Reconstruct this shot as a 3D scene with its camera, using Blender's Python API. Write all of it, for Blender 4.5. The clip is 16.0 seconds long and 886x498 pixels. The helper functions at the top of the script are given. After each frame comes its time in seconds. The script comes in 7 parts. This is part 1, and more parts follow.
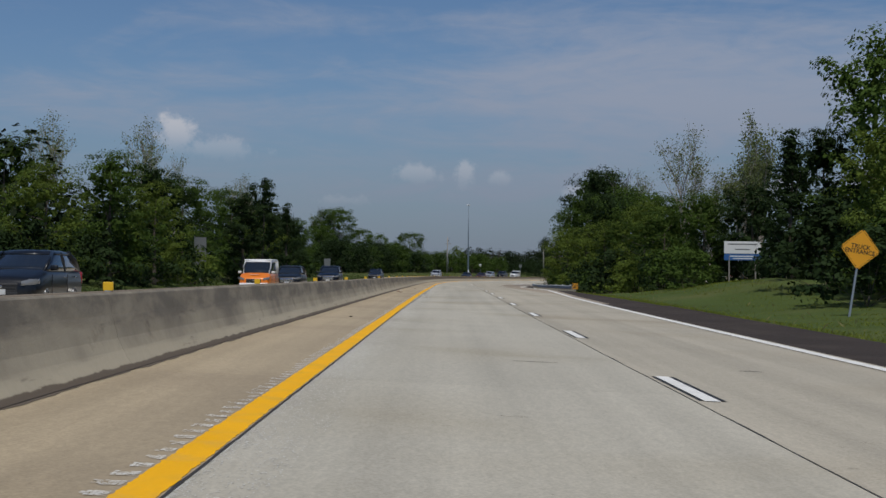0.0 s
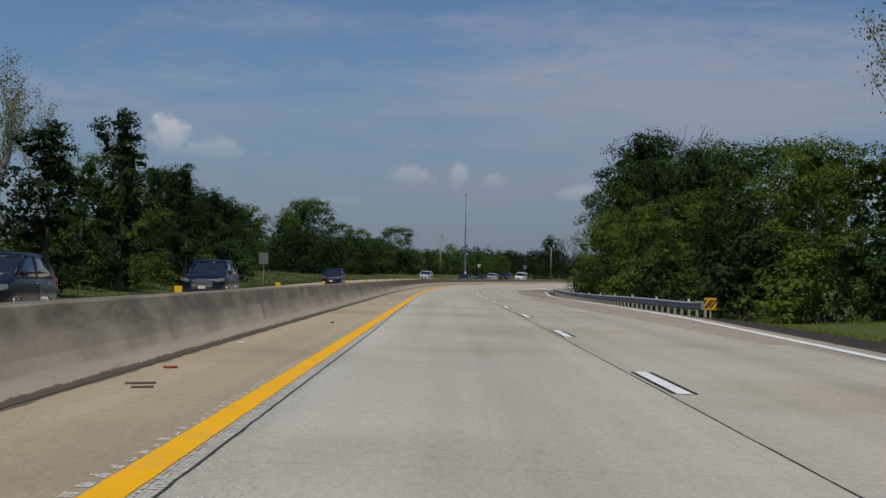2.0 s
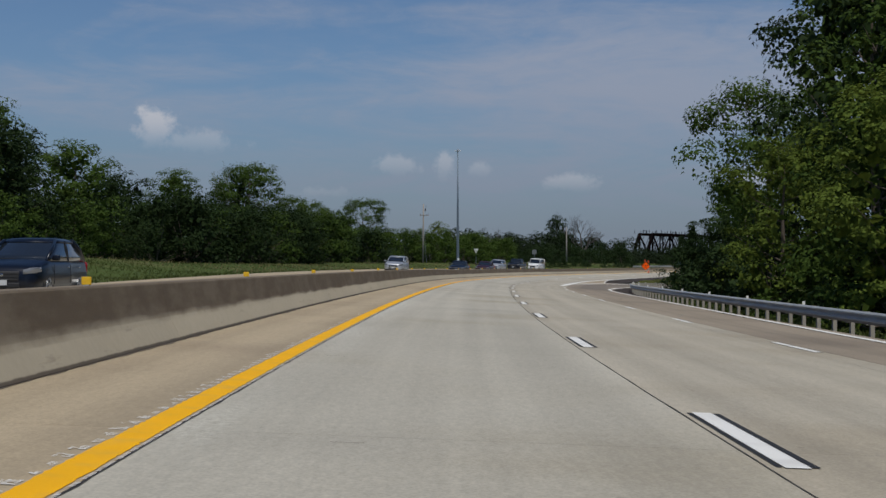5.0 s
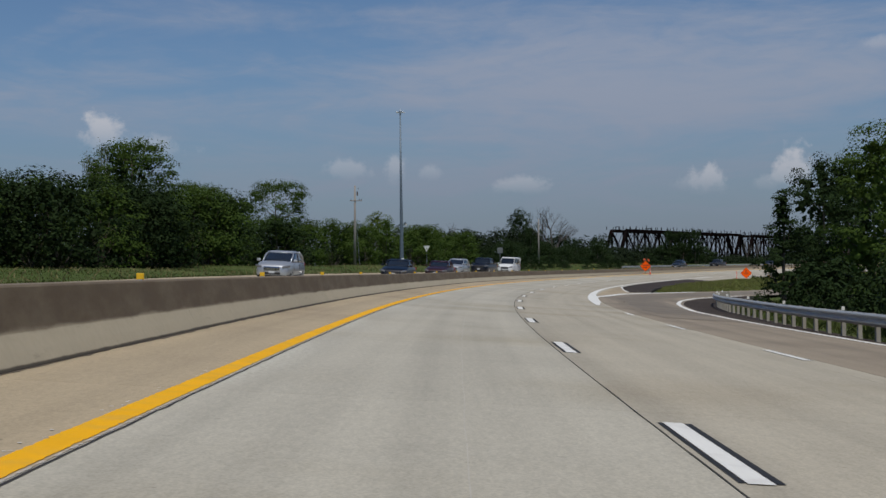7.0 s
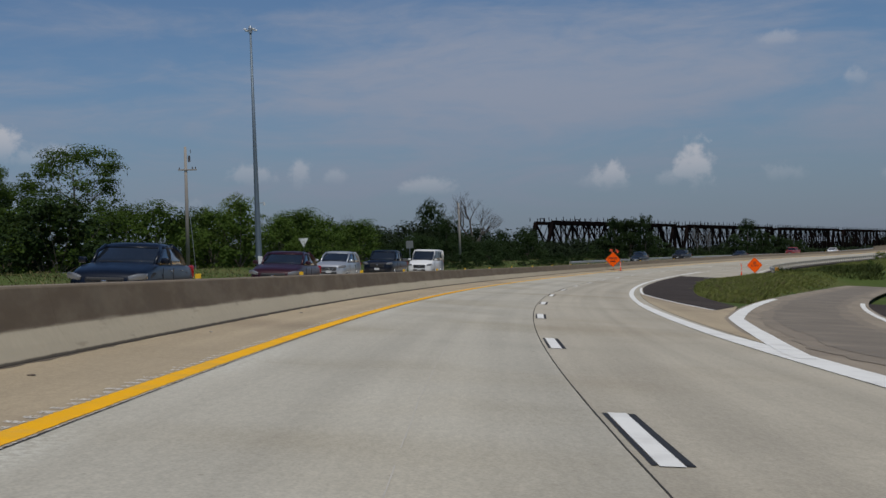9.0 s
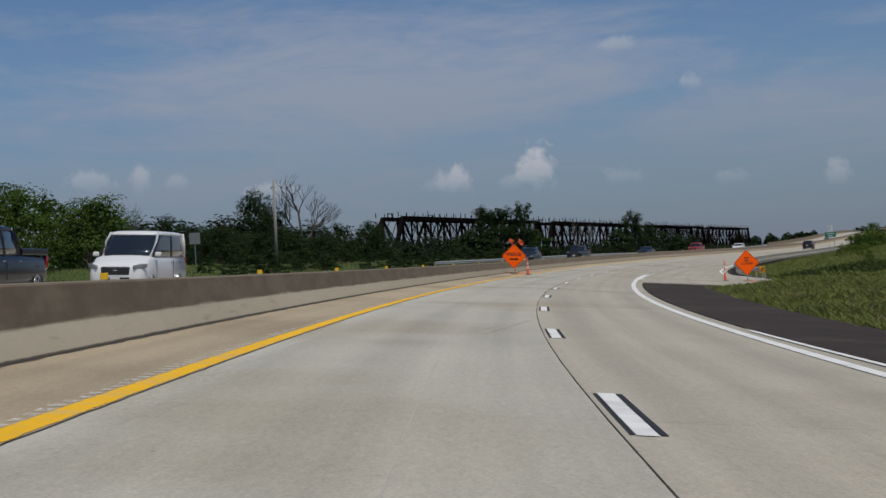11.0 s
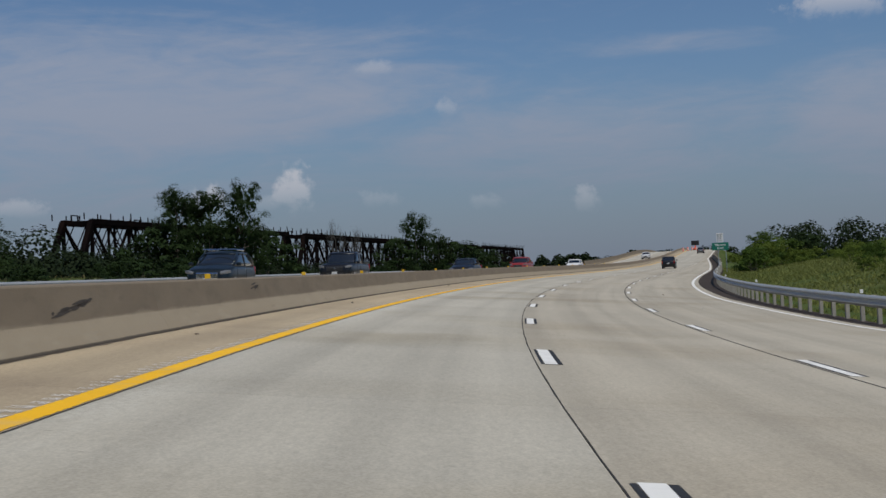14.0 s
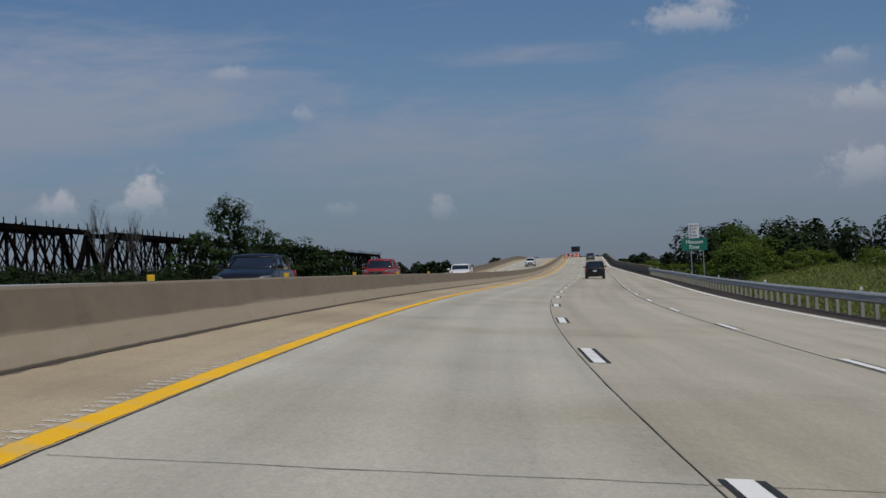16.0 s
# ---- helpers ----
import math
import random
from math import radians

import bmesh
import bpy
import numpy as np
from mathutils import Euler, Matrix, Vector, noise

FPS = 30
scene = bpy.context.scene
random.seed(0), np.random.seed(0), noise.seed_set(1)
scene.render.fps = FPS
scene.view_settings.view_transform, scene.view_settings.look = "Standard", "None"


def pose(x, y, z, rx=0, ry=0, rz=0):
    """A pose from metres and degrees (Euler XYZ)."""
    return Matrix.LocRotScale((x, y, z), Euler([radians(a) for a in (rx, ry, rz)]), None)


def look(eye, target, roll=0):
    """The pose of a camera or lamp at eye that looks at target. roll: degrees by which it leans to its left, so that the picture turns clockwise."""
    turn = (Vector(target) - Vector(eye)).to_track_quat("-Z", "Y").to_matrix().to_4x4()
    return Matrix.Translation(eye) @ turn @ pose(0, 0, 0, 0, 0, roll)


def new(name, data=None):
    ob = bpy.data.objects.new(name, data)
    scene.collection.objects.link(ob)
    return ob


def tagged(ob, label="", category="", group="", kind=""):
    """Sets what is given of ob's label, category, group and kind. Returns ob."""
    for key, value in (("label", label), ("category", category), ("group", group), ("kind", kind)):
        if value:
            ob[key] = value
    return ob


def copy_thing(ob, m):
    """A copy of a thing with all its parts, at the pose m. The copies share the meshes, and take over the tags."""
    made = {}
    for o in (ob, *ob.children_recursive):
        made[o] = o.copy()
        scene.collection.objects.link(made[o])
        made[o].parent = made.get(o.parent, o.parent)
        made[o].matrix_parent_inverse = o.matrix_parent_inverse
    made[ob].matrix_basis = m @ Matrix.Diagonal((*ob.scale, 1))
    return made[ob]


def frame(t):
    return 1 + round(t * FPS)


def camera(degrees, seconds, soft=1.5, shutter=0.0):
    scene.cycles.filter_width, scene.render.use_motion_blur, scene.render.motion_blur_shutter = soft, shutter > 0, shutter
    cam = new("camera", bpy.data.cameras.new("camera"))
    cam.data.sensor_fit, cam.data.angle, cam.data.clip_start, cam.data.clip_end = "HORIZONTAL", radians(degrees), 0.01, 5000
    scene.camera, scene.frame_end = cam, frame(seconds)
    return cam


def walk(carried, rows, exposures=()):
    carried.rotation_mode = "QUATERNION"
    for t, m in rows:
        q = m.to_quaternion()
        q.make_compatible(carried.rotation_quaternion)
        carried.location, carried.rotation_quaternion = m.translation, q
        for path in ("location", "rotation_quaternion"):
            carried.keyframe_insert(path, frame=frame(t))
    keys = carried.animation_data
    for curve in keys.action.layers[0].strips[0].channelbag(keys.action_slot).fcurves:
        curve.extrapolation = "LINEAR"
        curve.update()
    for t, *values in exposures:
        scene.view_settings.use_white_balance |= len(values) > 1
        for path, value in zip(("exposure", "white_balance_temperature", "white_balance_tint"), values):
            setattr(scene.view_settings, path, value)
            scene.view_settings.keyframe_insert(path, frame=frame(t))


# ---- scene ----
# ---- camera ----
cam = camera(35.2, 16.0, 1.5)
ROWS = [
    (0.0, 1.36, -1.142, 0.983, 0.036, 1.059, -0.472),
    (0.5, 1.364, 13.989, 0.994, -0.084, 1.096, -0.456),
    (1.0, 1.419, 29.043, 1.008, -0.234, 1.183, -0.401),
    (1.5, 1.508, 44.167, 1.026, -0.26, 1.018, -0.594),
    (2.0, 1.652, 59.408, 1.047, -0.227, 1.137, -0.706),
    (2.5, 1.754, 74.625, 1.059, -0.09, 0.916, -0.726),
    (3.0, 1.816, 89.628, 1.063, -0.087, 0.898, -0.649),
    (3.5, 1.841, 104.561, 1.054, -0.192, 1.047, -0.351),
    (4.0, 1.982, 119.616, 1.029, -0.306, 0.843, -0.317),
    (4.5, 2.173, 134.739, 0.997, -0.469, 0.73, -0.207),
    (5.0, 2.459, 149.927, 0.959, -0.761, 0.708, -0.022),
    (5.5, 2.874, 165.168, 0.925, -1.237, 0.74, 0.195),
    (6.0, 3.425, 180.459, 0.901, -1.751, 0.791, 0.405),
    (6.5, 4.083, 195.798, 0.881, -2.283, 0.824, 0.564),
    (7.0, 4.831, 211.187, 0.858, -2.746, 0.839, 0.672),
    (7.5, 5.689, 226.307, 0.828, -3.484, 0.877, 0.756),
    (8.0, 6.845, 241.318, 0.777, -4.649, 0.811, 1.29),
    (8.5, 8.233, 256.3, 0.713, -5.406, 0.867, 1.887),
    (9.0, 9.842, 271.237, 0.654, -6.529, 0.845, 2.301),
    (9.5, 11.807, 286.05, 0.61, -7.962, 0.812, 2.609),
    (10.0, 14.156, 300.734, 0.582, -9.519, 0.768, 2.809),
    (10.5, 16.906, 315.322, 0.567, -11.159, 0.735, 2.933),
    (11.0, 20.07, 329.844, 0.549, -12.868, 0.733, 3.01),
    (11.5, 23.665, 344.327, 0.53, -14.641, 0.785, 3.072),
    (12.0, 27.688, 358.76, 0.52, -16.47, 0.891, 3.118),
    (12.5, 32.227, 373.139, 0.511, -17.837, 1.148, 2.883),
    (13.0, 37.013, 387.341, 0.525, -19.558, 1.177, 2.835),
    (13.5, 42.206, 401.284, 0.548, -21.313, 1.208, 2.879),
    (14.0, 47.855, 415.063, 0.579, -22.852, 1.145, 2.648),
    (14.5, 53.886, 428.802, 0.621, -24.266, 1.306, 2.428),
    (15.0, 60.29, 442.49, 0.678, -25.708, 1.333, 2.646),
    (15.5, 67.058, 456.074, 0.753, -26.992, 1.276, 2.703),
    (16.0, 74.135, 469.445, 0.843, -28.77, 1.229, 2.348),
]
walk(cam, [(t, pose(x, y, z, 90 + pitch, roll, yaw)) for t, x, y, z, yaw, pitch, roll in ROWS], [(0.0, -0.42), (7.5, -0.42), (8.5, -0.53), (9.0, -0.54), (11.0, -0.44), (14.0, -0.42), (15.5, -0.38), (16.0, -0.55)])

# ---- light ----
SUN_EL, SUN_AZ = 64.0, 172.0      # degrees; azimuth clockwise from +y
world = bpy.data.worlds.new("sky")
scene.world = world
world.use_nodes = True


def build_sky():
    nt = world.node_tree
    nt.nodes.clear()
    N, L = nt.nodes, nt.links

    def math_(op, a, b=None, clamp=False):
        n = N.new("ShaderNodeMath")
        n.operation, n.use_clamp = op, clamp
        for i, x in ((0, a), (1, b)):
            if x is None:
                continue
            if isinstance(x, (int, float)):
                n.inputs[i].default_value = x
            else:
                L.new(x, n.inputs[i])
        return n.outputs[0]

    def ramp(x, lo, hi, smooth=True):
        n = N.new("ShaderNodeMapRange")
        n.interpolation_type = "SMOOTHSTEP" if smooth else "LINEAR"
        L.new(x, n.inputs["Value"])
        n.inputs["From Min"].default_value, n.inputs["From Max"].default_value = lo, hi
        return n.outputs["Result"]

    def noise_(vec, scale, detail=6.0, rough=0.55, distort=0.0):
        n = N.new("ShaderNodeTexNoise")
        L.new(vec, n.inputs["Vector"])
        n.inputs["Scale"].default_value, n.inputs["Detail"].default_value = scale, detail
        n.inputs["Roughness"].default_value, n.inputs["Distortion"].default_value = rough, distort
        return n.outputs["Fac"]

    sky = N.new("ShaderNodeTexSky")
    sky.sky_type, sky.sun_disc = "NISHITA", False
    sky.sun_elevation, sky.sun_rotation = radians(SUN_EL), radians(SUN_AZ)
    sky.air_density, sky.dust_density, sky.ozone_density = 1.0, 0.6, 2.0
    tc = N.new("ShaderNodeTexCoord")
    vec = tc.outputs["Generated"]
    sep = N.new("ShaderNodeSeparateXYZ")
    L.new(vec, sep.inputs[0])
    el = math_("ARCSINE", sep.outputs["Z"])
    az = math_("ARCTAN2", sep.outputs["X"], sep.outputs["Y"])
    # flat coordinates in radians: azimuth and elevation
    flat = N.new("ShaderNodeCombineXYZ")
    L.new(az, flat.inputs[0])
    L.new(el, flat.inputs[1])
    # thin streaks of high cloud, at two scales
    def stretched(sx, sy, turn, move):
        st = N.new("ShaderNodeMapping")
        L.new(flat.outputs[0], st.inputs[0])
        st.inputs["Scale"].default_value = (sx, sy, 1.0)
        st.inputs["Rotation"].default_value = (0, 0, radians(turn))
        st.inputs["Location"].default_value = (move, move * 0.5, 0.2)
        return st.outputs[0]
    long_ = noise_(stretched(3.6, 17.0, -3.0, 0.7), 1.5, 8.0, 0.60, 1.1)
    fine = noise_(stretched(13.0, 52.0, 3.0, 3.1), 1.6, 6.0, 0.62, 0.8)
    streak = math_("ADD", math_("MULTIPLY", long_, 0.68), math_("MULTIPLY", fine, 0.32))
    broad = None
    for a, e, ra, re, weight in SHEETS:
        dx = math_("DIVIDE", math_("SUBTRACT", az, radians(a)), radians(ra))
        dy = math_("DIVIDE", math_("SUBTRACT", el, radians(e)), radians(re))
        d = math_("SQRT", math_("ADD", math_("MULTIPLY", dx, dx), math_("MULTIPLY", dy, dy)))
        body = math_("MULTIPLY", ramp(d, 1.45, 0.15), weight, True)
        broad = body if broad is None else math_("MAXIMUM", broad, body)
    cover = ramp(math_("ADD", math_("MULTIPLY", broad, 0.72), math_("MULTIPLY", math_("SUBTRACT", streak, 0.5), 1.6)), 0.02, 0.80)
    low = ramp(el, 0.32, 0.03)
    wisps = math_("MULTIPLY", ramp(streak, 0.50, 0.70), math_("ADD", math_("MULTIPLY", low, 0.18), 0.16))
    veil = math_("MAXIMUM", wisps, math_("MULTIPLY", cover, 0.92))
    haze = ramp(el, 0.17, -0.02)
    # soft heaped clouds low over the trees: ragged crowns, bases that fade away
    bump1 = noise_(flat.outputs[0], 62.0, 7.0, 0.60, 0.0)
    bump2 = noise_(flat.outputs[0], 130.0, 5.0, 0.6)
    edge = math_("ADD", math_("MULTIPLY", math_("SUBTRACT", bump1, 0.5), 2.5), math_("MULTIPLY", math_("SUBTRACT", bump2, 0.5), 1.0))
    puff = None
    for a, e, ra, re, weight in PUFFS:
        dx = math_("DIVIDE", math_("SUBTRACT", az, radians(a)), radians(ra * 0.9))
        rise = math_("DIVIDE", math_("SUBTRACT", el, radians(e)), radians(re))
        dy = math_("MAXIMUM", rise, math_("MULTIPLY", rise, -1.05))
        d = math_("SQRT", math_("ADD", math_("MULTIPLY", dx, dx), math_("MULTIPLY", dy, dy)))
        body = math_("MULTIPLY", ramp(math_("ADD", d, edge), 1.15, 0.35), math_("MULTIPLY", ramp(rise, -1.2, 0.7), weight), True)
        puff = body if puff is None else math_("MAXIMUM", puff, body)
    deep = N.new("ShaderNodeMix")
    deep.data_type, deep.blend_type = "RGBA", "MULTIPLY"
    deep.inputs["Factor"].default_value = 1.0
    L.new(sky.outputs[0], deep.inputs["A"])
    deep.inputs["B"].default_value = (*CLEAR, 1)
    white = N.new("ShaderNodeMix")
    white.data_type = "RGBA"
    L.new(deep.outputs["Result"], white.inputs["A"])
    white.inputs["B"].default_value = (*VEIL, 1)
    L.new(math_("MULTIPLY", veil, 0.82), white.inputs["Factor"])
    hz = N.new("ShaderNodeMix")
    hz.data_type = "RGBA"
    L.new(white.outputs["Result"], hz.inputs["A"])
    hz.inputs["B"].default_value = (*HAZE, 1)
    L.new(math_("MULTIPLY", haze, 0.75), hz.inputs["Factor"])
    top = N.new("ShaderNodeMix")
    top.data_type = "RGBA"
    L.new(hz.outputs["Result"], top.inputs["A"])
    top.inputs["B"].default_value = (*PUFF, 1)
    L.new(math_("MULTIPLY", puff, 0.85), top.inputs["Factor"])
    bg = N.new("ShaderNodeBackground")
    L.new(top.outputs["Result"], bg.inputs["Color"])
    bg.inputs["Strength"].default_value = SKY
    out = N.new("ShaderNodeOutputWorld")
    L.new(bg.outputs[0], out.inputs["Surface"])


SKY = 0.075
VEIL, HAZE, PUFF, CLEAR = (5.5, 5.95, 7.3), (2.75, 3.3, 4.75), (8.4, 8.6, 9.4), (0.785, 0.95, 1.17)
# broad sheets of thin cloud: azimuth, elevation, half width and half height in degrees, weight
SHEETS = [(10.5, 7.6, 15.0, 3.4, 0.92), (30.0, 5.4, 13.0, 2.6, 0.72), (45.0, 5.2, 12.0, 3.4, 1.0), (-12.0, 6.6, 13.0, 1.7, 0.55), (3.0, 3.8, 26.0, 1.8, 0.55), (-4.0, 10.3, 9.0, 0.8, 0.4), (33.0, 9.0, 5.0, 0.5, 0.5)]
# azimuth, elevation, half width and half height in degrees, weight
PUFFS = [
    (-10.9, 5.55, 0.95, 0.95, 1.0), (-9.2, 5.0, 2.0, 0.55, 0.42), (-1.1, 4.1, 1.1, 0.5, 0.42), (0.85, 4.1, 0.5, 0.7, 0.5), (2.3, 4.0, 0.7, 0.4, 0.36), (6.1, 3.4, 1.3, 0.42, 0.45),
    (13.6, 3.55, 1.0, 0.75, 0.75), (12.8, 3.35, 0.9, 0.35, 0.22), (16.9, 3.75, 1.05, 1.05, 0.92), (16.0, 3.3, 0.7, 0.4, 0.25), (20.4, 3.3, 1.1, 0.4, 0.25), (28.8, 2.9, 0.8, 0.6, 0.42), (24.8, 3.0, 0.8, 0.4, 0.22), (23.2, 6.9, 0.6, 0.4, 0.42),
    (20.3, 8.6, 1.0, 0.35, 0.40), (39.1, 9.95, 2.3, 0.75, 0.85), (40.3, 10.5, 1.2, 0.7, 0.8), (45.3, 8.1, 1.0, 0.45, 0.45), (45.9, 6.4, 1.8, 0.65, 0.6), (45.7, 3.7, 1.5, 1.0, 0.6), (-4.0, 3.0, 1.2, 0.3, 0.18),
]
build_sky()
sun = new("sun", bpy.data.lights.new("sun", "SUN"))
sun.data.energy, sun.data.angle, sun.data.color = 3.6, radians(0.6), (1.0, 0.955, 0.88)
sa, se = radians(SUN_AZ), radians(SUN_EL)
sun.matrix_world = look((0, 0, 50), (-50 * math.sin(sa) * math.cos(se), -50 * math.cos(sa) * math.cos(se), 50 - 50 * math.sin(se)))

# ---- materials ----
MATS = {}


def material(name, colour, rough=0.8, metal=0.0, vary=0.12, grain=(3.0, 40.0), bump=0.2, bump_scale=60.0, stain=None, stain_scale=0.6, stain_amount=0.5, per_object=0.0, per_island=0.0,
             coords="position", emit=None, spec=0.5, bump_dist=0.01, streak=1.0):
    """A surface with two scales of colour variation, stains and fine relief."""
    m = bpy.data.materials.new(name)
    m.use_nodes = True
    nt = m.node_tree
    N, L = nt.nodes, nt.links
    b = N["Principled BSDF"]
    b.inputs["Roughness"].default_value, b.inputs["Metallic"].default_value = rough, metal
    b.inputs["Specular IOR Level"].default_value = spec
    if coords == "position":
        vec = N.new("ShaderNodeNewGeometry").outputs["Position"]
    else:
        vec = N.new("ShaderNodeTexCoord").outputs["Object"]

    def noise_(scale, detail=4.0, stretch=1.0):
        n = N.new("ShaderNodeTexNoise")
        if stretch == 1.0:
            L.new(vec, n.inputs["Vector"])
        else:
            mp = N.new("ShaderNodeMapping")
            mp.inputs["Scale"].default_value = (1.0, 1.0, stretch)
            L.new(vec, mp.inputs["Vector"])
            L.new(mp.outputs["Vector"], n.inputs["Vector"])
        n.inputs["Scale"].default_value, n.inputs["Detail"].default_value = scale, detail
        return n.outputs["Fac"]

    def math_(op, a, bb):
        n = N.new("ShaderNodeMath")
        n.operation = op
        for i, x in ((0, a), (1, bb)):
            if isinstance(x, (int, float)):
                n.inputs[i].default_value = x
            else:
                L.new(x, n.inputs[i])
        return n.outputs[0]

    value = math_("ADD", math_("MULTIPLY", math_("SUBTRACT", noise_(grain[0]), 0.5), 2.0 * vary), math_("MULTIPLY", math_("SUBTRACT", noise_(grain[1], 2.0), 0.5), 1.6 * vary))
    if per_object:
        value = math_("ADD", value, math_("MULTIPLY", math_("SUBTRACT", N.new("ShaderNodeObjectInfo").outputs["Random"], 0.5), per_object))
    if per_island:
        value = math_("ADD", value, math_("MULTIPLY", math_("SUBTRACT", N.new("ShaderNodeNewGeometry").outputs["Random Per Island"], 0.5), per_island))
    hsv = N.new("ShaderNodeHueSaturation")
    hsv.inputs["Color"].default_value = (*colour, 1)
    L.new(math_("ADD", value, 1.0), hsv.inputs["Value"])
    col = hsv.outputs["Color"]
    if stain:
        mr = N.new("ShaderNodeMapRange")
        mr.interpolation_type = "SMOOTHSTEP"
        L.new(noise_(stain_scale, 6.0, streak), mr.inputs["Value"])
        mr.inputs["From Min"].default_value, mr.inputs["From Max"].default_value = 0.46, 0.72
        mx = N.new("ShaderNodeMix")
        mx.data_type = "RGBA"
        L.new(col, mx.inputs["A"])
        mx.inputs["B"].default_value = (*stain, 1)
        L.new(math_("MULTIPLY", mr.outputs["Result"], stain_amount), mx.inputs["Factor"])
        col = mx.outputs["Result"]
    L.new(col, b.inputs["Base Color"])
    if bump:
        bn = N.new("ShaderNodeBump")
        bn.inputs["Strength"].default_value, bn.inputs["Distance"].default_value = bump, bump_dist
        L.new(noise_(bump_scale, 4.0), bn.inputs["Height"])
        L.new(bn.outputs[0], b.inputs["Normal"])
    if emit:
        b.inputs["Emission Color"].default_value, b.inputs["Emission Strength"].default_value = (*colour, 1), emit
    MATS[name] = m
    return m


def glass(name, tint, rough=0.03):
    m = bpy.data.materials.new(name)
    m.use_nodes = True
    b = m.node_tree.nodes["Principled BSDF"]
    b.inputs["Base Color"].default_value = (*tint, 1)
    b.inputs["Roughness"].default_value, b.inputs["Specular IOR Level"].default_value = rough, 0.8
    b.inputs["Coat Weight"].default_value = 0.6
    MATS[name] = m
    return m


def pavement_material(name, colour, tan, tracks, pale=None):
    """Concrete paving. Its UV map holds metres along and across the road: wheel paths, seepage stains across the lane and fine tining."""
    m = material(name, colour, rough=0.85, vary=0.06, grain=(0.5, 24.0), bump=0.22, bump_scale=70.0, stain=tan, stain_scale=0.16, stain_amount=0.72, per_object=0.05, bump_dist=0.006)
    nt = m.node_tree
    N, L = nt.nodes, nt.links
    b = N["Principled BSDF"]
    src = b.inputs["Base Color"].links[0].from_socket
    uv = N.new("ShaderNodeUVMap")
    mp = N.new("ShaderNodeMapping")
    L.new(uv.outputs[0], mp.inputs[0])
    # long soft streaks
    mp.inputs["Scale"].default_value = (0.02, 1.5, 1.0)
    n1 = N.new("ShaderNodeTexNoise")
    L.new(mp.outputs[0], n1.inputs["Vector"])
    n1.inputs["Scale"].default_value, n1.inputs["Detail"].default_value = 1.0, 5.0
    # cross stains
    mp2 = N.new("ShaderNodeMapping")
    L.new(uv.outputs[0], mp2.inputs[0])
    mp2.inputs["Scale"].default_value = (0.30, 0.22, 1.0)
    n2 = N.new("ShaderNodeTexNoise")
    L.new(mp2.outputs[0], n2.inputs["Vector"])
    n2.inputs["Scale"].default_value, n2.inputs["Detail"].default_value = 1.0, 4.0
    # fine speckle of aggregate
    n3 = N.new("ShaderNodeTexVoronoi")
    n3.inputs["Scale"].default_value = 45.0
    L.new(uv.outputs[0], n3.inputs["Vector"])

    def rng(x, lo, hi, a, c):
        r = N.new("ShaderNodeMapRange")
        r.interpolation_type = "SMOOTHSTEP"
        L.new(x, r.inputs["Value"])
        r.inputs["From Min"].default_value, r.inputs["From Max"].default_value = lo, hi
        r.inputs["To Min"].default_value, r.inputs["To Max"].default_value = a, c
        return r.outputs["Result"]

    def mul(a, c):
        q = N.new("ShaderNodeMath")
        q.operation = "MULTIPLY"
        L.new(a, q.inputs[0])
        L.new(c, q.inputs[1])
        return q.outputs[0]

    k = mul(rng(n1.outputs["Fac"], 0.3, 0.75, 1.0 + tracks, 1.0 - tracks), rng(n2.outputs["Fac"], 0.52, 0.80, 1.02, 0.90))
    k = mul(k, rng(n3.outputs["Distance"], 0.0, 0.9, 0.88, 1.08))
    # blotches of a metre or so, and dark pits
    mp4 = N.new("ShaderNodeMapping")
    L.new(uv.outputs[0], mp4.inputs[0])
    mp4.inputs["Scale"].default_value = (0.22, 1.0, 1.0)
    n4 = N.new("ShaderNodeTexNoise")
    L.new(mp4.outputs[0], n4.inputs["Vector"])
    n4.inputs["Scale"].default_value, n4.inputs["Detail"].default_value, n4.inputs["Roughness"].default_value = 0.75, 7.0, 0.65
    n5 = N.new("ShaderNodeTexNoise")
    L.new(uv.outputs[0], n5.inputs["Vector"])
    n5.inputs["Scale"].default_value, n5.inputs["Detail"].default_value = 7.0, 3.0
    k = mul(mul(k, rng(n4.outputs["Fac"], 0.34, 0.70, 1.025, 0.955)), rng(n5.outputs["Fac"], 0.70, 0.76, 1.0, 0.74))
    mp6 = N.new("ShaderNodeMapping")
    L.new(uv.outputs[0], mp6.inputs[0])
    mp6.inputs["Scale"].default_value = (0.3, 1.0, 1.0)
    n6 = N.new("ShaderNodeTexNoise")
    L.new(mp6.outputs[0], n6.inputs["Vector"])
    n6.inputs["Scale"].default_value, n6.inputs["Detail"].default_value, n6.inputs["Roughness"].default_value = 16.0, 6.0, 0.8
    k = mul(k, rng(n6.outputs["Fac"], 0.3, 0.7, 0.91, 1.085))
    h = N.new("ShaderNodeHueSaturation")
    L.new(src, h.inputs["Color"])
    L.new(k, h.inputs["Value"])
    col = h.outputs[0]
    if pale:
        # scoured and over-painted concrete in patches beside the edge line
        sp = N.new("ShaderNodeSeparateXYZ")
        L.new(uv.outputs[0], sp.inputs[0])
        mp7 = N.new("ShaderNodeMapping")
        L.new(uv.outputs[0], mp7.inputs[0])
        mp7.inputs["Scale"].default_value = (0.10, 0.9, 1.0)
        n7 = N.new("ShaderNodeTexNoise")
        L.new(mp7.outputs[0], n7.inputs["Vector"])
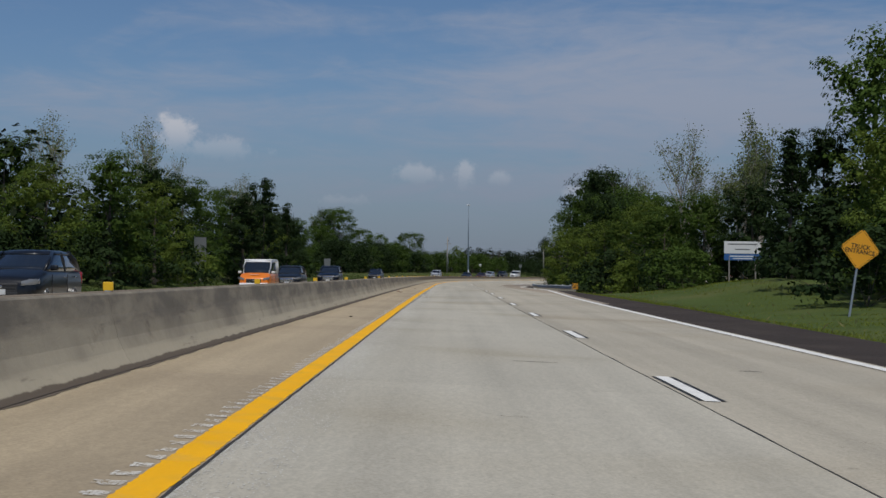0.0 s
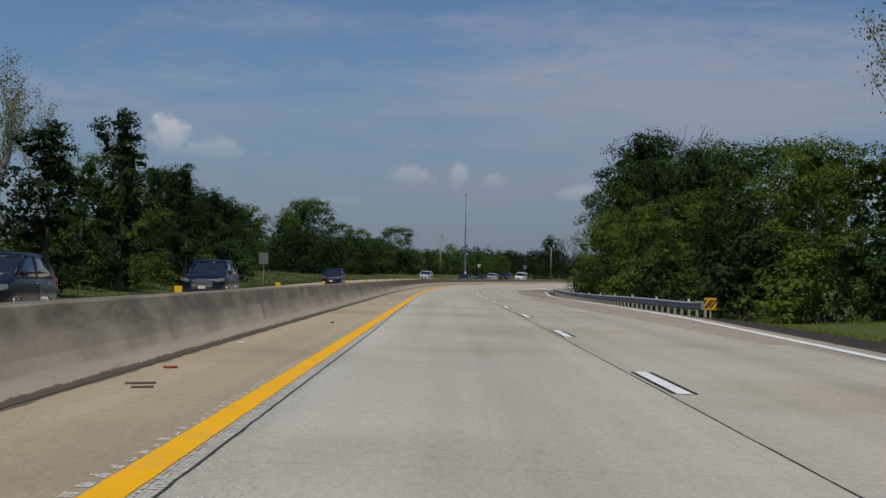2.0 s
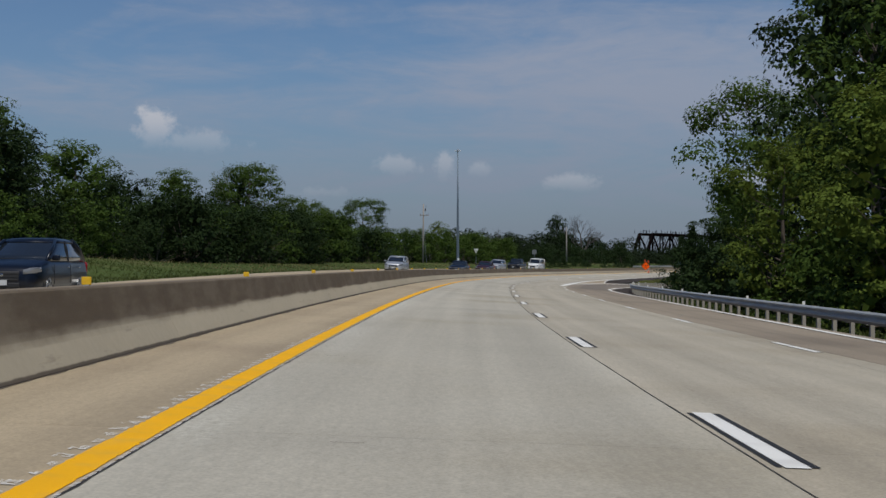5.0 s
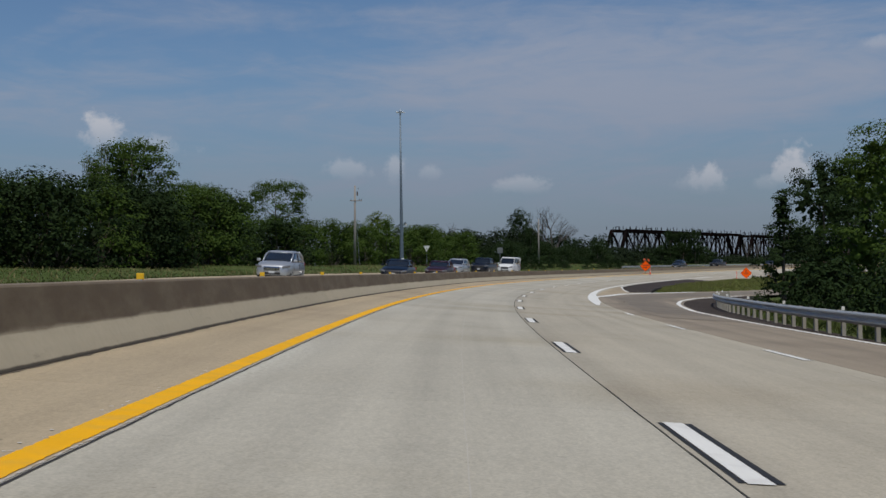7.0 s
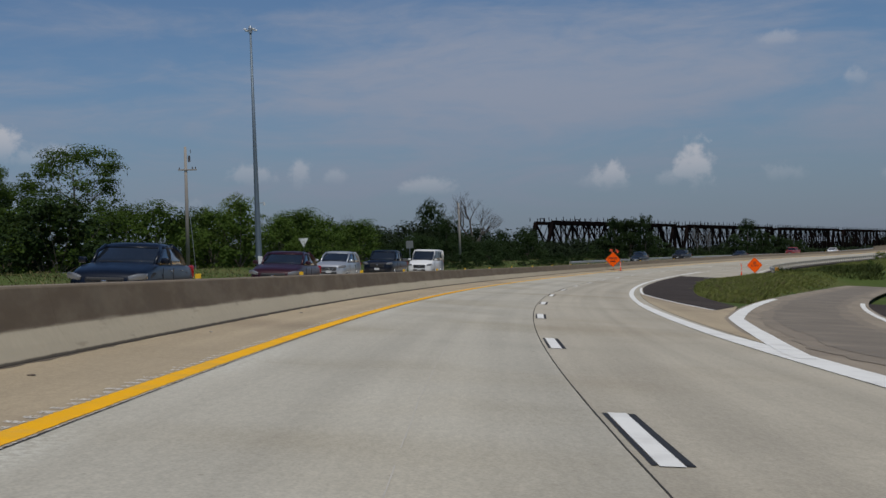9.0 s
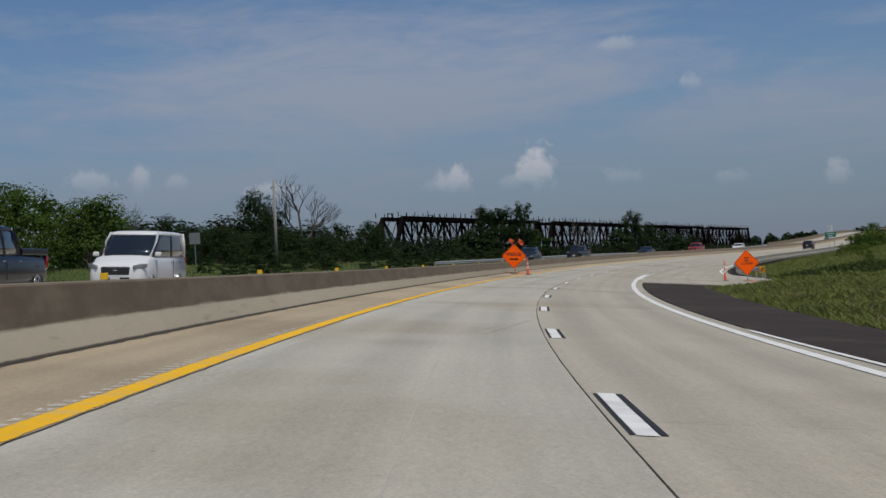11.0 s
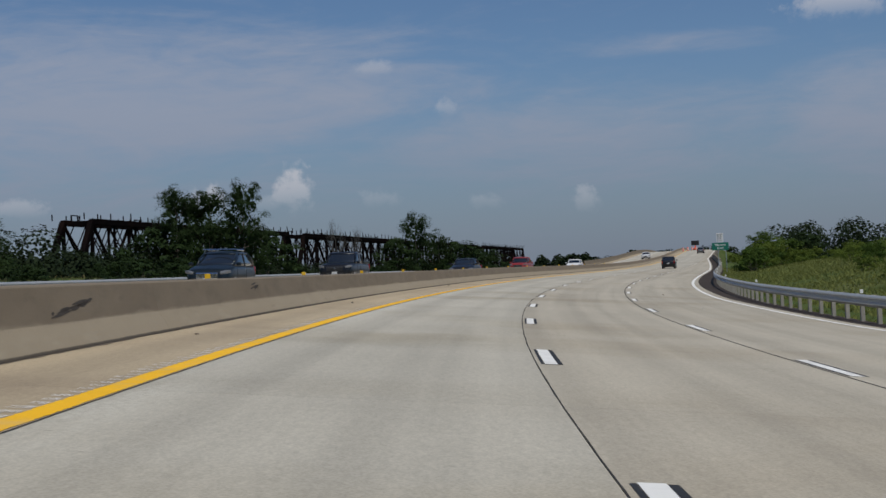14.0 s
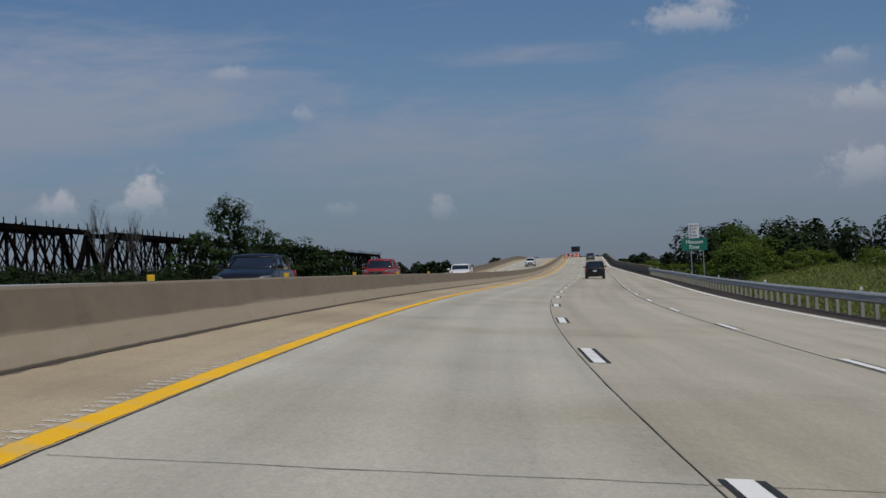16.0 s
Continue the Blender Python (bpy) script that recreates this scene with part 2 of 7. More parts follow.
        n7.inputs["Scale"].default_value, n7.inputs["Detail"].default_value = 1.0, 4.0
        n8 = N.new("ShaderNodeTexNoise")
        L.new(uv.outputs[0], n8.inputs["Vector"])
        n8.inputs["Scale"].default_value, n8.inputs["Detail"].default_value, n8.inputs["Roughness"].default_value = 14.0, 6.0, 0.8
        q = mul(mul(rng(sp.outputs["Y"], 0.85, 0.16, 0.0, 1.0), rng(n7.outputs["Fac"], 0.42, 0.64, 0.05, 0.85)), rng(n8.outputs["Fac"], 0.43, 0.57, 0.05, 1.0))
        px = N.new("ShaderNodeMix")
        px.data_type = "RGBA"
        L.new(col, px.inputs["A"])
        px.inputs["B"].default_value = (*pale, 1)
        L.new(q, px.inputs["Factor"])
        col = px.outputs["Result"]
    L.new(col, b.inputs["Base Color"])
    return m


pavement_material("lane concrete", (0.425, 0.396, 0.322), (0.325, 0.283, 0.20), 0.10, (0.60, 0.585, 0.50))
pavement_material("lane concrete brown", (0.405, 0.366, 0.286), (0.315, 0.268, 0.19), 0.12)
pavement_material("shoulder concrete", (0.395, 0.318, 0.208), (0.27, 0.21, 0.14), 0.11)
pavement_material("brown strip concrete", (0.335, 0.276, 0.205), (0.25, 0.20, 0.145), 0.12)
pavement_material("ramp concrete", (0.275, 0.228, 0.168), (0.19, 0.155, 0.115), 0.12)
material("asphalt", (0.047, 0.037, 0.031), rough=0.95, spec=0.2, vary=0.3, grain=(0.6, 50.0), bump=0.5, bump_scale=120.0, stain=(0.085, 0.070, 0.055), stain_scale=0.5, stain_amount=0.6)
material("joint", (0.035, 0.032, 0.030), rough=0.95, vary=0.3, bump=0.0)
material("barrier stained concrete", (0.205, 0.167, 0.113), rough=0.92, vary=0.12, grain=(0.5, 8.0), bump=0.3, bump_scale=40.0, stain=(0.13, 0.102, 0.075), stain_scale=0.9, stain_amount=0.38, streak=0.75)


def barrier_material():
    """Cast concrete, darker brown on the upper face, with run-off streaks and a ragged line of grit over the toe.
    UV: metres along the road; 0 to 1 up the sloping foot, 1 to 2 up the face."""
    m = material("barrier concrete", (0.44, 0.385, 0.28), rough=0.9, vary=0.10, grain=(0.5, 9.0), bump=0.35, bump_scale=45.0, per_object=0.10)
    nt = m.node_tree
    N, L = nt.nodes, nt.links
    b = N["Principled BSDF"]
    src = b.inputs["Base Color"].links[0].from_socket
    uv = N.new("ShaderNodeUVMap").outputs[0]
    sep = N.new("ShaderNodeSeparateXYZ")
    L.new(uv, sep.inputs[0])

    def tex(sx, sy, detail=5.0, rough=0.6, seed=0.0):
        mp = N.new("ShaderNodeMapping")
        L.new(uv, mp.inputs[0])
        mp.inputs["Scale"].default_value, mp.inputs["Location"].default_value = (sx, sy, 1.0), (seed, seed * 0.7, seed)
        n = N.new("ShaderNodeTexNoise")
        L.new(mp.outputs[0], n.inputs["Vector"])
        n.inputs["Scale"].default_value, n.inputs["Detail"].default_value, n.inputs["Roughness"].default_value = 1.0, detail, rough
        return n.outputs["Fac"]

    def op(kind, a, c):
        q = N.new("ShaderNodeMath")
        q.operation = kind
        for k, x in ((0, a), (1, c)):
            if isinstance(x, (int, float)):
                q.inputs[k].default_value = x
            else:
                L.new(x, q.inputs[k])
        return q.outputs[0]

    def rng(x, lo, hi, a=0.0, c=1.0):
        r = N.new("ShaderNodeMapRange")
        r.interpolation_type = "SMOOTHSTEP"
        for name, value in (("Value", x), ("From Min", lo), ("From Max", hi), ("To Min", a), ("To Max", c)):
            if isinstance(value, (int, float)):
                r.inputs[name].default_value = value
            else:
                L.new(value, r.inputs[name])
        return r.outputs["Result"]

    def along_road(stops):
        """A colour that changes along the road."""
        r = N.new("ShaderNodeValToRGB")
        L.new(op("DIVIDE", sep.outputs["X"], 640.0), r.inputs[0])
        e = r.color_ramp.elements
        for k, (s_, c) in enumerate(stops):
            q = e[k] if k < 2 else e.new(s_ / 640.0)
            q.position, q.color = s_ / 640.0, (*c, 1)
        return r.outputs["Color"]

    def mix(a, c, f):
        x = N.new("ShaderNodeMix")
        x.data_type = "RGBA"
        L.new(a, x.inputs["A"])
        if isinstance(c, tuple):
            x.inputs["B"].default_value = (*c, 1)
        else:
            L.new(c, x.inputs["B"])
        L.new(f, x.inputs["Factor"])
        return x.outputs["Result"]

    # darker brown above the bend, its tone changing along the road
    upper_tone = along_road([(0.0, (0.168, 0.148, 0.116)), (110.0, (0.162, 0.138, 0.104)), (165.0, (0.125, 0.092, 0.057)), (380.0, (0.130, 0.096, 0.060)), (430.0, (0.185, 0.146, 0.098)), (620.0, (0.20, 0.16, 0.11))])
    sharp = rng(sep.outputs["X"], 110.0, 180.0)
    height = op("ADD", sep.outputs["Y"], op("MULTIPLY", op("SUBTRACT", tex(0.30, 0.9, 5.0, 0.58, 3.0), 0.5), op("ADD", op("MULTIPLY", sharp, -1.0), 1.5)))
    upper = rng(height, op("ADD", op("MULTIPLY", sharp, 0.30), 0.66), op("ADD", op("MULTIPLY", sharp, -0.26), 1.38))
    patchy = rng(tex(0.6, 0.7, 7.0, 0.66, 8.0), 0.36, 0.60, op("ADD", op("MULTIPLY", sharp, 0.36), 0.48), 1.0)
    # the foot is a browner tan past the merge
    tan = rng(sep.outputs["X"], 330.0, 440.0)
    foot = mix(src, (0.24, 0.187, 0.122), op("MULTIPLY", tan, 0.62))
    col = mix(foot, upper_tone, op("MULTIPLY", upper, patchy))
    # run-off streaks and darker blotches on the face
    runs = rng(tex(0.8, 0.8, 6.0, 0.68, 5.0), 0.46, 0.70)
    col = mix(col, (0.105, 0.083, 0.058), op("MULTIPLY", op("MULTIPLY", runs, rng(sep.outputs["Y"], 0.5, 1.5)), 0.30))
    blot = rng(tex(0.8, 1.6, 6.0, 0.65, 11.0), 0.58, 0.70)
    col = mix(col, (0.10, 0.078, 0.055), op("MULTIPLY", blot, op("ADD", op("MULTIPLY", sharp, -0.30), 0.60)))
    # pale scoured patches on the foot
    scour = rng(tex(0.7, 1.2, 6.0, 0.6, 17.0), 0.52, 0.68)
    col = mix(col, (0.43, 0.38, 0.28), op("MULTIPLY", op("MULTIPLY", scour, rng(sep.outputs["Y"], 1.0, 0.5)), op("ADD", op("MULTIPLY", tan, -0.32), 0.5)))
    # grit over the toe
    toe = op("ADD", op("MULTIPLY", tex(2.2, 0.0, 7.0, 0.7, 21.0), op("ADD", op("MULTIPLY", sharp, -0.26), 0.36)), 0.02)
    grit = rng(sep.outputs["Y"], op("ADD", toe, 0.06), op("SUBTRACT", toe, 0.02))
    col = mix(col, along_road([(0.0, (0.125, 0.094, 0.066)), (150.0, (0.105, 0.080, 0.056)), (190.0, (0.052, 0.042, 0.030)), (640.0, (0.075, 0.058, 0.040))]), op("MULTIPLY", grit, 0.94))
    L.new(col, b.inputs["Base Color"])


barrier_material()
material("toe dirt", (0.125, 0.100, 0.074), rough=0.95, vary=0.35, grain=(1.5, 30.0), bump=0.6, bump_scale=50.0)
material("yellow paint", (0.90, 0.45, 0.004), rough=0.75, spec=0.2, vary=0.10, grain=(1.2, 35.0), bump=0.25, bump_scale=120.0, stain=(0.55, 0.36, 0.10), stain_scale=2.5, stain_amount=0.35)
material("faded yellow paint", (0.88, 0.485, 0.018), rough=0.8, spec=0.2, vary=0.12, grain=(1.2, 35.0), bump=0.25, bump_scale=120.0, stain=(0.62, 0.46, 0.20), stain_scale=2.5, stain_amount=0.5)
material("white paint", (0.83, 0.82, 0.765), rough=0.6, vary=0.06, grain=(1.5, 40.0), bump=0.2, bump_scale=120.0, stain=(0.50, 0.48, 0.44), stain_scale=2.0, stain_amount=0.4)
material("worn white paint", (0.64, 0.62, 0.57), rough=0.75, vary=0.16, grain=(2.0, 40.0), bump=0.3, bump_scale=90.0, stain=(0.36, 0.33, 0.29), stain_scale=3.0, stain_amount=0.7)
material("bright worn paint", (0.74, 0.72, 0.66), rough=0.75, vary=0.12, grain=(2.0, 40.0), bump=0.3, bump_scale=90.0, stain=(0.5, 0.46, 0.40), stain_scale=3.0, stain_amount=0.5)
material("black tape", (0.022, 0.021, 0.020), rough=0.7, vary=0.3, bump=0.2)
material("grass ground", (0.068, 0.096, 0.026), rough=1.0, vary=0.25, grain=(0.25, 6.0), bump=0.6, bump_scale=9.0, stain=(0.14, 0.135, 0.055), stain_scale=0.12, stain_amount=0.6, bump_dist=0.08, spec=0.1)
material("scour flecks", (0.60, 0.585, 0.53), rough=0.9, vary=0.2, grain=(2.0, 30.0), bump=0.0)
material("scored concrete", (0.47, 0.445, 0.39), rough=0.9, vary=0.2, grain=(2.0, 30.0), bump=0.1, bump_scale=60.0)
material("tyre marks", (0.185, 0.156, 0.120), rough=0.85, vary=0.25, grain=(0.4, 6.0), bump=0.2, bump_scale=60.0, stain=(0.25, 0.21, 0.158), stain_scale=0.7, stain_amount=0.9)
material("faint tyre marks", (0.228, 0.190, 0.143), rough=0.85, vary=0.25, grain=(0.4, 6.0), bump=0.2, bump_scale=60.0, stain=(0.26, 0.215, 0.16), stain_scale=0.7, stain_amount=0.9)
material("steel", (0.50, 0.51, 0.50), rough=0.48, metal=0.5, vary=0.12, grain=(1.0, 20.0), bump=0.08, bump_scale=30.0)
material("steel dull", (0.33, 0.35, 0.36), rough=0.65, metal=0.3, vary=0.15, grain=(1.0, 18.0), bump=0.1, bump_scale=30.0)
material("wood post", (0.36, 0.335, 0.28), rough=0.9, vary=0.22, grain=(2.0, 25.0), bump=0.3, bump_scale=40.0)
material("bark", (0.105, 0.085, 0.066), rough=0.95, vary=0.3, grain=(2.0, 22.0), bump=0.8, bump_scale=16.0, bump_dist=0.03)
material("dead bark", (0.085, 0.075, 0.066), rough=0.95, vary=0.25, grain=(2.0, 18.0), bump=0.5, bump_scale=16.0)
material("pale bark", (0.30, 0.27, 0.235), rough=0.95, vary=0.25, grain=(2.0, 18.0), bump=0.5, bump_scale=16.0)
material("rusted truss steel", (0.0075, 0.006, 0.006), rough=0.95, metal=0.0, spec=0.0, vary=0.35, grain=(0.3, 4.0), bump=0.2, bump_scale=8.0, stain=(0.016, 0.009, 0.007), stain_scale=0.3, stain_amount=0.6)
material("pier stone", (0.26, 0.24, 0.21), rough=0.95, vary=0.2, grain=(0.4, 4.0), bump=0.4, bump_scale=5.0)


def leaf_material(name, colour, trans=0.35):
    m = material(name, colour, rough=0.62, vary=0.30, grain=(0.6, 3.0), bump=0.0, per_object=0.25, per_island=0.12, spec=0.05)
    nt = m.node_tree
    b = nt.nodes["Principled BSDF"]
    tl = nt.nodes.new("ShaderNodeBsdfTranslucent")
    src = b.inputs["Base Color"].links[0].from_socket
    g = nt.nodes.new("ShaderNodeHueSaturation")
    g.inputs["Hue"].default_value, g.inputs["Value"].default_value = 0.485, 1.25
    nt.links.new(src, g.inputs["Color"])
    nt.links.new(g.outputs[0], tl.inputs["Color"])
    mix = nt.nodes.new("ShaderNodeMixShader")
    mix.inputs[0].default_value = trans
    nt.links.new(b.outputs[0], mix.inputs[1])
    nt.links.new(tl.outputs[0], mix.inputs[2])
    nt.links.new(mix.outputs[0], nt.nodes["Material Output"].inputs["Surface"])
    return m


leaf_material("leaves mid", (0.058, 0.096, 0.019), 0.24)
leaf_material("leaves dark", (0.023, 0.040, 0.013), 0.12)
leaf_material("leaves bright", (0.106, 0.148, 0.027), 0.3)
leaf_material("leaves pale", (0.15, 0.18, 0.07), 0.3)
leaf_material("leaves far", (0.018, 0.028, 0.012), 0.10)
leaf_material("pale grass blades", (0.215, 0.235, 0.070), 0.34)
leaf_material("lawn blades", (0.165, 0.195, 0.030), 0.34)
leaf_material("grass blades", (0.078, 0.098, 0.030), 0.24)
leaf_material("dry grass", (0.24, 0.21, 0.10), 0.3)

# ---- building helpers ----


def mesh_data(name, verts, faces, mat, smooth=False, uvs=None):
    me = bpy.data.meshes.new(name)
    me.from_pydata([tuple(v) for v in verts], [], [tuple(f) for f in faces])
    mats = mat if isinstance(mat, (list, tuple)) else [mat]
    for q in mats:
        me.materials.append(MATS[q])
    if smooth:
        me.polygons.foreach_set("use_smooth", [True] * len(me.polygons))
    if uvs is not None:
        layer = me.uv_layers.new(name="UVMap")
        flat_uv = np.array(uvs, dtype=np.float32)[[li.vertex_index for li in me.loops]]
        layer.data.foreach_set("uv", flat_uv.ravel())
    me.update()
    return me


def build(name, verts, faces, mat, parent=None, smooth=False, uvs=None, label="", category="", group="", kind=""):
    ob = new(name, mesh_data(name, verts, faces, mat, smooth, uvs))
    if parent is not None:
        ob.parent = parent
    return tagged(ob, label, category, group, kind)


def part(name, bm, mat, parent, label="", smooth=False):
    """Links a bmesh as one mesh object under a thing or a part."""
    me = bpy.data.meshes.new(name)
    bm.to_mesh(me)
    bm.free()
    me.materials.append(MATS[mat])
    if smooth:
        me.polygons.foreach_set("use_smooth", [True] * len(me.polygons))
    ob = new(name, me)
    ob.parent = parent
    return tagged(ob, label)


def box_bm(sx, sy, sz, at=(0, 0, 0), bevel=0.0, turn=None, segments=2):
    bm = bmesh.new()
    bmesh.ops.create_cube(bm, size=1.0)
    bmesh.ops.scale(bm, vec=(sx, sy, sz), verts=bm.verts)
    if bevel:
        bmesh.ops.bevel(bm, geom=bm.edges[:], offset=bevel, segments=segments, affect="EDGES", profile=0.5)
    if turn is not None:
        bmesh.ops.transform(bm, matrix=turn, verts=bm.verts)
    bmesh.ops.translate(bm, vec=at, verts=bm.verts)
    return bm


def tube_bm(points, radii, sides=10, cap=True):
    """A tapered tube through the points."""
    bm = bmesh.new()
    verts, faces = tube_lists(points, radii, sides, cap)
    vs = [bm.verts.new(v) for v in verts]
    for f in faces:
        bm.faces.new([vs[i] for i in f])
    return bm


def tube_lists(points, radii, sides=8, cap=True, base=0):
    pts = [Vector(p) for p in points]
    verts, faces = [], []
    for i, p in enumerate(pts):
        d = (pts[min(i + 1, len(pts) - 1)] - pts[max(i - 1, 0)]).normalized()
        a = d.orthogonal().normalized() if abs(d.z) < 0.9 else Vector((1, 0, 0)) - d * d.x
        a.normalize()
        c = d.cross(a)
        for k in range(sides):
            w = 2 * math.pi * k / sides
            verts.append(p + (a * math.cos(w) + c * math.sin(w)) * radii[i])
    for i in range(len(pts) - 1):
        for k in range(sides):
            k2 = (k + 1) % sides
            faces.append((base + i * sides + k, base + i * sides + k2, base + (i + 1) * sides + k2, base + (i + 1) * sides + k))
    if cap:
        faces.append(tuple(base + k for k in reversed(range(sides))))
        faces.append(tuple(base + (len(pts) - 1) * sides + k for k in range(sides)))
    return verts, faces


# ---- the line of the road: the yellow line; s metres along it, u metres to its right ----
K_STEP = 30.0
KAPPA = [-0.056, -0.08, -0.524, -1.31, 1.408, -1.719, -7.245, -6.868, -3.912, -13.443, -19.244, -19.247, -18.847, -18.222, -18.696, -19.716, -19.106, -17.906, -13.292, -5.542, -0.499, 1.314, 1.157, 0.152, 0.0, 0.0, 0.0, 0.0, 0.0, 0.0, 0.0, 0.0, 0.0, 0.0, 0.0, 0.0, 0.0, 0.0, 0.0, 0.0]
G_STEP = 40.0
GRADE = [-0.021, 0.044, 0.099, -0.073, -0.166, -0.004, -0.11, -0.315, -0.079, -0.141, 0.031, 0.276, 0.407, 0.517, 0.25, 0.431, 0.794, 1.239, 1.731, 2.248, 2.75, 2.6, 1.4, 0.0, -0.8, -1.5, -2.0, -2.0, -2.0, -2.0]
BANK = [4.96, 3.56, 1.84, 1.44, 2.87, 4.68, 6.19, 7.56, 8.62, 8.76, 8.58, 8.31, 8.56, 8.05, 7.35, 5.96, 4.36, 2.99, 2.24, 1.94, 1.9, 1.9, 1.9, 1.9, 1.9, 1.9, 1.9, 1.9, 1.9, 1.9]
RS = np.arange(-120.0, 1101.0, 1.0)
_ks, _gs = -20 + K_STEP * np.arange(len(KAPPA)), -20 + G_STEP * np.arange(len(GRADE))
_i0 = int(np.searchsorted(RS, 0))
_k = np.interp(RS[:-1] + 0.5, _ks, KAPPA) * 1e-4
_k[RS[:-1] < -20] = 0
RH = np.concatenate([[0], np.cumsum(_k)])
RH = RH - RH[_i0] + (-0.001450)
RX = np.concatenate([[0], np.cumsum(-np.sin(RH[:-1]))])
RY = np.concatenate([[0], np.cumsum(np.cos(RH[:-1]))])
_g = np.interp(RS[:-1] + 0.5, _gs, GRADE) * 0.01
_g[RS[:-1] < -20] = 0
RZ = np.concatenate([[0], np.cumsum(_g)])
RX, RY, RZ = RX - RX[_i0], RY - RY[_i0], RZ - RZ[_i0]
RB = np.interp(RS, _gs, BANK) * 0.01


# the opposite carriageway is a little flatter than ours
OPP_S, OPP_D = [0, 60, 180, 280, 380, 460, 560, 700], [0.028, 0.034, 0.047, 0.026, 0.030, 0.046, 0.044, 0.030]


def shoulder_fall(s, u):
    """How far the outer shoulder of the exit lane falls below the paving."""
    return -0.17 * np.interp(s, [100, 116, 225, 270], [0, 1, 1, 0]) * np.clip(u - np.interp(s, [100, 132, 180, 230], [9.1, 9.9, 10.6, 11.6]), 0, 2.2)


def at(s, u, dz=0.0):
    h, b = np.interp(s, RS, RH), np.interp(s, RS, RB)
    dz = dz + float(shoulder_fall(s, u))
    rise = -b * u if u > -2.33 else 2.33 * b + (b - float(np.interp(s, OPP_S, OPP_D))) * (-u - 2.33)
    return (float(np.interp(s, RS, RX) + u * math.cos(h)), float(np.interp(s, RS, RY) + u * math.sin(h)), float(np.interp(s, RS, RZ) + rise + dz))


def heading(s):
    return float(np.interp(s, RS, RH))


def road_pose(s, u, dz=0.0, turn=0.0, upright=True):
    """A pose on the paving; local y runs along the road, turned by so many degrees."""
    h = heading(s)
    m = pose(*at(s, u, dz), 0, 0, math.degrees(h) + turn)
    if not upright:
        m = m @ pose(0, 0, 0, 0, math.degrees(math.atan(float(np.interp(s, RS, RB)))), 0)
    return m


def su_of(x, y):
    """Metres along and to the right of the road for arrays of places."""
    x, y = np.atleast_1d(x), np.atleast_1d(y)
    s, u = np.empty(len(x)), np.empty(len(x))
    for c in range(0, len(x), 2000):
        d = (x[c:c + 2000, None] - RX[None]) ** 2 + (y[c:c + 2000, None] - RY[None]) ** 2
        i = d.argmin(1)
        dx, dy = x[c:c + 2000] - RX[i], y[c:c + 2000] - RY[i]
        u[c:c + 2000] = dx * np.cos(RH[i]) + dy * np.sin(RH[i])
        s[c:c + 2000] = RS[i] - dx * np.sin(RH[i]) + dy * np.cos(RH[i])
    return s, u


def table(rows):
    xs, ys = [r[0] for r in rows], [r[1] for r in rows]
    return lambda s: float(np.interp(s, xs, ys))


def strip(name, mat, s0, s1, left, right, dz=0.0, step=2.0, cols=1, thick=0.0, **tags):
    """A sheet of paving or paint between two edges, which are numbers or functions of s. With thick it gets sides."""
    lf = left if callable(left) else (lambda s: left)
    rf = right if callable(right) else (lambda s: right)
    n = max(1, int(math.ceil((s1 - s0) / step)))
    verts, uvs, faces = [], [], []
    for i in range(n + 1):
        s = s0 + (s1 - s0) * i / n
        a, b = lf(s), rf(s)
        for j in range(cols + 1):
            u = a + (b - a) * j / cols
            verts.append(at(s, u, dz))
            uvs.append((s, u))
    w = cols + 1
    for i in range(n):
        for j in range(cols):
            q = i * w + j
            faces.append((q, q + 1, q + w + 1, q + w))
    if thick:
        k = len(verts)
        verts += [(v[0], v[1], v[2] - thick) for v in verts]
        uvs += uvs
        rim = [(i * w, (i + 1) * w) for i in range(n)] + [((i + 1) * w + cols, i * w + cols) for i in range(n)] + [(j + 1, j) for j in range(cols)] + [(n * w + j, n * w + j + 1) for j in range(cols)]
        faces += [(b, a, a + k, b + k) for a, b in rim]
    return build(name, verts, faces, mat, uvs=uvs, **tags)


def sweep(name, mat, s0, s1, profile, step=2.0, line=None, closed=True, **tags):
    """A profile of (u, z) swept along the road, or along u = line(s)."""
    n = max(1, int(math.ceil((s1 - s0) / step)))
    verts, faces, uvs = [], [], []
    m = len(profile)
    for i in range(n + 1):
        s = s0 + (s1 - s0) * i / n
        off = line(s) if line else 0.0
        for u, z in profile:
            verts.append(at(s, off + u, z))
            uvs.append((s, u + z))
    for i in range(n):
        for j in range(m if closed else m - 1):
            j2 = (j + 1) % m
            faces.append((i * m + j, (i + 1) * m + j, (i + 1) * m + j2, i * m + j2))
    if closed:
        faces.append(tuple(range(m)))
        faces.append(tuple(n * m + j for j in reversed(range(m))))
    return build(name, verts, faces, mat, uvs=uvs, **tags)

# ---- ground ----
RAMP_L = table([(274, 7.15), (293, 7.4), (301, 8.2), (311, 9.1), (321, 10.6), (339, 13.4), (365, 17.6), (385, 20.6), (430, 27.0)])
EDGE_R = table([(-60, 7.3), (40, 7.35), (60, 7.4), (70, 7.6), (80, 7.95), (100, 8.6), (115, 9.0), (132, 9.35), (150, 9.6), (163, 9.8), (180, 10.1), (205, 10.8), (230, 11.2), (272, 11.2), (290, 12.0), (302, 12.8), (315, 14.2), (338, 17.6), (365, 21.7), (385, 24.7), (430, 31.0)])
EDGE_IN = table([(409, 11.5), (411, 14.0), (414, 16.2), (430, 16.2), (433.5, 15.6), (436, 14.6), (443, 12.6), (457, 11.8), (484, 11.1), (600, 11.0), (660, 9.8), (720, 8.3), (1100, 8.3)])
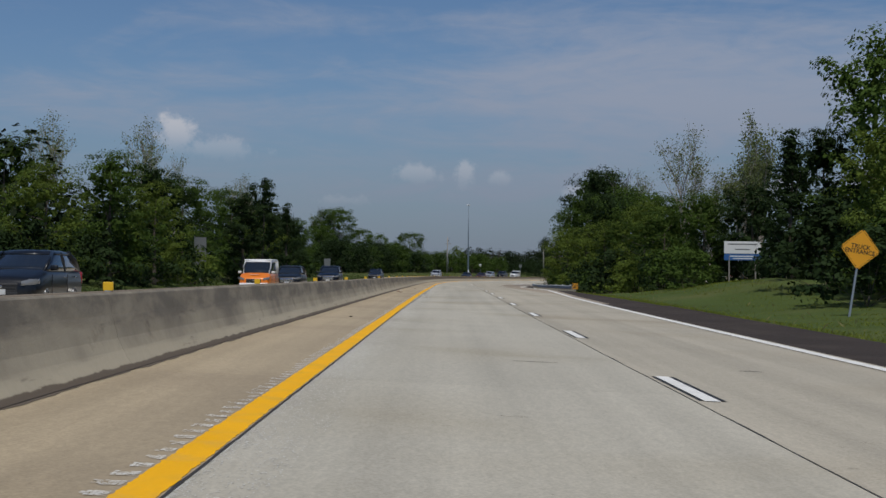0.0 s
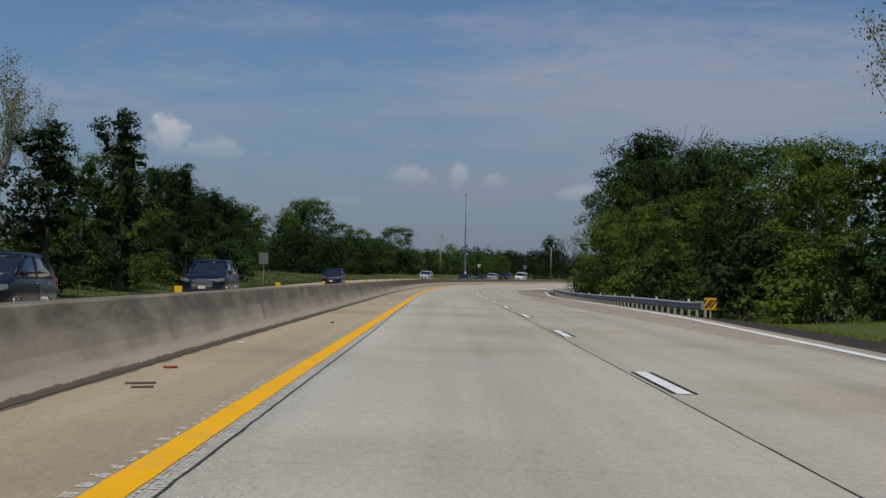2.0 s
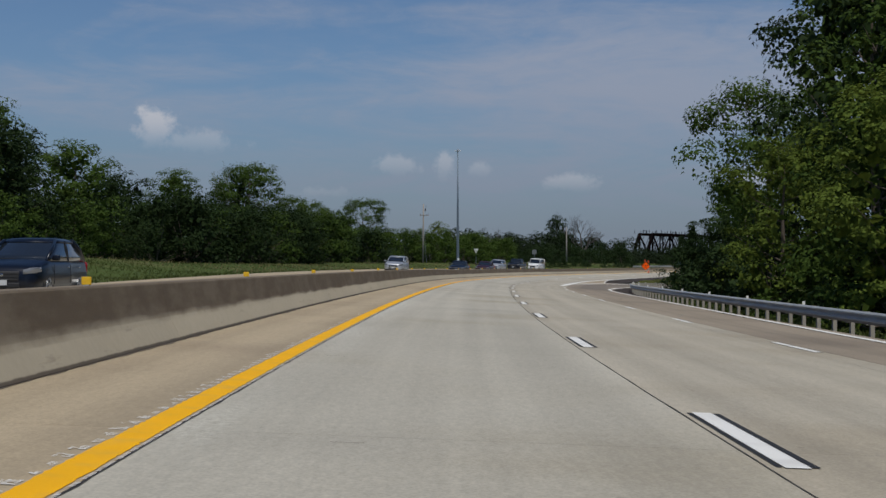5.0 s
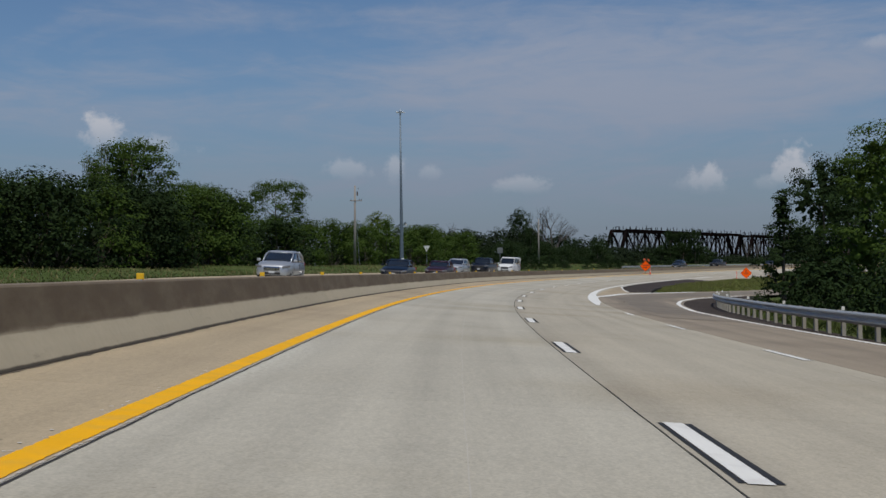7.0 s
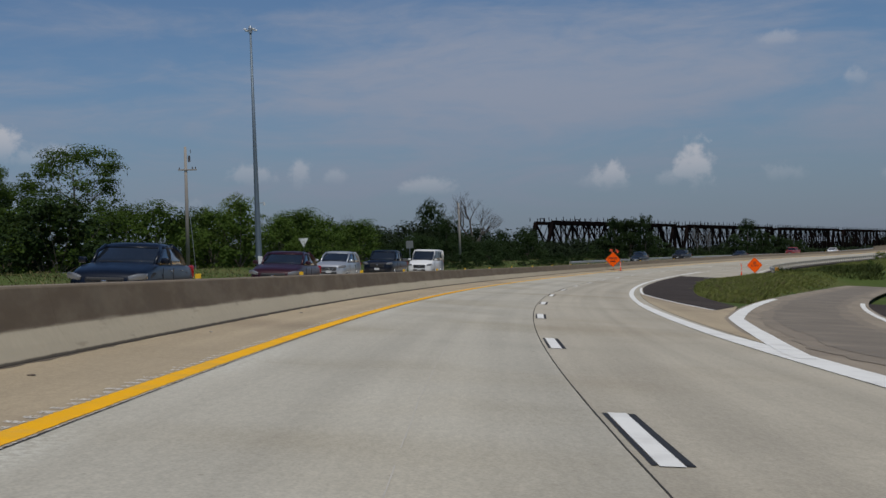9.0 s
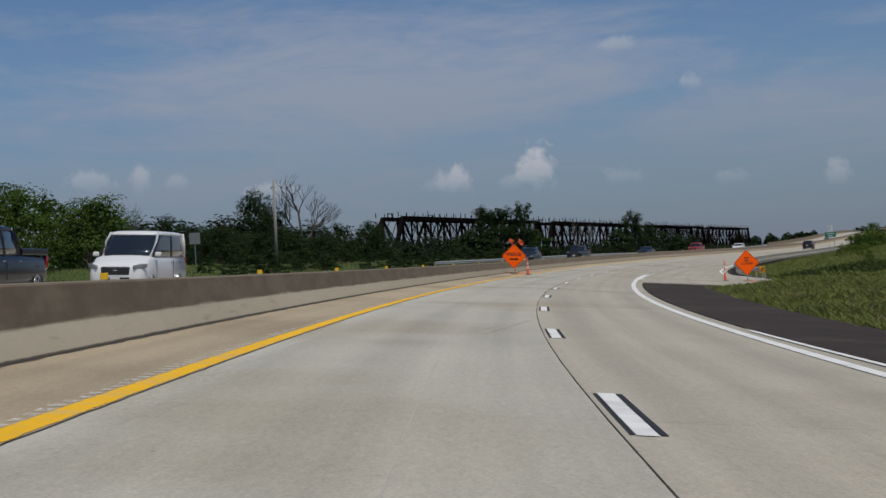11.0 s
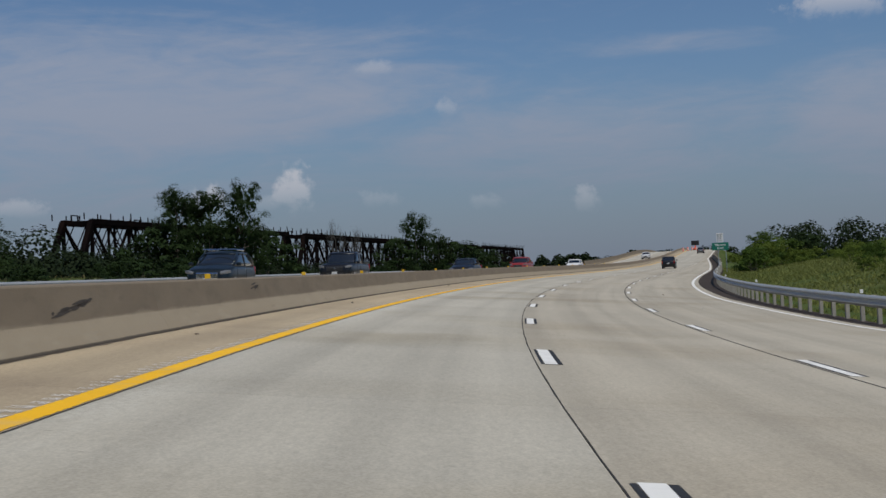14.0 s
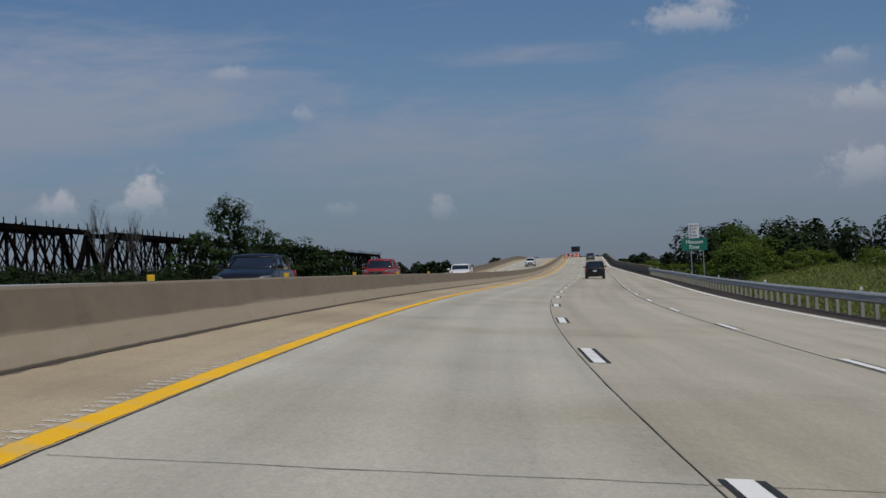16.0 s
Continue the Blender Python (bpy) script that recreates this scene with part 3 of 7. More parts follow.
RAIL_A = table([(113, 11.4), (138, 11.7), (150, 11.9), (175, 12.1), (245, 12.3), (257, 12.6), (277, 13.2), (290, 14.0), (302, 14.9), (317, 16.7)])
RAIL_B = table([(437, 15.4), (441, 14.2), (447, 13.6), (460, 12.9), (480, 12.5), (550, 12.7), (600, 12.3), (660, 11.0), (722, 9.2)])


def smooth01(x):
    x = np.clip(x, 0, 1)
    return x * x * (3 - 2 * x)


def ground_z(x, y):
    s, u = su_of(x, y)
    x, y = np.atleast_1d(x), np.atleast_1d(y)
    z0, b = np.interp(s, RS, RZ), np.interp(s, RS, RB)
    road = z0 - b * np.clip(u, -2.33, 34) + (b - np.interp(s, OPP_S, OPP_D)) * (np.clip(-u, 2.33, 15) - 2.33)
    right = np.interp(s, [-60, 100, 120, 290, 398, 404, 438, 720], [10.3, 10.4, 12.6, 14.0, 34.0, 16.8, 15.5, 10.0])
    road = road + shoulder_fall(s, u)
    inside = (u > -14.3) & (u < right)
    far_l, far_r = np.clip((-u - 15.0), 0, None), np.clip(u - right, 0, None)
    blend = smooth01(np.maximum(far_l, far_r) / np.where(u < 0, 15.0, np.interp(s, [596, 604, 680, 740], [55.0, 15.0, 15.0, 4.0])))
    base = np.where(u < 0, np.interp(s, [0, 40, 220, 300, 450, 600, 700], [1.5, 1.9, 1.8, 1.4, 1.8, 1.6, 0.5]), -0.7) - 0.6 * smooth01((np.abs(u) - 100) / 300)
    z = road * (1 - blend) + base * blend
    z += np.where(inside, -0.32, -0.06 - 0.12 * smooth01(np.maximum(far_l, far_r) / 2.0))
    # a grassed bank to the right where the ramp comes in
    z += 2.0 * np.exp(-((s - 545) / 105.0) ** 2) * smooth01((u - 14) / 13.0) * np.exp(-(np.clip(u - 40, 0, None) / 60.0) ** 2) * (s > 436) * smooth01((s - 436) / 25)
    z += 1.4 * np.exp(-((s - 80) / 22.0) ** 2) * smooth01((u - 12) / 8.0) * np.exp(-(np.clip(u - 24, 0, None) / 12.0) ** 2)
    # grassed mound between the lanes and the ramp, and its end beyond the ramp mouth
    ramp = np.interp(s, [339, 365, 385, 430], [13.4, 17.6, 20.6, 27.0])
    z += (0.26 + 0.7 * smooth01((u - 11) / 5.5)) * smooth01((s - 346) / 6) * smooth01((408 - s) / 4) * smooth01((u - 10.6) / 0.4) * (1 - smooth01((u - ramp + 3.5) / 3))
    z += 1.2 * smooth01((u - 16.6) / 6) * smooth01((s - 400) / 8) * smooth01((447 - s) / 12) * (1 - smooth01((u - 40) / 20))
    wob = np.array([noise.noise((px * 0.06, py * 0.06, 3.0)) for px, py in zip(x, y)])
    z += 0.30 * wob * smooth01(np.maximum(far_l, far_r) / 6.0)
    return z


def make_ground():
    def axis(lo, hi, step, outer):
        inner = list(np.arange(lo, hi + 0.1, step))
        out, d = [], step
        while sum(out) < outer:
            d *= 1.35
            out.append(d)
        steps = np.cumsum(out)
        return np.array(sorted([lo - q for q in steps] + inner + [hi + q for q in steps]))
    xs, ys = axis(-70, 270, 2.5, 3500), axis(-60, 790, 2.5, 3500)
    X, Y = np.meshgrid(xs, ys)
    Z = ground_z(X.ravel(), Y.ravel())
    verts = np.column_stack([X.ravel(), Y.ravel(), Z])
    w = len(xs)
    i, j = np.meshgrid(np.arange(len(ys) - 1), np.arange(w - 1), indexing="ij")
    q = (i * w + j).ravel()
    faces = np.column_stack([q, q + 1, q + w + 1, q + w])
    return build("ground", verts.tolist(), faces.tolist(), "grass ground", smooth=True, label="rough mown grass verge and far fields", category="ground", kind="structure")


make_ground()

# ---- paving ----
SLAB = 9.15
strip("roadbed", "joint", -60, 1000, -13.8, 7.45, -0.03, 4.0, 6, kind="structure", category="road", label="dark joint filler under the concrete paving")


road = tagged(new("road"), "pale concrete carriageway of jointed slabs", "road", kind="structure")
lane_lines = tagged(new("lane_markings"), "white lane dashes with black contrast borders", "road marking", kind="structure")


def slabs(name, mat, u0, u1, s0, s1, label, dz=0.0, gap=0.007):
    s, k = s0, 0
    while s < s1:
        strip(name, mat, s + gap / 2, min(s + SLAB, s1) - gap / 2, u0, u1, dz, 3.05, 2, 0.05, label=label).parent = road
        s += SLAB


S0 = 250.0 - 31 * SLAB
slabs("lane_slab", "lane concrete", 0.136, 3.601, S0, 627, "pale grey concrete paving slab with worn wheel paths")
slabs("lane_slab", "lane concrete brown", 3.617, 7.135, S0, 627, "buff grey concrete paving slab with seepage stains")
slabs("shoulder_slab", "shoulder concrete", -1.66, 0.130, S0, 627, "tan concrete shoulder slab beside the median barrier")
strip("far_lanes", "lane concrete", 627, 1000, 0.15, 7.13, 0.0, 4.0, 2, 0.05, kind="structure", category="road", label="pale concrete lanes climbing to the bridge")
strip("far_shoulder", "shoulder concrete", 627, 1000, -1.6, 0.125, 0.0, 4.0, 1, 0.05, kind="structure", category="road", label="tan concrete shoulder climbing to the bridge")
for nm, mt, a, b, lab in (("opposite_shoulder", "shoulder concrete", -3.95, -2.2, "tan inner shoulder of the opposite carriageway"), ("opposite_lane", "lane concrete brown", -7.5, -3.97, "pale concrete lane of the opposite carriageway"),
                          ("opposite_lane", "lane concrete", -11.05, -7.53, "pale concrete lane of the opposite carriageway"), ("opposite_outer_shoulder", "shoulder concrete", -13.7, -11.07, "concrete outer shoulder of the opposite carriageway")):
    strip(nm, mt, -60, 1000, a, b, 0.0, 3.0, 2, 0.05, kind="structure", category="road", label=lab)
strip("edge_strip", "lane concrete brown", -60, 432, 7.14, 7.58, 0.0, 3.0, 1, 0.05, kind="structure", category="road", label="narrow concrete strip under the edge line")
strip("asphalt_shoulder", "asphalt", -60, 55, 7.59, 10.3, -0.006, 2.5, 2, 0.2, kind="structure", category="road", label="dark asphalt outer shoulder")
strip("asphalt_shoulder", "asphalt", 55, 124, lambda s: EDGE_R(s) + 0.56, lambda s: max(10.0, RAIL_A(s) + 0.4 if s > 110 else 10.0), -0.006, 2.5, 2, 0.2, kind="structure", category="road", label="dark asphalt outer shoulder")
strip("asphalt_shoulder", "asphalt", 124, 345, lambda s: EDGE_R(s) + (0.56 if s < 200 else 0.28), lambda s: max(RAIL_A(s), EDGE_R(s) + 1.6) + 0.5, -0.006, 2.5, 2, 0.2, kind="structure", category="road", label="dark asphalt shoulder in front of the guardrail")
strip("exit_lane", "brown strip concrete", 55, 124, 7.59, lambda s: max(7.6, EDGE_R(s) + 0.55), 0.0, 2.5, 2, 0.05, kind="structure", category="road", label="widening concrete exit lane")
strip("exit_lane", "ramp concrete", 124, 300, 7.59, lambda s: EDGE_R(s) + (0.55 if s < 200 else 0.27), 0.0, 2.5, 3, 0.05, kind="structure", category="road", label="browned concrete exit lane with dark tyre tracks")
strip("brown_strip", "brown strip concrete", 84, 150, table([(84, 7.12), (95, 6.9), (106, 6.73), (125, 6.62), (150, 6.5)]), lambda s: EDGE_R(s) + 0.5, 0.004, 2.0, 3, 0.004, kind="structure", category="road", label="browned concrete strip widening into the exit lane")
strip("exit_ramp", "ramp concrete", 300, 430, lambda s: RAMP_L(s) - 0.3, lambda s: EDGE_R(s) + 0.27, 0.004, 2.0, 3, 0.05, kind="structure", category="road", label="curving exit ramp with dark tyre tracks")
def ramp_band(off, seed):
    return lambda s: max(7.7, RAMP_L(s) if s > 290 else 7.6) + off + 0.30 * noise.noise((s * 0.13, seed, 0.0)) + 0.14 * noise.noise((s * 0.9, seed, 4.0)) + 0.06 * noise.noise((s * 4.0, seed, 2.0))


strip("tyre_track", "faint tyre marks", 256, 430, ramp_band(0.65, 1.5), ramp_band(3.70, 6.5), 0.0085, 0.5, 3, kind="structure", category="tyre mark", label="faint grey tyre polish along the exit ramp")
strip("tyre_track", "tyre marks", 262, 430, ramp_band(1.05, 1.0), ramp_band(3.25, 6.0), 0.0130, 0.5, 3, kind="structure", category="tyre mark", label="dark tyre polish along the middle of the exit ramp")
strip("gore", "shoulder concrete", 276, 326, 7.59, table([(276, 7.6), (293, 7.61), (301, 7.9), (311, 8.8), (321, 10.3), (326, 10.9)]), 0.006, 2.0, 2, 0.05, kind="structure", category="road", label="tan concrete gore between lanes and exit ramp")
strip("gore", "shoulder concrete", 326, 359, 7.59, table([(326, 9.0), (327, 8.8), (341, 7.85), (358, 7.66), (359, 7.65)]), 0.006, 2.0, 2, 0.05, kind="structure", category="road", label="tan concrete gore narrowing beside the asphalt infill")
strip("gore_asphalt", "asphalt", 319, 410, table([(319, 9.4), (327, 8.75), (341, 7.8), (358, 7.62), (410, 7.62)]), table([(319, 9.45), (326, 10.9), (345, 10.5), (402, 10.9), (410, 11.5)]), 0.010, 2.0, 2, 0.2, kind="structure", category="road", label="dark asphalt infill beside the gore")
strip("entrance_lane", "lane concrete brown", 409, 1000, 7.16, lambda s: EDGE_IN(s) + (0.25 if s < 433 else float(np.interp(s, [433, 438, 490, 560], [0.25, 0.55, 0.5, 0.25]))), 0.002, 1.0, 4, 0.05, kind="structure", category="road", label="buff concrete entrance lane joining from a closed ramp")
strip("asphalt_shoulder", "asphalt", 435.5, 1000, lambda s: EDGE_IN(s) + 0.01 + float(np.interp(s, [433, 438, 490, 560], [0.25, 0.55, 0.5, 0.25])), lambda s: max(RAIL_B(s), EDGE_IN(s) + 0.8) + 0.35, -0.006, 2.0, 2, 0.2, kind="structure", category="road", label="dark asphalt shoulder in front of the guardrail")

# ---- painted lines ----


def ragged(base, amount, seed):
    return lambda s: base + amount * 0.5 * noise.noise((s * 2.3, seed, 0.0)) + amount * 0.9 * noise.noise((s * 13.0, seed, 5.0))


strip("yellow_line", "yellow paint", -60, 336, ragged(-0.100, 0.020, 1.0), ragged(0.104, 0.018, 2.0), 0.004, 0.06, 1, kind="structure", category="road marking", label="solid yellow edge line with worn edges")
strip("yellow_line", "faded yellow paint", 336, 560, ragged(-0.100, 0.024, 1.0), ragged(0.104, 0.022, 2.0), 0.004, 0.06, 1, kind="structure", category="road marking", label="faded solid yellow edge line with worn edges")
strip("yellow_line", "faded yellow paint", 560, 1000, -0.12, 0.11, 0.004, 4.0, 1, kind="structure", category="road marking", label="solid yellow edge line climbing to the bridge")
strip("yellow_line", "yellow paint", -60, 1000, -4.02, -3.87, 0.004, 4.0, 1, kind="structure", category="road marking", label="solid yellow edge line of the opposite carriageway")
strip("white_line", "white paint", -60, 1000, -11.15, -11.0, 0.004, 4.0, 1, kind="structure", category="road marking", label="solid white edge line of the opposite carriageway")
strip("white_line", "white paint", -60, 345, lambda s: EDGE_R(s) - 0.12, lambda s: EDGE_R(s) + 0.11, 0.010, 1.5, 1, kind="structure", category="road marking", label="solid white outer edge line")
strip("white_line", "white paint", 271, 322, lambda s: 7.02 + 0.02 * noise.noise((s, 0, 0)), table([(271, 7.16), (280, 7.55), (293, 7.62), (300, 7.45), (322, 7.3)]), 0.010, 1.0, 1, kind="structure", category="road marking", label="broad white line at the gore")
strip("white_line", "white paint", 322, 418, 7.04, 7.26, 0.010, 2.0, 1, kind="structure", category="road marking", label="solid white edge line past the gore")
strip("white_line", "white paint", 418, 434, 6.98, 7.36, 0.010, 1.0, 1, kind="structure", category="road marking", label="broad solid white line at the merge")
strip("white_line", "white paint", 292, 345, lambda s: RAMP_L(s) - 0.18, table([(292, 7.5), (300, 8.35), (311, 9.35), (321, 10.85), (339, 13.6), (345, 14.5)]), 0.014, 1.0, 1, kind="structure", category="road marking", label="broad white ramp edge line at the gore")
strip("white_line", "white paint", 319, 358, table([(319, 9.3), (327, 8.65), (341, 7.65), (358, 7.45)]), table([(319, 9.45), (327, 8.8), (341, 7.78), (358, 7.58)]), 0.016, 1.5, 1, kind="structure", category="road marking", label="thin white line round the asphalt infill")
strip("white_line", "white paint", 433, 1000, lambda s: EDGE_IN(s) - 0.10, lambda s: EDGE_IN(s) + 0.10, 0.010, 2.0, 1, kind="structure", category="road marking", label="solid white outer edge line")
strip("white_line", "worn white paint", 412.9, 420.5, table([(412.9, 8.80), (413.5, 8.33), (414.7, 7.84), (416.8, 7.53), (420.5, 7.36)]), table([(412.9, 9.0), (413.5, 8.46), (414.7, 7.93), (416.8, 7.60), (420.5, 7.42)]), 0.012, 0.3, 1, kind="structure", category="road marking", label="faded old white line crossing the merge")
strip("ramp_lip", "worn white paint", 408.62, 408.98, 8.0, 11.3, 0.016, 0.4, 6, kind="structure", category="road", label="pale worn lip where the entrance ramp paving begins")
DASH0, DASH = 0.80, 12.19


def dash(s, u, width=0.15, tape=0.062):
    ob = strip("lane_dash", "white paint", s - 1.52, s + 1.52, u - width / 2, u + width / 2, 0.007, 1.6, 1)
    ob.parent = lane_lines
    if tape:
        for a, b in ((u - width / 2 - 0.65 * tape, u - width / 2 - 0.006), (u + width / 2 + 0.008, u + width / 2 + tape)):
            t = strip("contrast_border", "black tape", s - 1.48, s + 1.50, a, b, 0.005, 1.6, 1)
            t.parent = ob


for k in range(-3, 66):
    dash(DASH0 + DASH * k, 3.78)
for k in range(12, 22):
    dash(DASH0 + 1.5 + DASH * k, 7.42, 0.13, 0.03)
for k in range(36, 60):
    dash(DASH0 + DASH * k, 7.30)
for k in range(-4, 66):
    strip("lane_dash", "white paint", DASH0 + DASH * k - 1.5, DASH0 + DASH * k + 1.5, -7.58, -7.43, 0.006, 3.0, 1).parent = lane_lines


JOINT_U = table([(-60, 0.122), (36, 0.122), (51, 0.185), (65, 0.228), (84, 0.235), (97, 0.17), (112, 0.14), (170, 0.14), (218, 0.158), (250, 0.152), (300, 0.130), (700, 0.130)])


def rumble():
    """Worn white paint left in broken flecks on the ridges of the rumble strip."""
    rnd = random.Random(4)

    def flecks(verts, faces, s, a, c, keep):
        """Broken paint on one ridge: four rows of small uneven cells from a to c."""
        step = 0.026 if c > a else -0.026
        for row in range(4):
            u = a
            while abs(u - a) < abs(c - a):
                if rnd.random() < keep * (1.1 - 0.55 * abs(u - a) / abs(c - a)):
                    k = len(verts)
                    s0 = s + 0.036 * row + rnd.uniform(0.0, 0.012)
                    s1 = s + 0.036 * row + rnd.uniform(0.022, 0.035)
                    u1 = u + step * rnd.uniform(0.75, 0.98)
                    verts += [at(s0, u, 0.0055), at(s0 + rnd.uniform(-0.004, 0.004), u1, 0.0055), at(s1, u1, 0.0055), at(s1 - rnd.uniform(0, 0.008), u, 0.0055)]
                    faces.append((k, k + 1, k + 2, k + 3))
                u += step

    verts, faces = [], []
    s = -10.0
    while s < 560:
        far = -float(np.interp(s, [0, 60, 85, 110, 180, 260, 400, 450], [0.22, 0.175, 0.155, 0.195, 0.17, 0.19, 0.23, 0.27])) - rnd.uniform(-0.035, 0.04)
        flecks(verts, faces, s, -0.115, far, (0.98 + 0.5 * noise.noise((s * 0.15, 4.0, 0.0))) * float(np.interp(s, [165, 185, 250, 275], [1.0, 0.05, 0.05, 0.9])))
        s += 0.305
    build("rumble_strip", verts, faces, "bright worn paint", label="rumble strip ridges with worn white paint", category="road marking", kind="stuff")
    verts, faces = [], []
    s = -10.0
    while s < 300:
        far = JOINT_U(s) - 0.01
        if far > 0.125:
            flecks(verts, faces, s, 0.122, far, 0.9)
            flecks(verts, faces, s + 0.15, 0.122, far, 0.5)
        s += 0.305
    build("rumble_strip", verts, faces, "worn white paint", label="worn white paint flecks beside the yellow line", category="road marking", kind="stuff")
    verts, faces = [], []
    for _ in range(52000):
        s, q = rnd.uniform(-8, 80), rnd.random() ** 2.2
        wide = 0.42 + 0.18 * noise.noise((s * 0.3, 6.0, 0.0))
        u = JOINT_U(s) + 0.02 + wide * q
        if rnd.random() > 0.55 + 0.7 * noise.noise((s * 0.9, u * 5.0, 2.0)):
            continue
        a, c, k, z = rnd.uniform(0.006, 0.020), rnd.uniform(0.003, 0.008), len(verts), 0.0012 + 0.0022 * rnd.random()
        verts += [at(s - a, u, z), at(s, u + c, z), at(s + a, u + rnd.uniform(-c, c) * 0.4, z), at(s, u - c, z)]
        faces.append((k + 3, k + 2, k + 1, k))
    build("scoured_concrete", verts, faces, "scour flecks", label="pale flecks of scoured concrete beside the yellow line", category="road", kind="stuff")


rumble()
strip("shoulder_dirt", "toe dirt", -60, 620, -1.64, lambda s: -1.555 + 0.04 * noise.noise((s * 0.25, 3.0, 0.0)) + 0.05 * noise.noise((s * 1.7, 8.0, 0.0)) + 0.03 * noise.noise((s * 7.0, 1.0, 0.0)), 0.004, 0.25, 1, kind="structure", category="dirt", label="dark grit gathered along the foot of the barrier")
strip("longitudinal_joint", "joint", -60, 560, lambda s: JOINT_U(s) - 0.006 + 0.012 * noise.noise((s * 2.3, 7.0, 0.0)), lambda s: JOINT_U(s) + 0.014 + 0.016 * noise.noise((s * 2.3, 7.0, 0.0)) + 0.008 * noise.noise((s * 9.0, 8.0, 5.0)), 0.0035, 0.3, 1, kind="structure", category="road", label="cracked dark joint beside the yellow line")
strip("longitudinal_joint", "joint", -60, 627, lambda s: 3.604 + 0.012 * noise.noise((s * 0.6, 9.0, 0.0)), lambda s: 3.615 + 0.012 * noise.noise((s * 0.6, 9.0, 0.0)) + 0.004 * noise.noise((s * 5.0, 3.0, 0.0)), 0.0035, 0.3, 1, kind="structure", category="road", label="dark joint between the two lanes")
for a in range(190, 420, 6):
    strip("scored_line", "scored concrete", a, a + 6 - 1.2 * abs(noise.noise((a * 0.37, 2.0, 0.0))), lambda s: 2.236 + 0.012 * noise.noise((s * 0.5, 4.0, 0.0)), lambda s: 2.244 + 0.012 * noise.noise((s * 0.5, 4.0, 0.0)) + 0.005 * noise.noise((s * 6.0, 5.0, 0.0)), 0.0035, 0.3, 1, kind="structure", category="road", label="faint pale line scored along the lane")
strip("longitudinal_joint", "joint", 430, 627, 7.125, 7.150, 0.0035, 2.0, 1, kind="structure", category="road", label="dark joint between the two lanes")


def cross_crack(s, u0, u1, seed, width=0.012, slant=0.0, mat="joint"):
    n = max(3, int((u1 - u0) / 0.12))
    verts, faces = [], []
    for i in range(n + 1):
        u = u0 + (u1 - u0) * i / n
        c = s + slant * (u - u0) + 0.035 * noise.noise((u * 2.0, seed, 0)) + 0.02 * noise.noise((u * 9.0, seed, 1))
        w = width * (0.5 + 0.9 * abs(noise.noise((u * 3.0, seed, 7))))
        verts += [at(c - w, u, 0.004), at(c + w, u, 0.004)]
        if i:
            k = len(verts) - 4
            faces.append((k, k + 1, k + 3, k + 2))
    return verts, faces


SKIDS = ((353.1, 2.68, 359.2, 3.46, 0.005), (353.9, 2.54, 356.4, 2.90, 0.004))


def cracks():
    rnd = random.Random(11)
    allv, allf = [], []
    spots = [(16.2, 2.2, 2.75, 0.03), (16.2, 5.0, 5.3, 0.03), (83.0, 0.2, 7.0, 0.01), (53.0, 1.2, 3.5, 0.004), (250.0, 1.0, 7.0, 0.009), (387.8, 2.0, 4.4, 0.012), (398.4, 0.2, 3.5, 0.010), (445.4, 0.3, 1.2, 0.008), (445.9, 3.0, 4.4, 0.010),
             (489.7, 0.2, 6.9, 0.009), (416.0, 0.5, 6.8, 0.008), (121.0, -1.3, 0.0, 0.012), (219.0, -1.2, -0.3, 0.012), (366.0, 1.2, 3.0, 0.006)]
    spots += [(rnd.uniform(0, 520), a, a + rnd.uniform(0.06, 0.22), 0.006) for a in [rnd.uniform(-1.2, 6.5) for _ in range(60)]]
    for i, (s, a, b, w) in enumerate(spots):
        v, f = cross_crack(s, a, b, i * 1.7, w, rnd.uniform(-0.02, 0.02))
        allf += [tuple(q + len(allv) for q in face) for face in f]
        allv += v
    build("pavement_cracks", allv, allf, "joint", label="fine dark cracks and spalls across the slabs", category="crack", kind="stuff")
    allv, allf = [], []
    for s0, u0, s1, u1, w in SKIDS:
        for i in range(25):
            s, u = s0 + (s1 - s0) * i / 24, u0 + (u1 - u0) * i / 24
            ww = w * (0.6 + 0.5 * abs(noise.noise((s * 2, u, 0))))
            allv += [at(s, u - ww, 0.0045), at(s, u + ww, 0.0045)]
            if i:
                k = len(allv) - 4
                allf.append((k, k + 1, k + 3, k + 2))
    build("skid_marks", allv, allf, "black tape", label="dark skid marks on the lane", category="skid mark", kind="stuff")


cracks()

# ---- median barrier ----
BARRIER_V = [-0.1, 0.0, 0.5, 0.93, 1.0, 1.08, 1.5, 1.96, 2.0, 2.0, 1.96, 1.0, 0.1, -0.3]


def barrier_profile(s):
    """The section: its bend is rounded on the older cast, crisp further on."""
    k = float(np.interp(s, [125, 190], [1.0, 0.0]))
    bend = [(-1.735 + 0.045 * k, 0.265 - 0.08 * k), (-1.75 + 0.012 * k, 0.29), (-1.756 - 0.014 * k, 0.315 + 0.09 * k)]
    return [(-1.585, -0.06), (-1.585, 0.012), (-1.66 + 0.01 * k, 0.145 - 0.03 * k)] + bend + [(-1.80, 0.51), (-1.84, 0.695), (-1.86, 0.713), (-2.06, 0.713), (-2.08, 0.695), (-2.165, 0.29), (-2.33, 0.07), (-2.33, -0.06)]


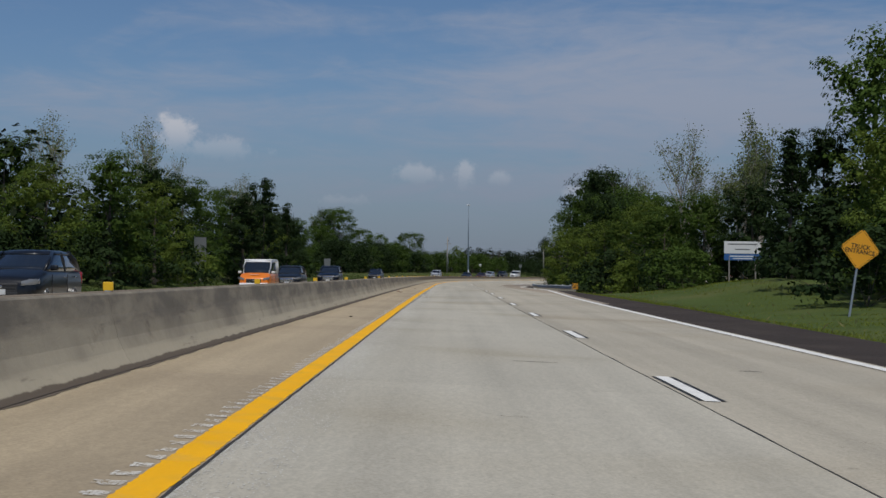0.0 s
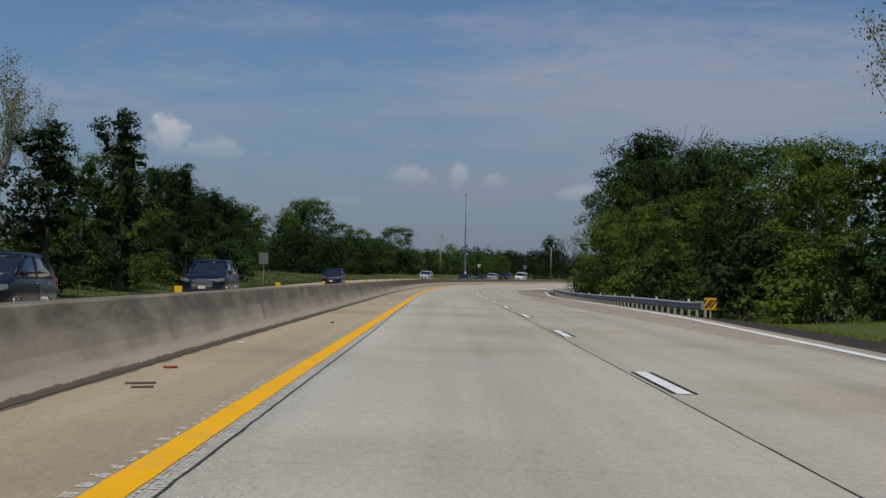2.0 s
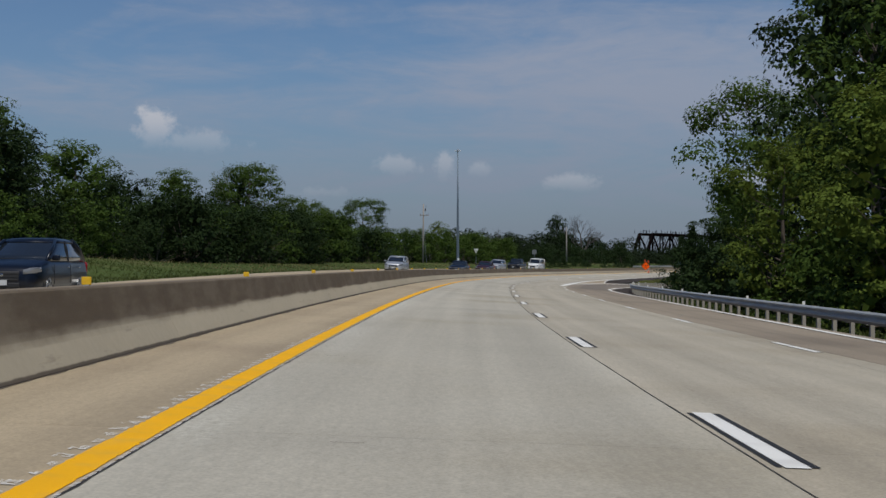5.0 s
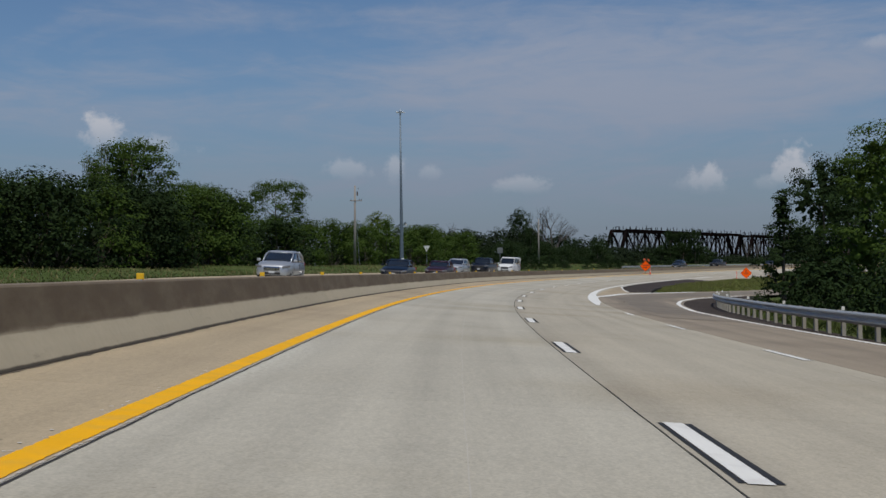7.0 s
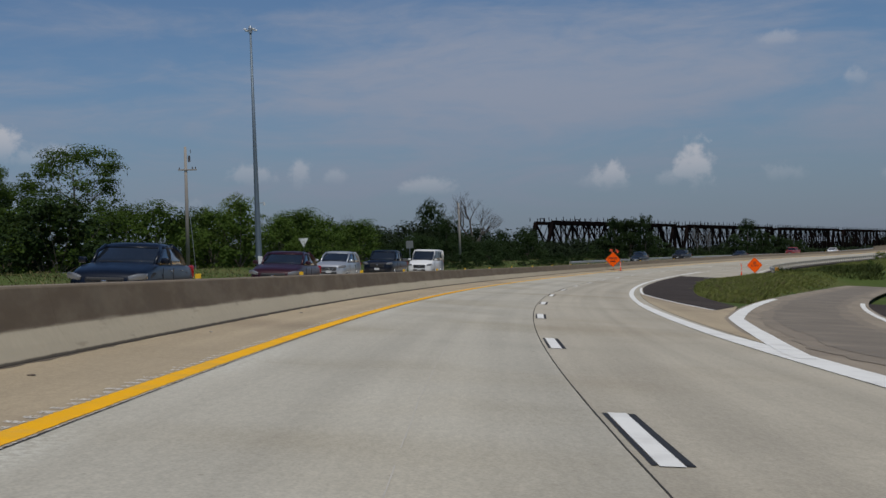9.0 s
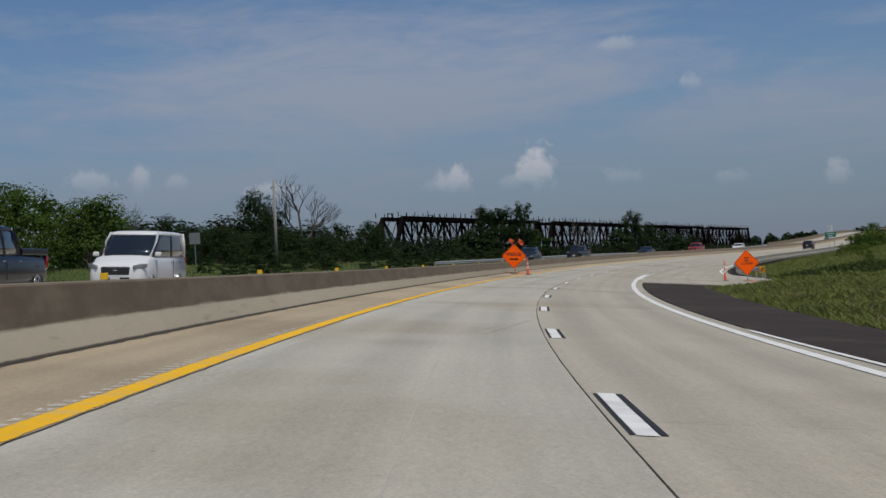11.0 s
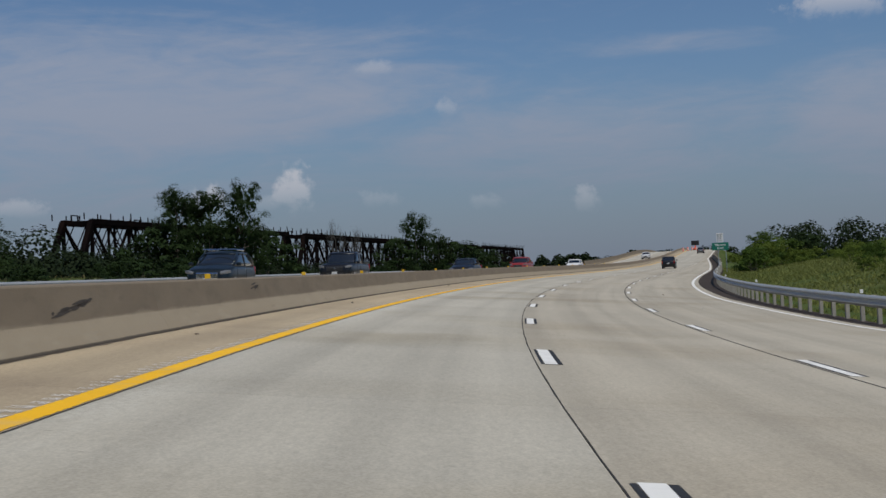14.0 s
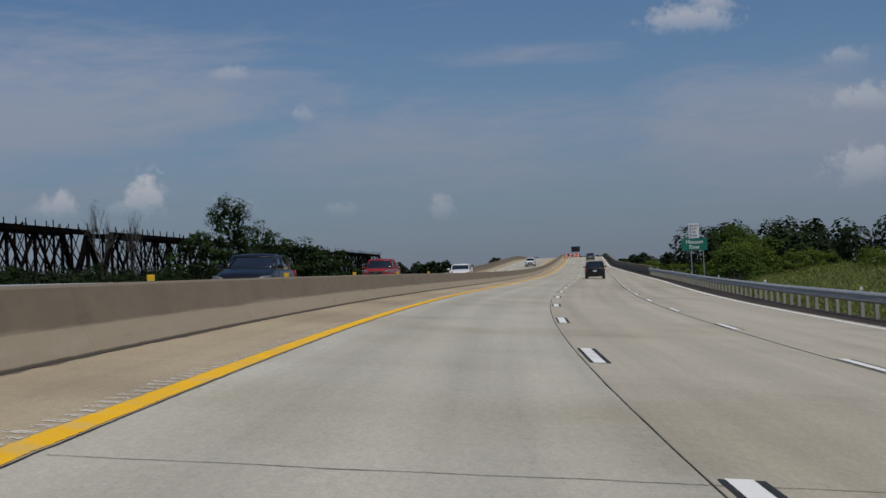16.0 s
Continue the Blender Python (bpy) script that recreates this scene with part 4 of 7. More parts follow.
def barrier_segment(s0, s1, parent):
    n = max(5, int((s1 - s0) / 4))
    m = len(BARRIER_V)
    verts, faces, uvs = [], [], []
    for i in range(n + 1):
        s = s0 + (s1 - s0) * i / n
        for (u, z), v in zip(barrier_profile(s), BARRIER_V):
            verts.append(at(s, u, z))
            uvs.append((s if u > -1.96 else s + 700, v))
    for i in range(n):
        for j in range(m - 1):
            faces.append((i * m + j, (i + 1) * m + j, (i + 1) * m + j + 1, i * m + j + 1))
    faces += [tuple(range(m)), tuple(n * m + j for j in reversed(range(m)))]
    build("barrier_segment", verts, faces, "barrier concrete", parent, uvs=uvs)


median = tagged(new("median_barrier"), "weathered concrete median barrier, darker brown along its upper face", "barrier", kind="structure")
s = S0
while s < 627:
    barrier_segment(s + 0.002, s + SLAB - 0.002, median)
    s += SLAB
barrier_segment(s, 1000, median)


def scuff(s0, z0, s1, z1, seed):
    """Rubber smeared along the barrier's face by a tyre."""
    rnd = random.Random(seed)
    verts, faces = [], []
    for _ in range(14):
        a, b = sorted((rnd.uniform(0, 1), rnd.uniform(0, 1)))
        off, w = rnd.gauss(0, 0.028), rnd.uniform(0.006, 0.02)
        for i in range(9):
            t = a + (b - a) * i / 8
            s, z = s0 + (s1 - s0) * t, z0 + (z1 - z0) * t + off
            ww = w * math.sin(math.pi * (i + 0.4) / 8.8)
            for q in (z - ww, z + ww):
                verts.append(at(s, -1.75 - 0.09 * (q - 0.29) / 0.405 + 0.004, q))
            if i:
                k = len(verts) - 4
                faces.append((k, k + 1, k + 3, k + 2))
    build("scuff_marks", verts, faces, "rubber scuff", label="dark rubber scuff on the concrete barrier", category="scuff mark", kind="stuff")


material("rubber scuff", (0.055, 0.045, 0.036), rough=0.9, vary=0.3, grain=(3.0, 40.0), bump=0.1)
scuff(437.2, 0.38, 439.0, 0.52, 1)
scuff(449.7, 0.50, 450.7, 0.58, 2)


def reflector():
    ob = tagged(new("barrier_reflector"), "small yellow reflector standing on the median barrier", "reflector", "barrier reflectors")
    part("reflector_plate", box_bm(0.10, 0.03, 0.085, (0, 0, 0.055), 0.006), "reflector yellow", ob)
    part("bracket", box_bm(0.06, 0.05, 0.014, (0, 0, 0.007), 0.003), "steel dull", ob)
    return ob


material("reflector yellow", (0.80, 0.48, 0.02), rough=0.35, vary=0.05, bump=0.0)
first = reflector()
first.matrix_world = road_pose(121.1, -1.96, 0.71)
for k in range(-11, 46):
    if k:
        copy_thing(first, road_pose(121.1 + 10.85 * k, -1.96, 0.71))

# ---- guardrails ----


def guardrail(line, s0, s1, label, spacing=1.905, side=1.0, delineators=5, low=0.0):
    """side 1: the beam faces the road on the post's left."""
    rail = tagged(new("guardrail"), label, "guardrail")
    w = [(0.0, 0.44), (0.03, 0.455), (0.08, 0.50), (0.08, 0.535), (0.02, 0.575), (0.0, 0.60), (0.02, 0.625), (0.08, 0.665), (0.08, 0.70), (0.03, 0.745), (0.0, 0.76)]
    prof = [(-side * a, z - low) for a, z in w] + [(-side * (a - 0.006), z - low) for a, z in reversed(w)]
    beam = sweep("beam", "steel", s0, s1, prof, 1.905, line, True)
    beam.parent = rail
    pm = mesh_of(box_bm(0.11, 0.15, 1.05, (0, 0, 0.20), 0.008))
    bm_ = mesh_of(box_bm(0.10, 0.15, 0.34, (0, 0, 0.60), 0.006))
    dm = mesh_of(box_bm(0.09, 0.02, 0.11, (0, 0, 0.83), 0.004))
    pm.materials.append(MATS["wood post"])
    bm_.materials.append(MATS["wood post"])
    dm.materials.append(MATS["white paint"])
    k, s = 0, s0 + 0.3
    while s < s1:
        m = road_pose(s, line(s) + side * 0.17, -low)
        p = new("post", pm)
        p.parent, p.matrix_basis = rail, m
        q = new("blockout", bm_)
        q.parent, q.matrix_basis = rail, road_pose(s, line(s) + side * 0.055, -low)
        if delineators and k % delineators == 2:
            d = new("delineator", dm)
            d.parent, d.matrix_basis = rail, m
        s += spacing
        k += 1
    return rail


def mesh_of(bm):
    me = bpy.data.meshes.new("piece")
    bm.to_mesh(me)
    bm.free()
    return me


guardrail(RAIL_A, 113, 317, "galvanised steel guardrail on wooden posts along the exit lane", low=0.07)
guardrail(RAIL_B, 437, 640, "galvanised steel guardrail on wooden posts with white delineators", delineators=11)
guardrail(lambda s: -14.4, 460, 690, "galvanised steel guardrail beyond the opposite carriageway", 1.905, -1.0, False, 0.27)

# ---- trees ----


def leaf_quads(centres, sizes, rng, aspect=0.55, out=None):
    """Small folded leaves; out: the way each faces, roughly."""
    n = len(centres)
    nrm = rng.normal(size=(n, 3)) * 0.33
    if out is not None:
        nrm += out * 0.9 + np.array([0, 0, 0.35])
    nrm /= np.linalg.norm(nrm, axis=1)[:, None] + 1e-9
    d = np.cross(nrm, rng.normal(size=(n, 3)))
    d /= np.linalg.norm(d, axis=1)[:, None] + 1e-9
    b = np.cross(nrm, d)
    L, W = sizes[:, None] * 0.5, sizes[:, None] * 0.5 * aspect
    v = np.stack([centres - d * L, centres + b * W + nrm * W * 0.3, centres + d * L, centres - b * W + nrm * W * 0.3], 1).reshape(-1, 3)
    f = np.arange(4 * n).reshape(-1, 4)
    return v, f


def quad_mesh(name, v, f, mat):
    me = bpy.data.meshes.new(name)
    n = len(f)
    me.vertices.add(len(v))
    me.vertices.foreach_set("co", np.asarray(v, dtype=np.float32).ravel())
    me.loops.add(4 * n)
    me.loops.foreach_set("vertex_index", np.asarray(f, dtype=np.int32).ravel())
    me.polygons.add(n)
    me.polygons.foreach_set("loop_start", np.arange(0, 4 * n, 4, dtype=np.int32))
    me.materials.append(MATS[mat])
    me.update(calc_edges=True)
    me.validate()
    return me


def tree(seed, height, radius, base, leaf, leaves, clumps, form="round", bark="bark", per=60, trunk_r=None, lean=0.0, fill=1.0, spread=0.24, core=0):
    """One tree, its foot at the origin: trunk with limbs, and a crown of leaf clumps. base: height at which the crown begins, as a share."""
    rng = np.random.default_rng(seed)
    rnd = random.Random(seed)
    ob = new("shrub" if form == "shrub" else "tree")
    tr = trunk_r or 0.018 * height
    # the crown: lobes on its outline, each with a dome of clumps
    count, big = {"cone": (30, 0.30), "tall": (20, 0.44), "shrub": (10, 0.42)}.get(form, (21 if fill > 0.5 else 17 if fill > 0.3 else 13, 0.40 if fill > 0.5 else 0.34))
    cs = []
    for k in range(count):
        h = (k + rng.uniform(0.1, 0.9)) / count
        h = h ** (0.85 if form != "cone" else 1.3)
        if form == "cone":
            env = (1 - h) ** 0.75 * (0.85 + 0.3 * math.sin(h * 23 + seed))
        elif form == "tall":
            env = math.sin(math.pi * min(1, 0.12 + 0.86 * h)) ** 0.6 * (0.75 + 0.3 * math.sin(h * 17 + seed))
        elif form == "shrub":
            env = math.sqrt(max(0, 1 - h * h))
        else:
            env = math.sin(math.pi * min(1, 0.16 + 0.76 * h)) ** 0.7
        a = k * 2.4 + rng.uniform(-0.5, 0.5)
        lr = radius * big * rng.uniform(0.72, 1.25) * (0.55 + 0.45 * env)
        rr = max(0.0, radius * env * rng.uniform(0.72, 1.05) - 0.75 * lr)
        z = min(height * (base + (1 - base) * h), height - 0.6 * lr)
        mid = np.array([rr * math.cos(a) + lean * z, rr * math.sin(a), z])
        out = np.array([math.cos(a), math.sin(a), 0.55])
        for _ in range(max(3, round(clumps / count))):
            d = rng.normal(size=3) + 0.75 * out
            d /= np.linalg.norm(d)
            cs.append(mid + d * lr * rng.uniform(0.62, 1.0) * np.array([1.0, 1.0, 0.78]))
    cs = np.array(cs)
    cs[:, 2] = np.maximum(cs[:, 2], 0.03 * height)
    clumps = len(cs)
    # trunk and limbs
    verts, faces = [], []
    top = Vector((lean * height * 0.9, 0, height * 0.9))
    if form != "shrub":
        pts = [Vector((lean * height * 0.9 * q + 0.012 * height * rnd.uniform(-1, 1) * q, 0.012 * height * rnd.uniform(-1, 1) * q, height * 0.9 * q - (0.3 if q == 0 else 0))) for q in (0, 0.12, 0.3, 0.5, 0.7, 0.86, 1)]
        v, f = tube_lists(pts, [tr * 1.35, tr, tr * 0.82, tr * 0.62, tr * 0.42, tr * 0.24, tr * 0.08], 8, True)
        verts += v
        faces += f
    limbs = rnd.sample(range(len(cs)), min(len(cs), 46 if not leaves else 14 if core > 3 else 30))
    for i in limbs:
        e = Vector(cs[i])
        q = max(0.08, min(0.86, e.z / (height * 0.9) - rnd.uniform(0.12, 0.30)))
        if not leaves:
            q = 0.18 + 0.42 * q
        st = Vector((lean * height * 0.9 * q, 0, height * 0.9 * q)) if form != "shrub" else Vector((0, 0, 0))
        mid = st.lerp(e, 0.5) + Vector((0, 0, -0.04 * height * rnd.uniform(0, 1)))
        r0 = tr * (0.42 - 0.30 * q) if form != "shrub" else tr * 0.3
        v, f = tube_lists([st, mid, e], [r0, r0 * 0.6, r0 * 0.16], 5, False, len(verts))
        verts += v
        faces += f
        for _ in range(5 if not leaves else 0 if core > 3 else 2):
            a = st.lerp(e, rnd.uniform(0.45, 0.95))
            t = a + Vector((rnd.uniform(-1, 1), rnd.uniform(-1, 1), rnd.uniform(0.1, 1.1))).normalized() * radius * rnd.uniform(0.16, 0.38)
            m2 = a.lerp(t, 0.5) + Vector((rnd.uniform(-1, 1), rnd.uniform(-1, 1), 0)) * 0.03 * radius
            v, f = tube_lists([a, m2, t], [r0 * 0.32, r0 * 0.2, r0 * 0.07], 4, False, len(verts))
            verts += v
            faces += f
    build("trunk", verts, faces, bark, ob, True)
    if leaves:
        crad = radius * spread * (0.6 if form in ("cone", "tall") else 0.72)
        n = clumps * per
        which = np.repeat(np.arange(clumps), per)
        sz = rng.uniform(0.55, 1.4, clumps)
        # each clump is a ragged dome: leaves on its crown and flanks, few below
        d = rng.normal(size=(n, 3))
        d /= np.linalg.norm(d, axis=1)[:, None]
        d[:, 2] = np.where(rng.uniform(0, 1, n) < 0.74, np.abs(d[:, 2]), d[:, 2])
        ray = 0.50 + 0.52 * rng.uniform(0, 1, n) ** 0.6
        off = d * ray[:, None] * crad * np.array([1.05, 1.05, 0.72]) * sz[which, None]
        c = cs[which] + off
        c[:, 2] = np.maximum(c[:, 2], 0.05)
        away = cs[which] - np.array([0, 0, height * (base + 0.45 * (1 - base))])
        away /= np.linalg.norm(away, axis=1)[:, None] + 1e-6
        v, f = leaf_quads(c, rng.uniform(0.65, 1.35, n) * leaf, rng, 0.62, d * 0.85 + away * 0.3)
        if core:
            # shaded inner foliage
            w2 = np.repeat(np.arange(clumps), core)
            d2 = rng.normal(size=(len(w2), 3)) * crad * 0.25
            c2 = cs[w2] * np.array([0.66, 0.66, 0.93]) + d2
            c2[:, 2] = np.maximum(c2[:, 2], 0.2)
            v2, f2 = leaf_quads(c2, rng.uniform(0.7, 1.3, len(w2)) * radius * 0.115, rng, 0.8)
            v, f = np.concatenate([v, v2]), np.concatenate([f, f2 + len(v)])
        crown = new("crown", quad_mesh("crown", v, f, leaves))
        crown.parent = ob
    return ob


def bare_tree(seed, height):
    """A dead tree: a forked trunk and crooked limbs that part again and again."""
    rnd = random.Random(seed)
    ob = new("tree")
    verts, faces = [], []

    def grow(p, d, length, r, depth):
        mid = p + d * length * 0.5 + Vector((rnd.uniform(-1, 1), rnd.uniform(-1, 1), rnd.uniform(-0.3, 0.6))) * length * 0.10
        end = p + d * length + Vector((rnd.uniform(-1, 1), rnd.uniform(-1, 1), rnd.uniform(0, 0.6))) * length * 0.08
        v, f = tube_lists([p, mid, end], [r, r * 0.82, r * 0.62], 7 if depth < 2 else 4, False, len(verts))
        verts.extend(v)
        faces.extend(f)
        if depth == 5:
            return
        for k in range((5, 4, 3, 3, 2)[depth]):
            side = Vector((rnd.uniform(-1, 1), rnd.uniform(-1, 1), rnd.uniform(-0.1, 0.5))).normalized()
            q = end if k < 2 else p.lerp(end, rnd.uniform(0.6, 0.97))
            grow(q, (d * 0.9 + side * rnd.uniform(0.5, 0.95)).normalized(), length * rnd.uniform(0.56, 0.78), r * rnd.uniform(0.46, 0.60), depth + 1)

    grow(Vector((0, 0, -0.3)), Vector((0.04, 0, 1)).normalized(), height * 0.36, height * 0.026, 0)
    build("trunk", verts, faces, "dead bark", ob, True)
    return ob


def fan_tree(seed, height, splay, leaf, per, leaves="leaves pale"):
    """A young open tree: thin limbs that climb and fan out, with leaves strung along the outer ones."""
    rnd = random.Random(seed)
    rng = np.random.default_rng(seed)
    ob = new("tree")
    verts, faces, spots = [], [], []

    def grow(p, d, length, r, depth):
        mid = p + d * length * 0.5 + Vector((rnd.uniform(-1, 1), rnd.uniform(-1, 1), rnd.uniform(0, 0.5))) * length * 0.06
        end = p + d * length + Vector((rnd.uniform(-1, 1), rnd.uniform(-1, 1), 0.6)) * length * 0.05
        v, f = tube_lists([p, mid, end], [r, r * 0.8, r * 0.55], 6 if depth < 2 else 3, False, len(verts))
        verts.extend(v)
        faces.extend(f)
        if depth >= 2:
            for _ in range(per if depth > 2 else per // 2):
                a = p.lerp(end, rnd.uniform(0.15, 1.08))
                spots.append(a + Vector((rnd.gauss(0, 1), rnd.gauss(0, 1), rnd.gauss(0, 0.9))) * 0.021 * height)
        if depth == 4:
            return
        for k in range((5, 4, 3, 3)[depth]):
            side = Vector((rnd.uniform(-1, 1), rnd.uniform(-1, 1), rnd.uniform(-0.1, 0.3))).normalized()
            q = end if k < 2 else p.lerp(end, rnd.uniform(0.5 if depth else 0.62, 0.95))
            grow(q, (d * 0.75 + Vector((0, 0, 0.35)) + side * rnd.uniform(0.6, 1.1) * splay).normalized(), length * rnd.uniform(0.52, 0.76), r * rnd.uniform(0.44, 0.58), depth + 1)

    grow(Vector((0, 0, -0.3)), Vector((0.03, 0, 1)).normalized(), height * 0.40, height * 0.015, 0)
    build("trunk", verts, faces, "pale bark", ob, True)
    c = np.array([tuple(q) for q in spots])
    v, f = leaf_quads(c, rng.uniform(0.6, 1.35, len(c)) * leaf, rng, 0.66)
    crown = new("crown", quad_mesh("crown", v, f, leaves))
    crown.parent = ob
    return ob


def plant(kind, x, y, scale=1.0, turn=0.0, wide=1.0, sink=0.1):
    proto, tags = KINDS[kind]
    z = float(ground_z(x, y)[0]) - sink
    if not kind.startswith(("shrub", "hedge")):
        scale -= (z - 0.2) / 10
    if kind not in USED:
        USED.add(kind)
        ob = proto
        ob.matrix_basis = pose(x, y, z, 0, 0, turn) @ Matrix.Diagonal((scale * wide, scale * wide, scale, 1))
    else:
        ob = copy_thing(proto, Matrix.Identity(4))
        ob.matrix_basis = pose(x, y, z, 0, 0, turn) @ Matrix.Diagonal((scale * wide, scale * wide, scale, 1))
    return tagged(ob, tags[0], tags[1], tags[2])


USED = set()
KINDS = {
    "broad": (tree(1, 10, 4.2, 0.06, 0.21, "leaves mid", 100, per=66, spread=0.27, core=7), ("broad leafy green tree in full leaf", "tree", "roadside trees")),
    "broad_b": (tree(2, 10, 4.6, 0.06, 0.22, "leaves dark", 100, per=66, spread=0.27, core=7), ("broad dark green leafy tree", "tree", "roadside trees")),
    "near": (tree(21, 10, 4.2, 0.05, 0.165, "leaves mid", 96, per=92, spread=0.27, core=9), ("full green tree, leafy almost to the ground", "tree", "roadside trees")),
    "near_b": (tree(22, 10, 4.4, 0.05, 0.165, "leaves dark", 96, per=92, spread=0.27, core=9), ("full dark green tree, leafy almost to the ground", "tree", "roadside trees")),
    "bright": (tree(3, 10, 4.0, 0.03, 0.175, "leaves bright", 88, per=76, spread=0.27, core=7), ("bushy bright green tree, leafy to the ground", "tree", "roadside trees")),
    "tall": (tree(4, 10, 2.5, 0.05, 0.20, "leaves dark", 100, "tall", per=80, spread=0.34, core=6), ("narrow dark green tree with a ragged top", "tree", "roadside trees")),
    "cone": (tree(5, 10, 3.0, 0.02, 0.18, "leaves dark", 130, "cone", per=60, spread=0.28, core=6), ("dark conical cedar, dense to the ground", "tree", "cedars")),
    "pale": (fan_tree(6, 10, 0.62, 0.125, 9), ("thin pale tree with sparse leaves and visible limbs", "tree", "sparse trees")),
    "poplar": (fan_tree(16, 10, 0.36, 0.15, 20), ("tall airy tree with upright limbs and pale green leaves", "tree", "sparse trees")),
    "bare": (bare_tree(7, 10), ("bare dead tree with spreading grey limbs", "tree", "bare trees")),
    "shrub": (tree(8, 3, 2.3, 0.0, 0.22, "leaves mid", 40, "shrub", per=40, spread=0.30, core=4), ("dense rounded green shrub", "shrub", "verge shrubs")),
    "shrub_b": (tree(9, 3, 2.4, 0.0, 0.20, "leaves bright", 40, "shrub", per=44, spread=0.30, core=4), ("bright green thicket shrub", "shrub", "verge shrubs")),
    "shrub_d": (tree(10, 3, 2.4, 0.0, 0.24, "leaves dark", 40, "shrub", per=36, spread=0.30, core=4), ("dark green thicket shrub", "shrub", "verge shrubs")),
    "hedge": (tree(31, 5.5, 3.4, 0.0, 0.19, "leaves mid", 56, "shrub", per=46, spread=0.34, core=6), ("tall tangled green hedge bush", "shrub", "hedgerow bushes")),
    "hedge_d": (tree(32, 5.5, 3.6, 0.0, 0.19, "leaves dark", 56, "shrub", per=46, spread=0.34, core=6), ("tall tangled dark green hedge bush", "shrub", "hedgerow bushes")),
    "open": (tree(12, 10, 4.4, 0.34, 0.19, "leaves mid", 170, "round", "bark", 70, None, 0.0, 0.4, 0.25), ("open-crowned tree with gaps between its limbs", "tree", "roadside trees")),
}
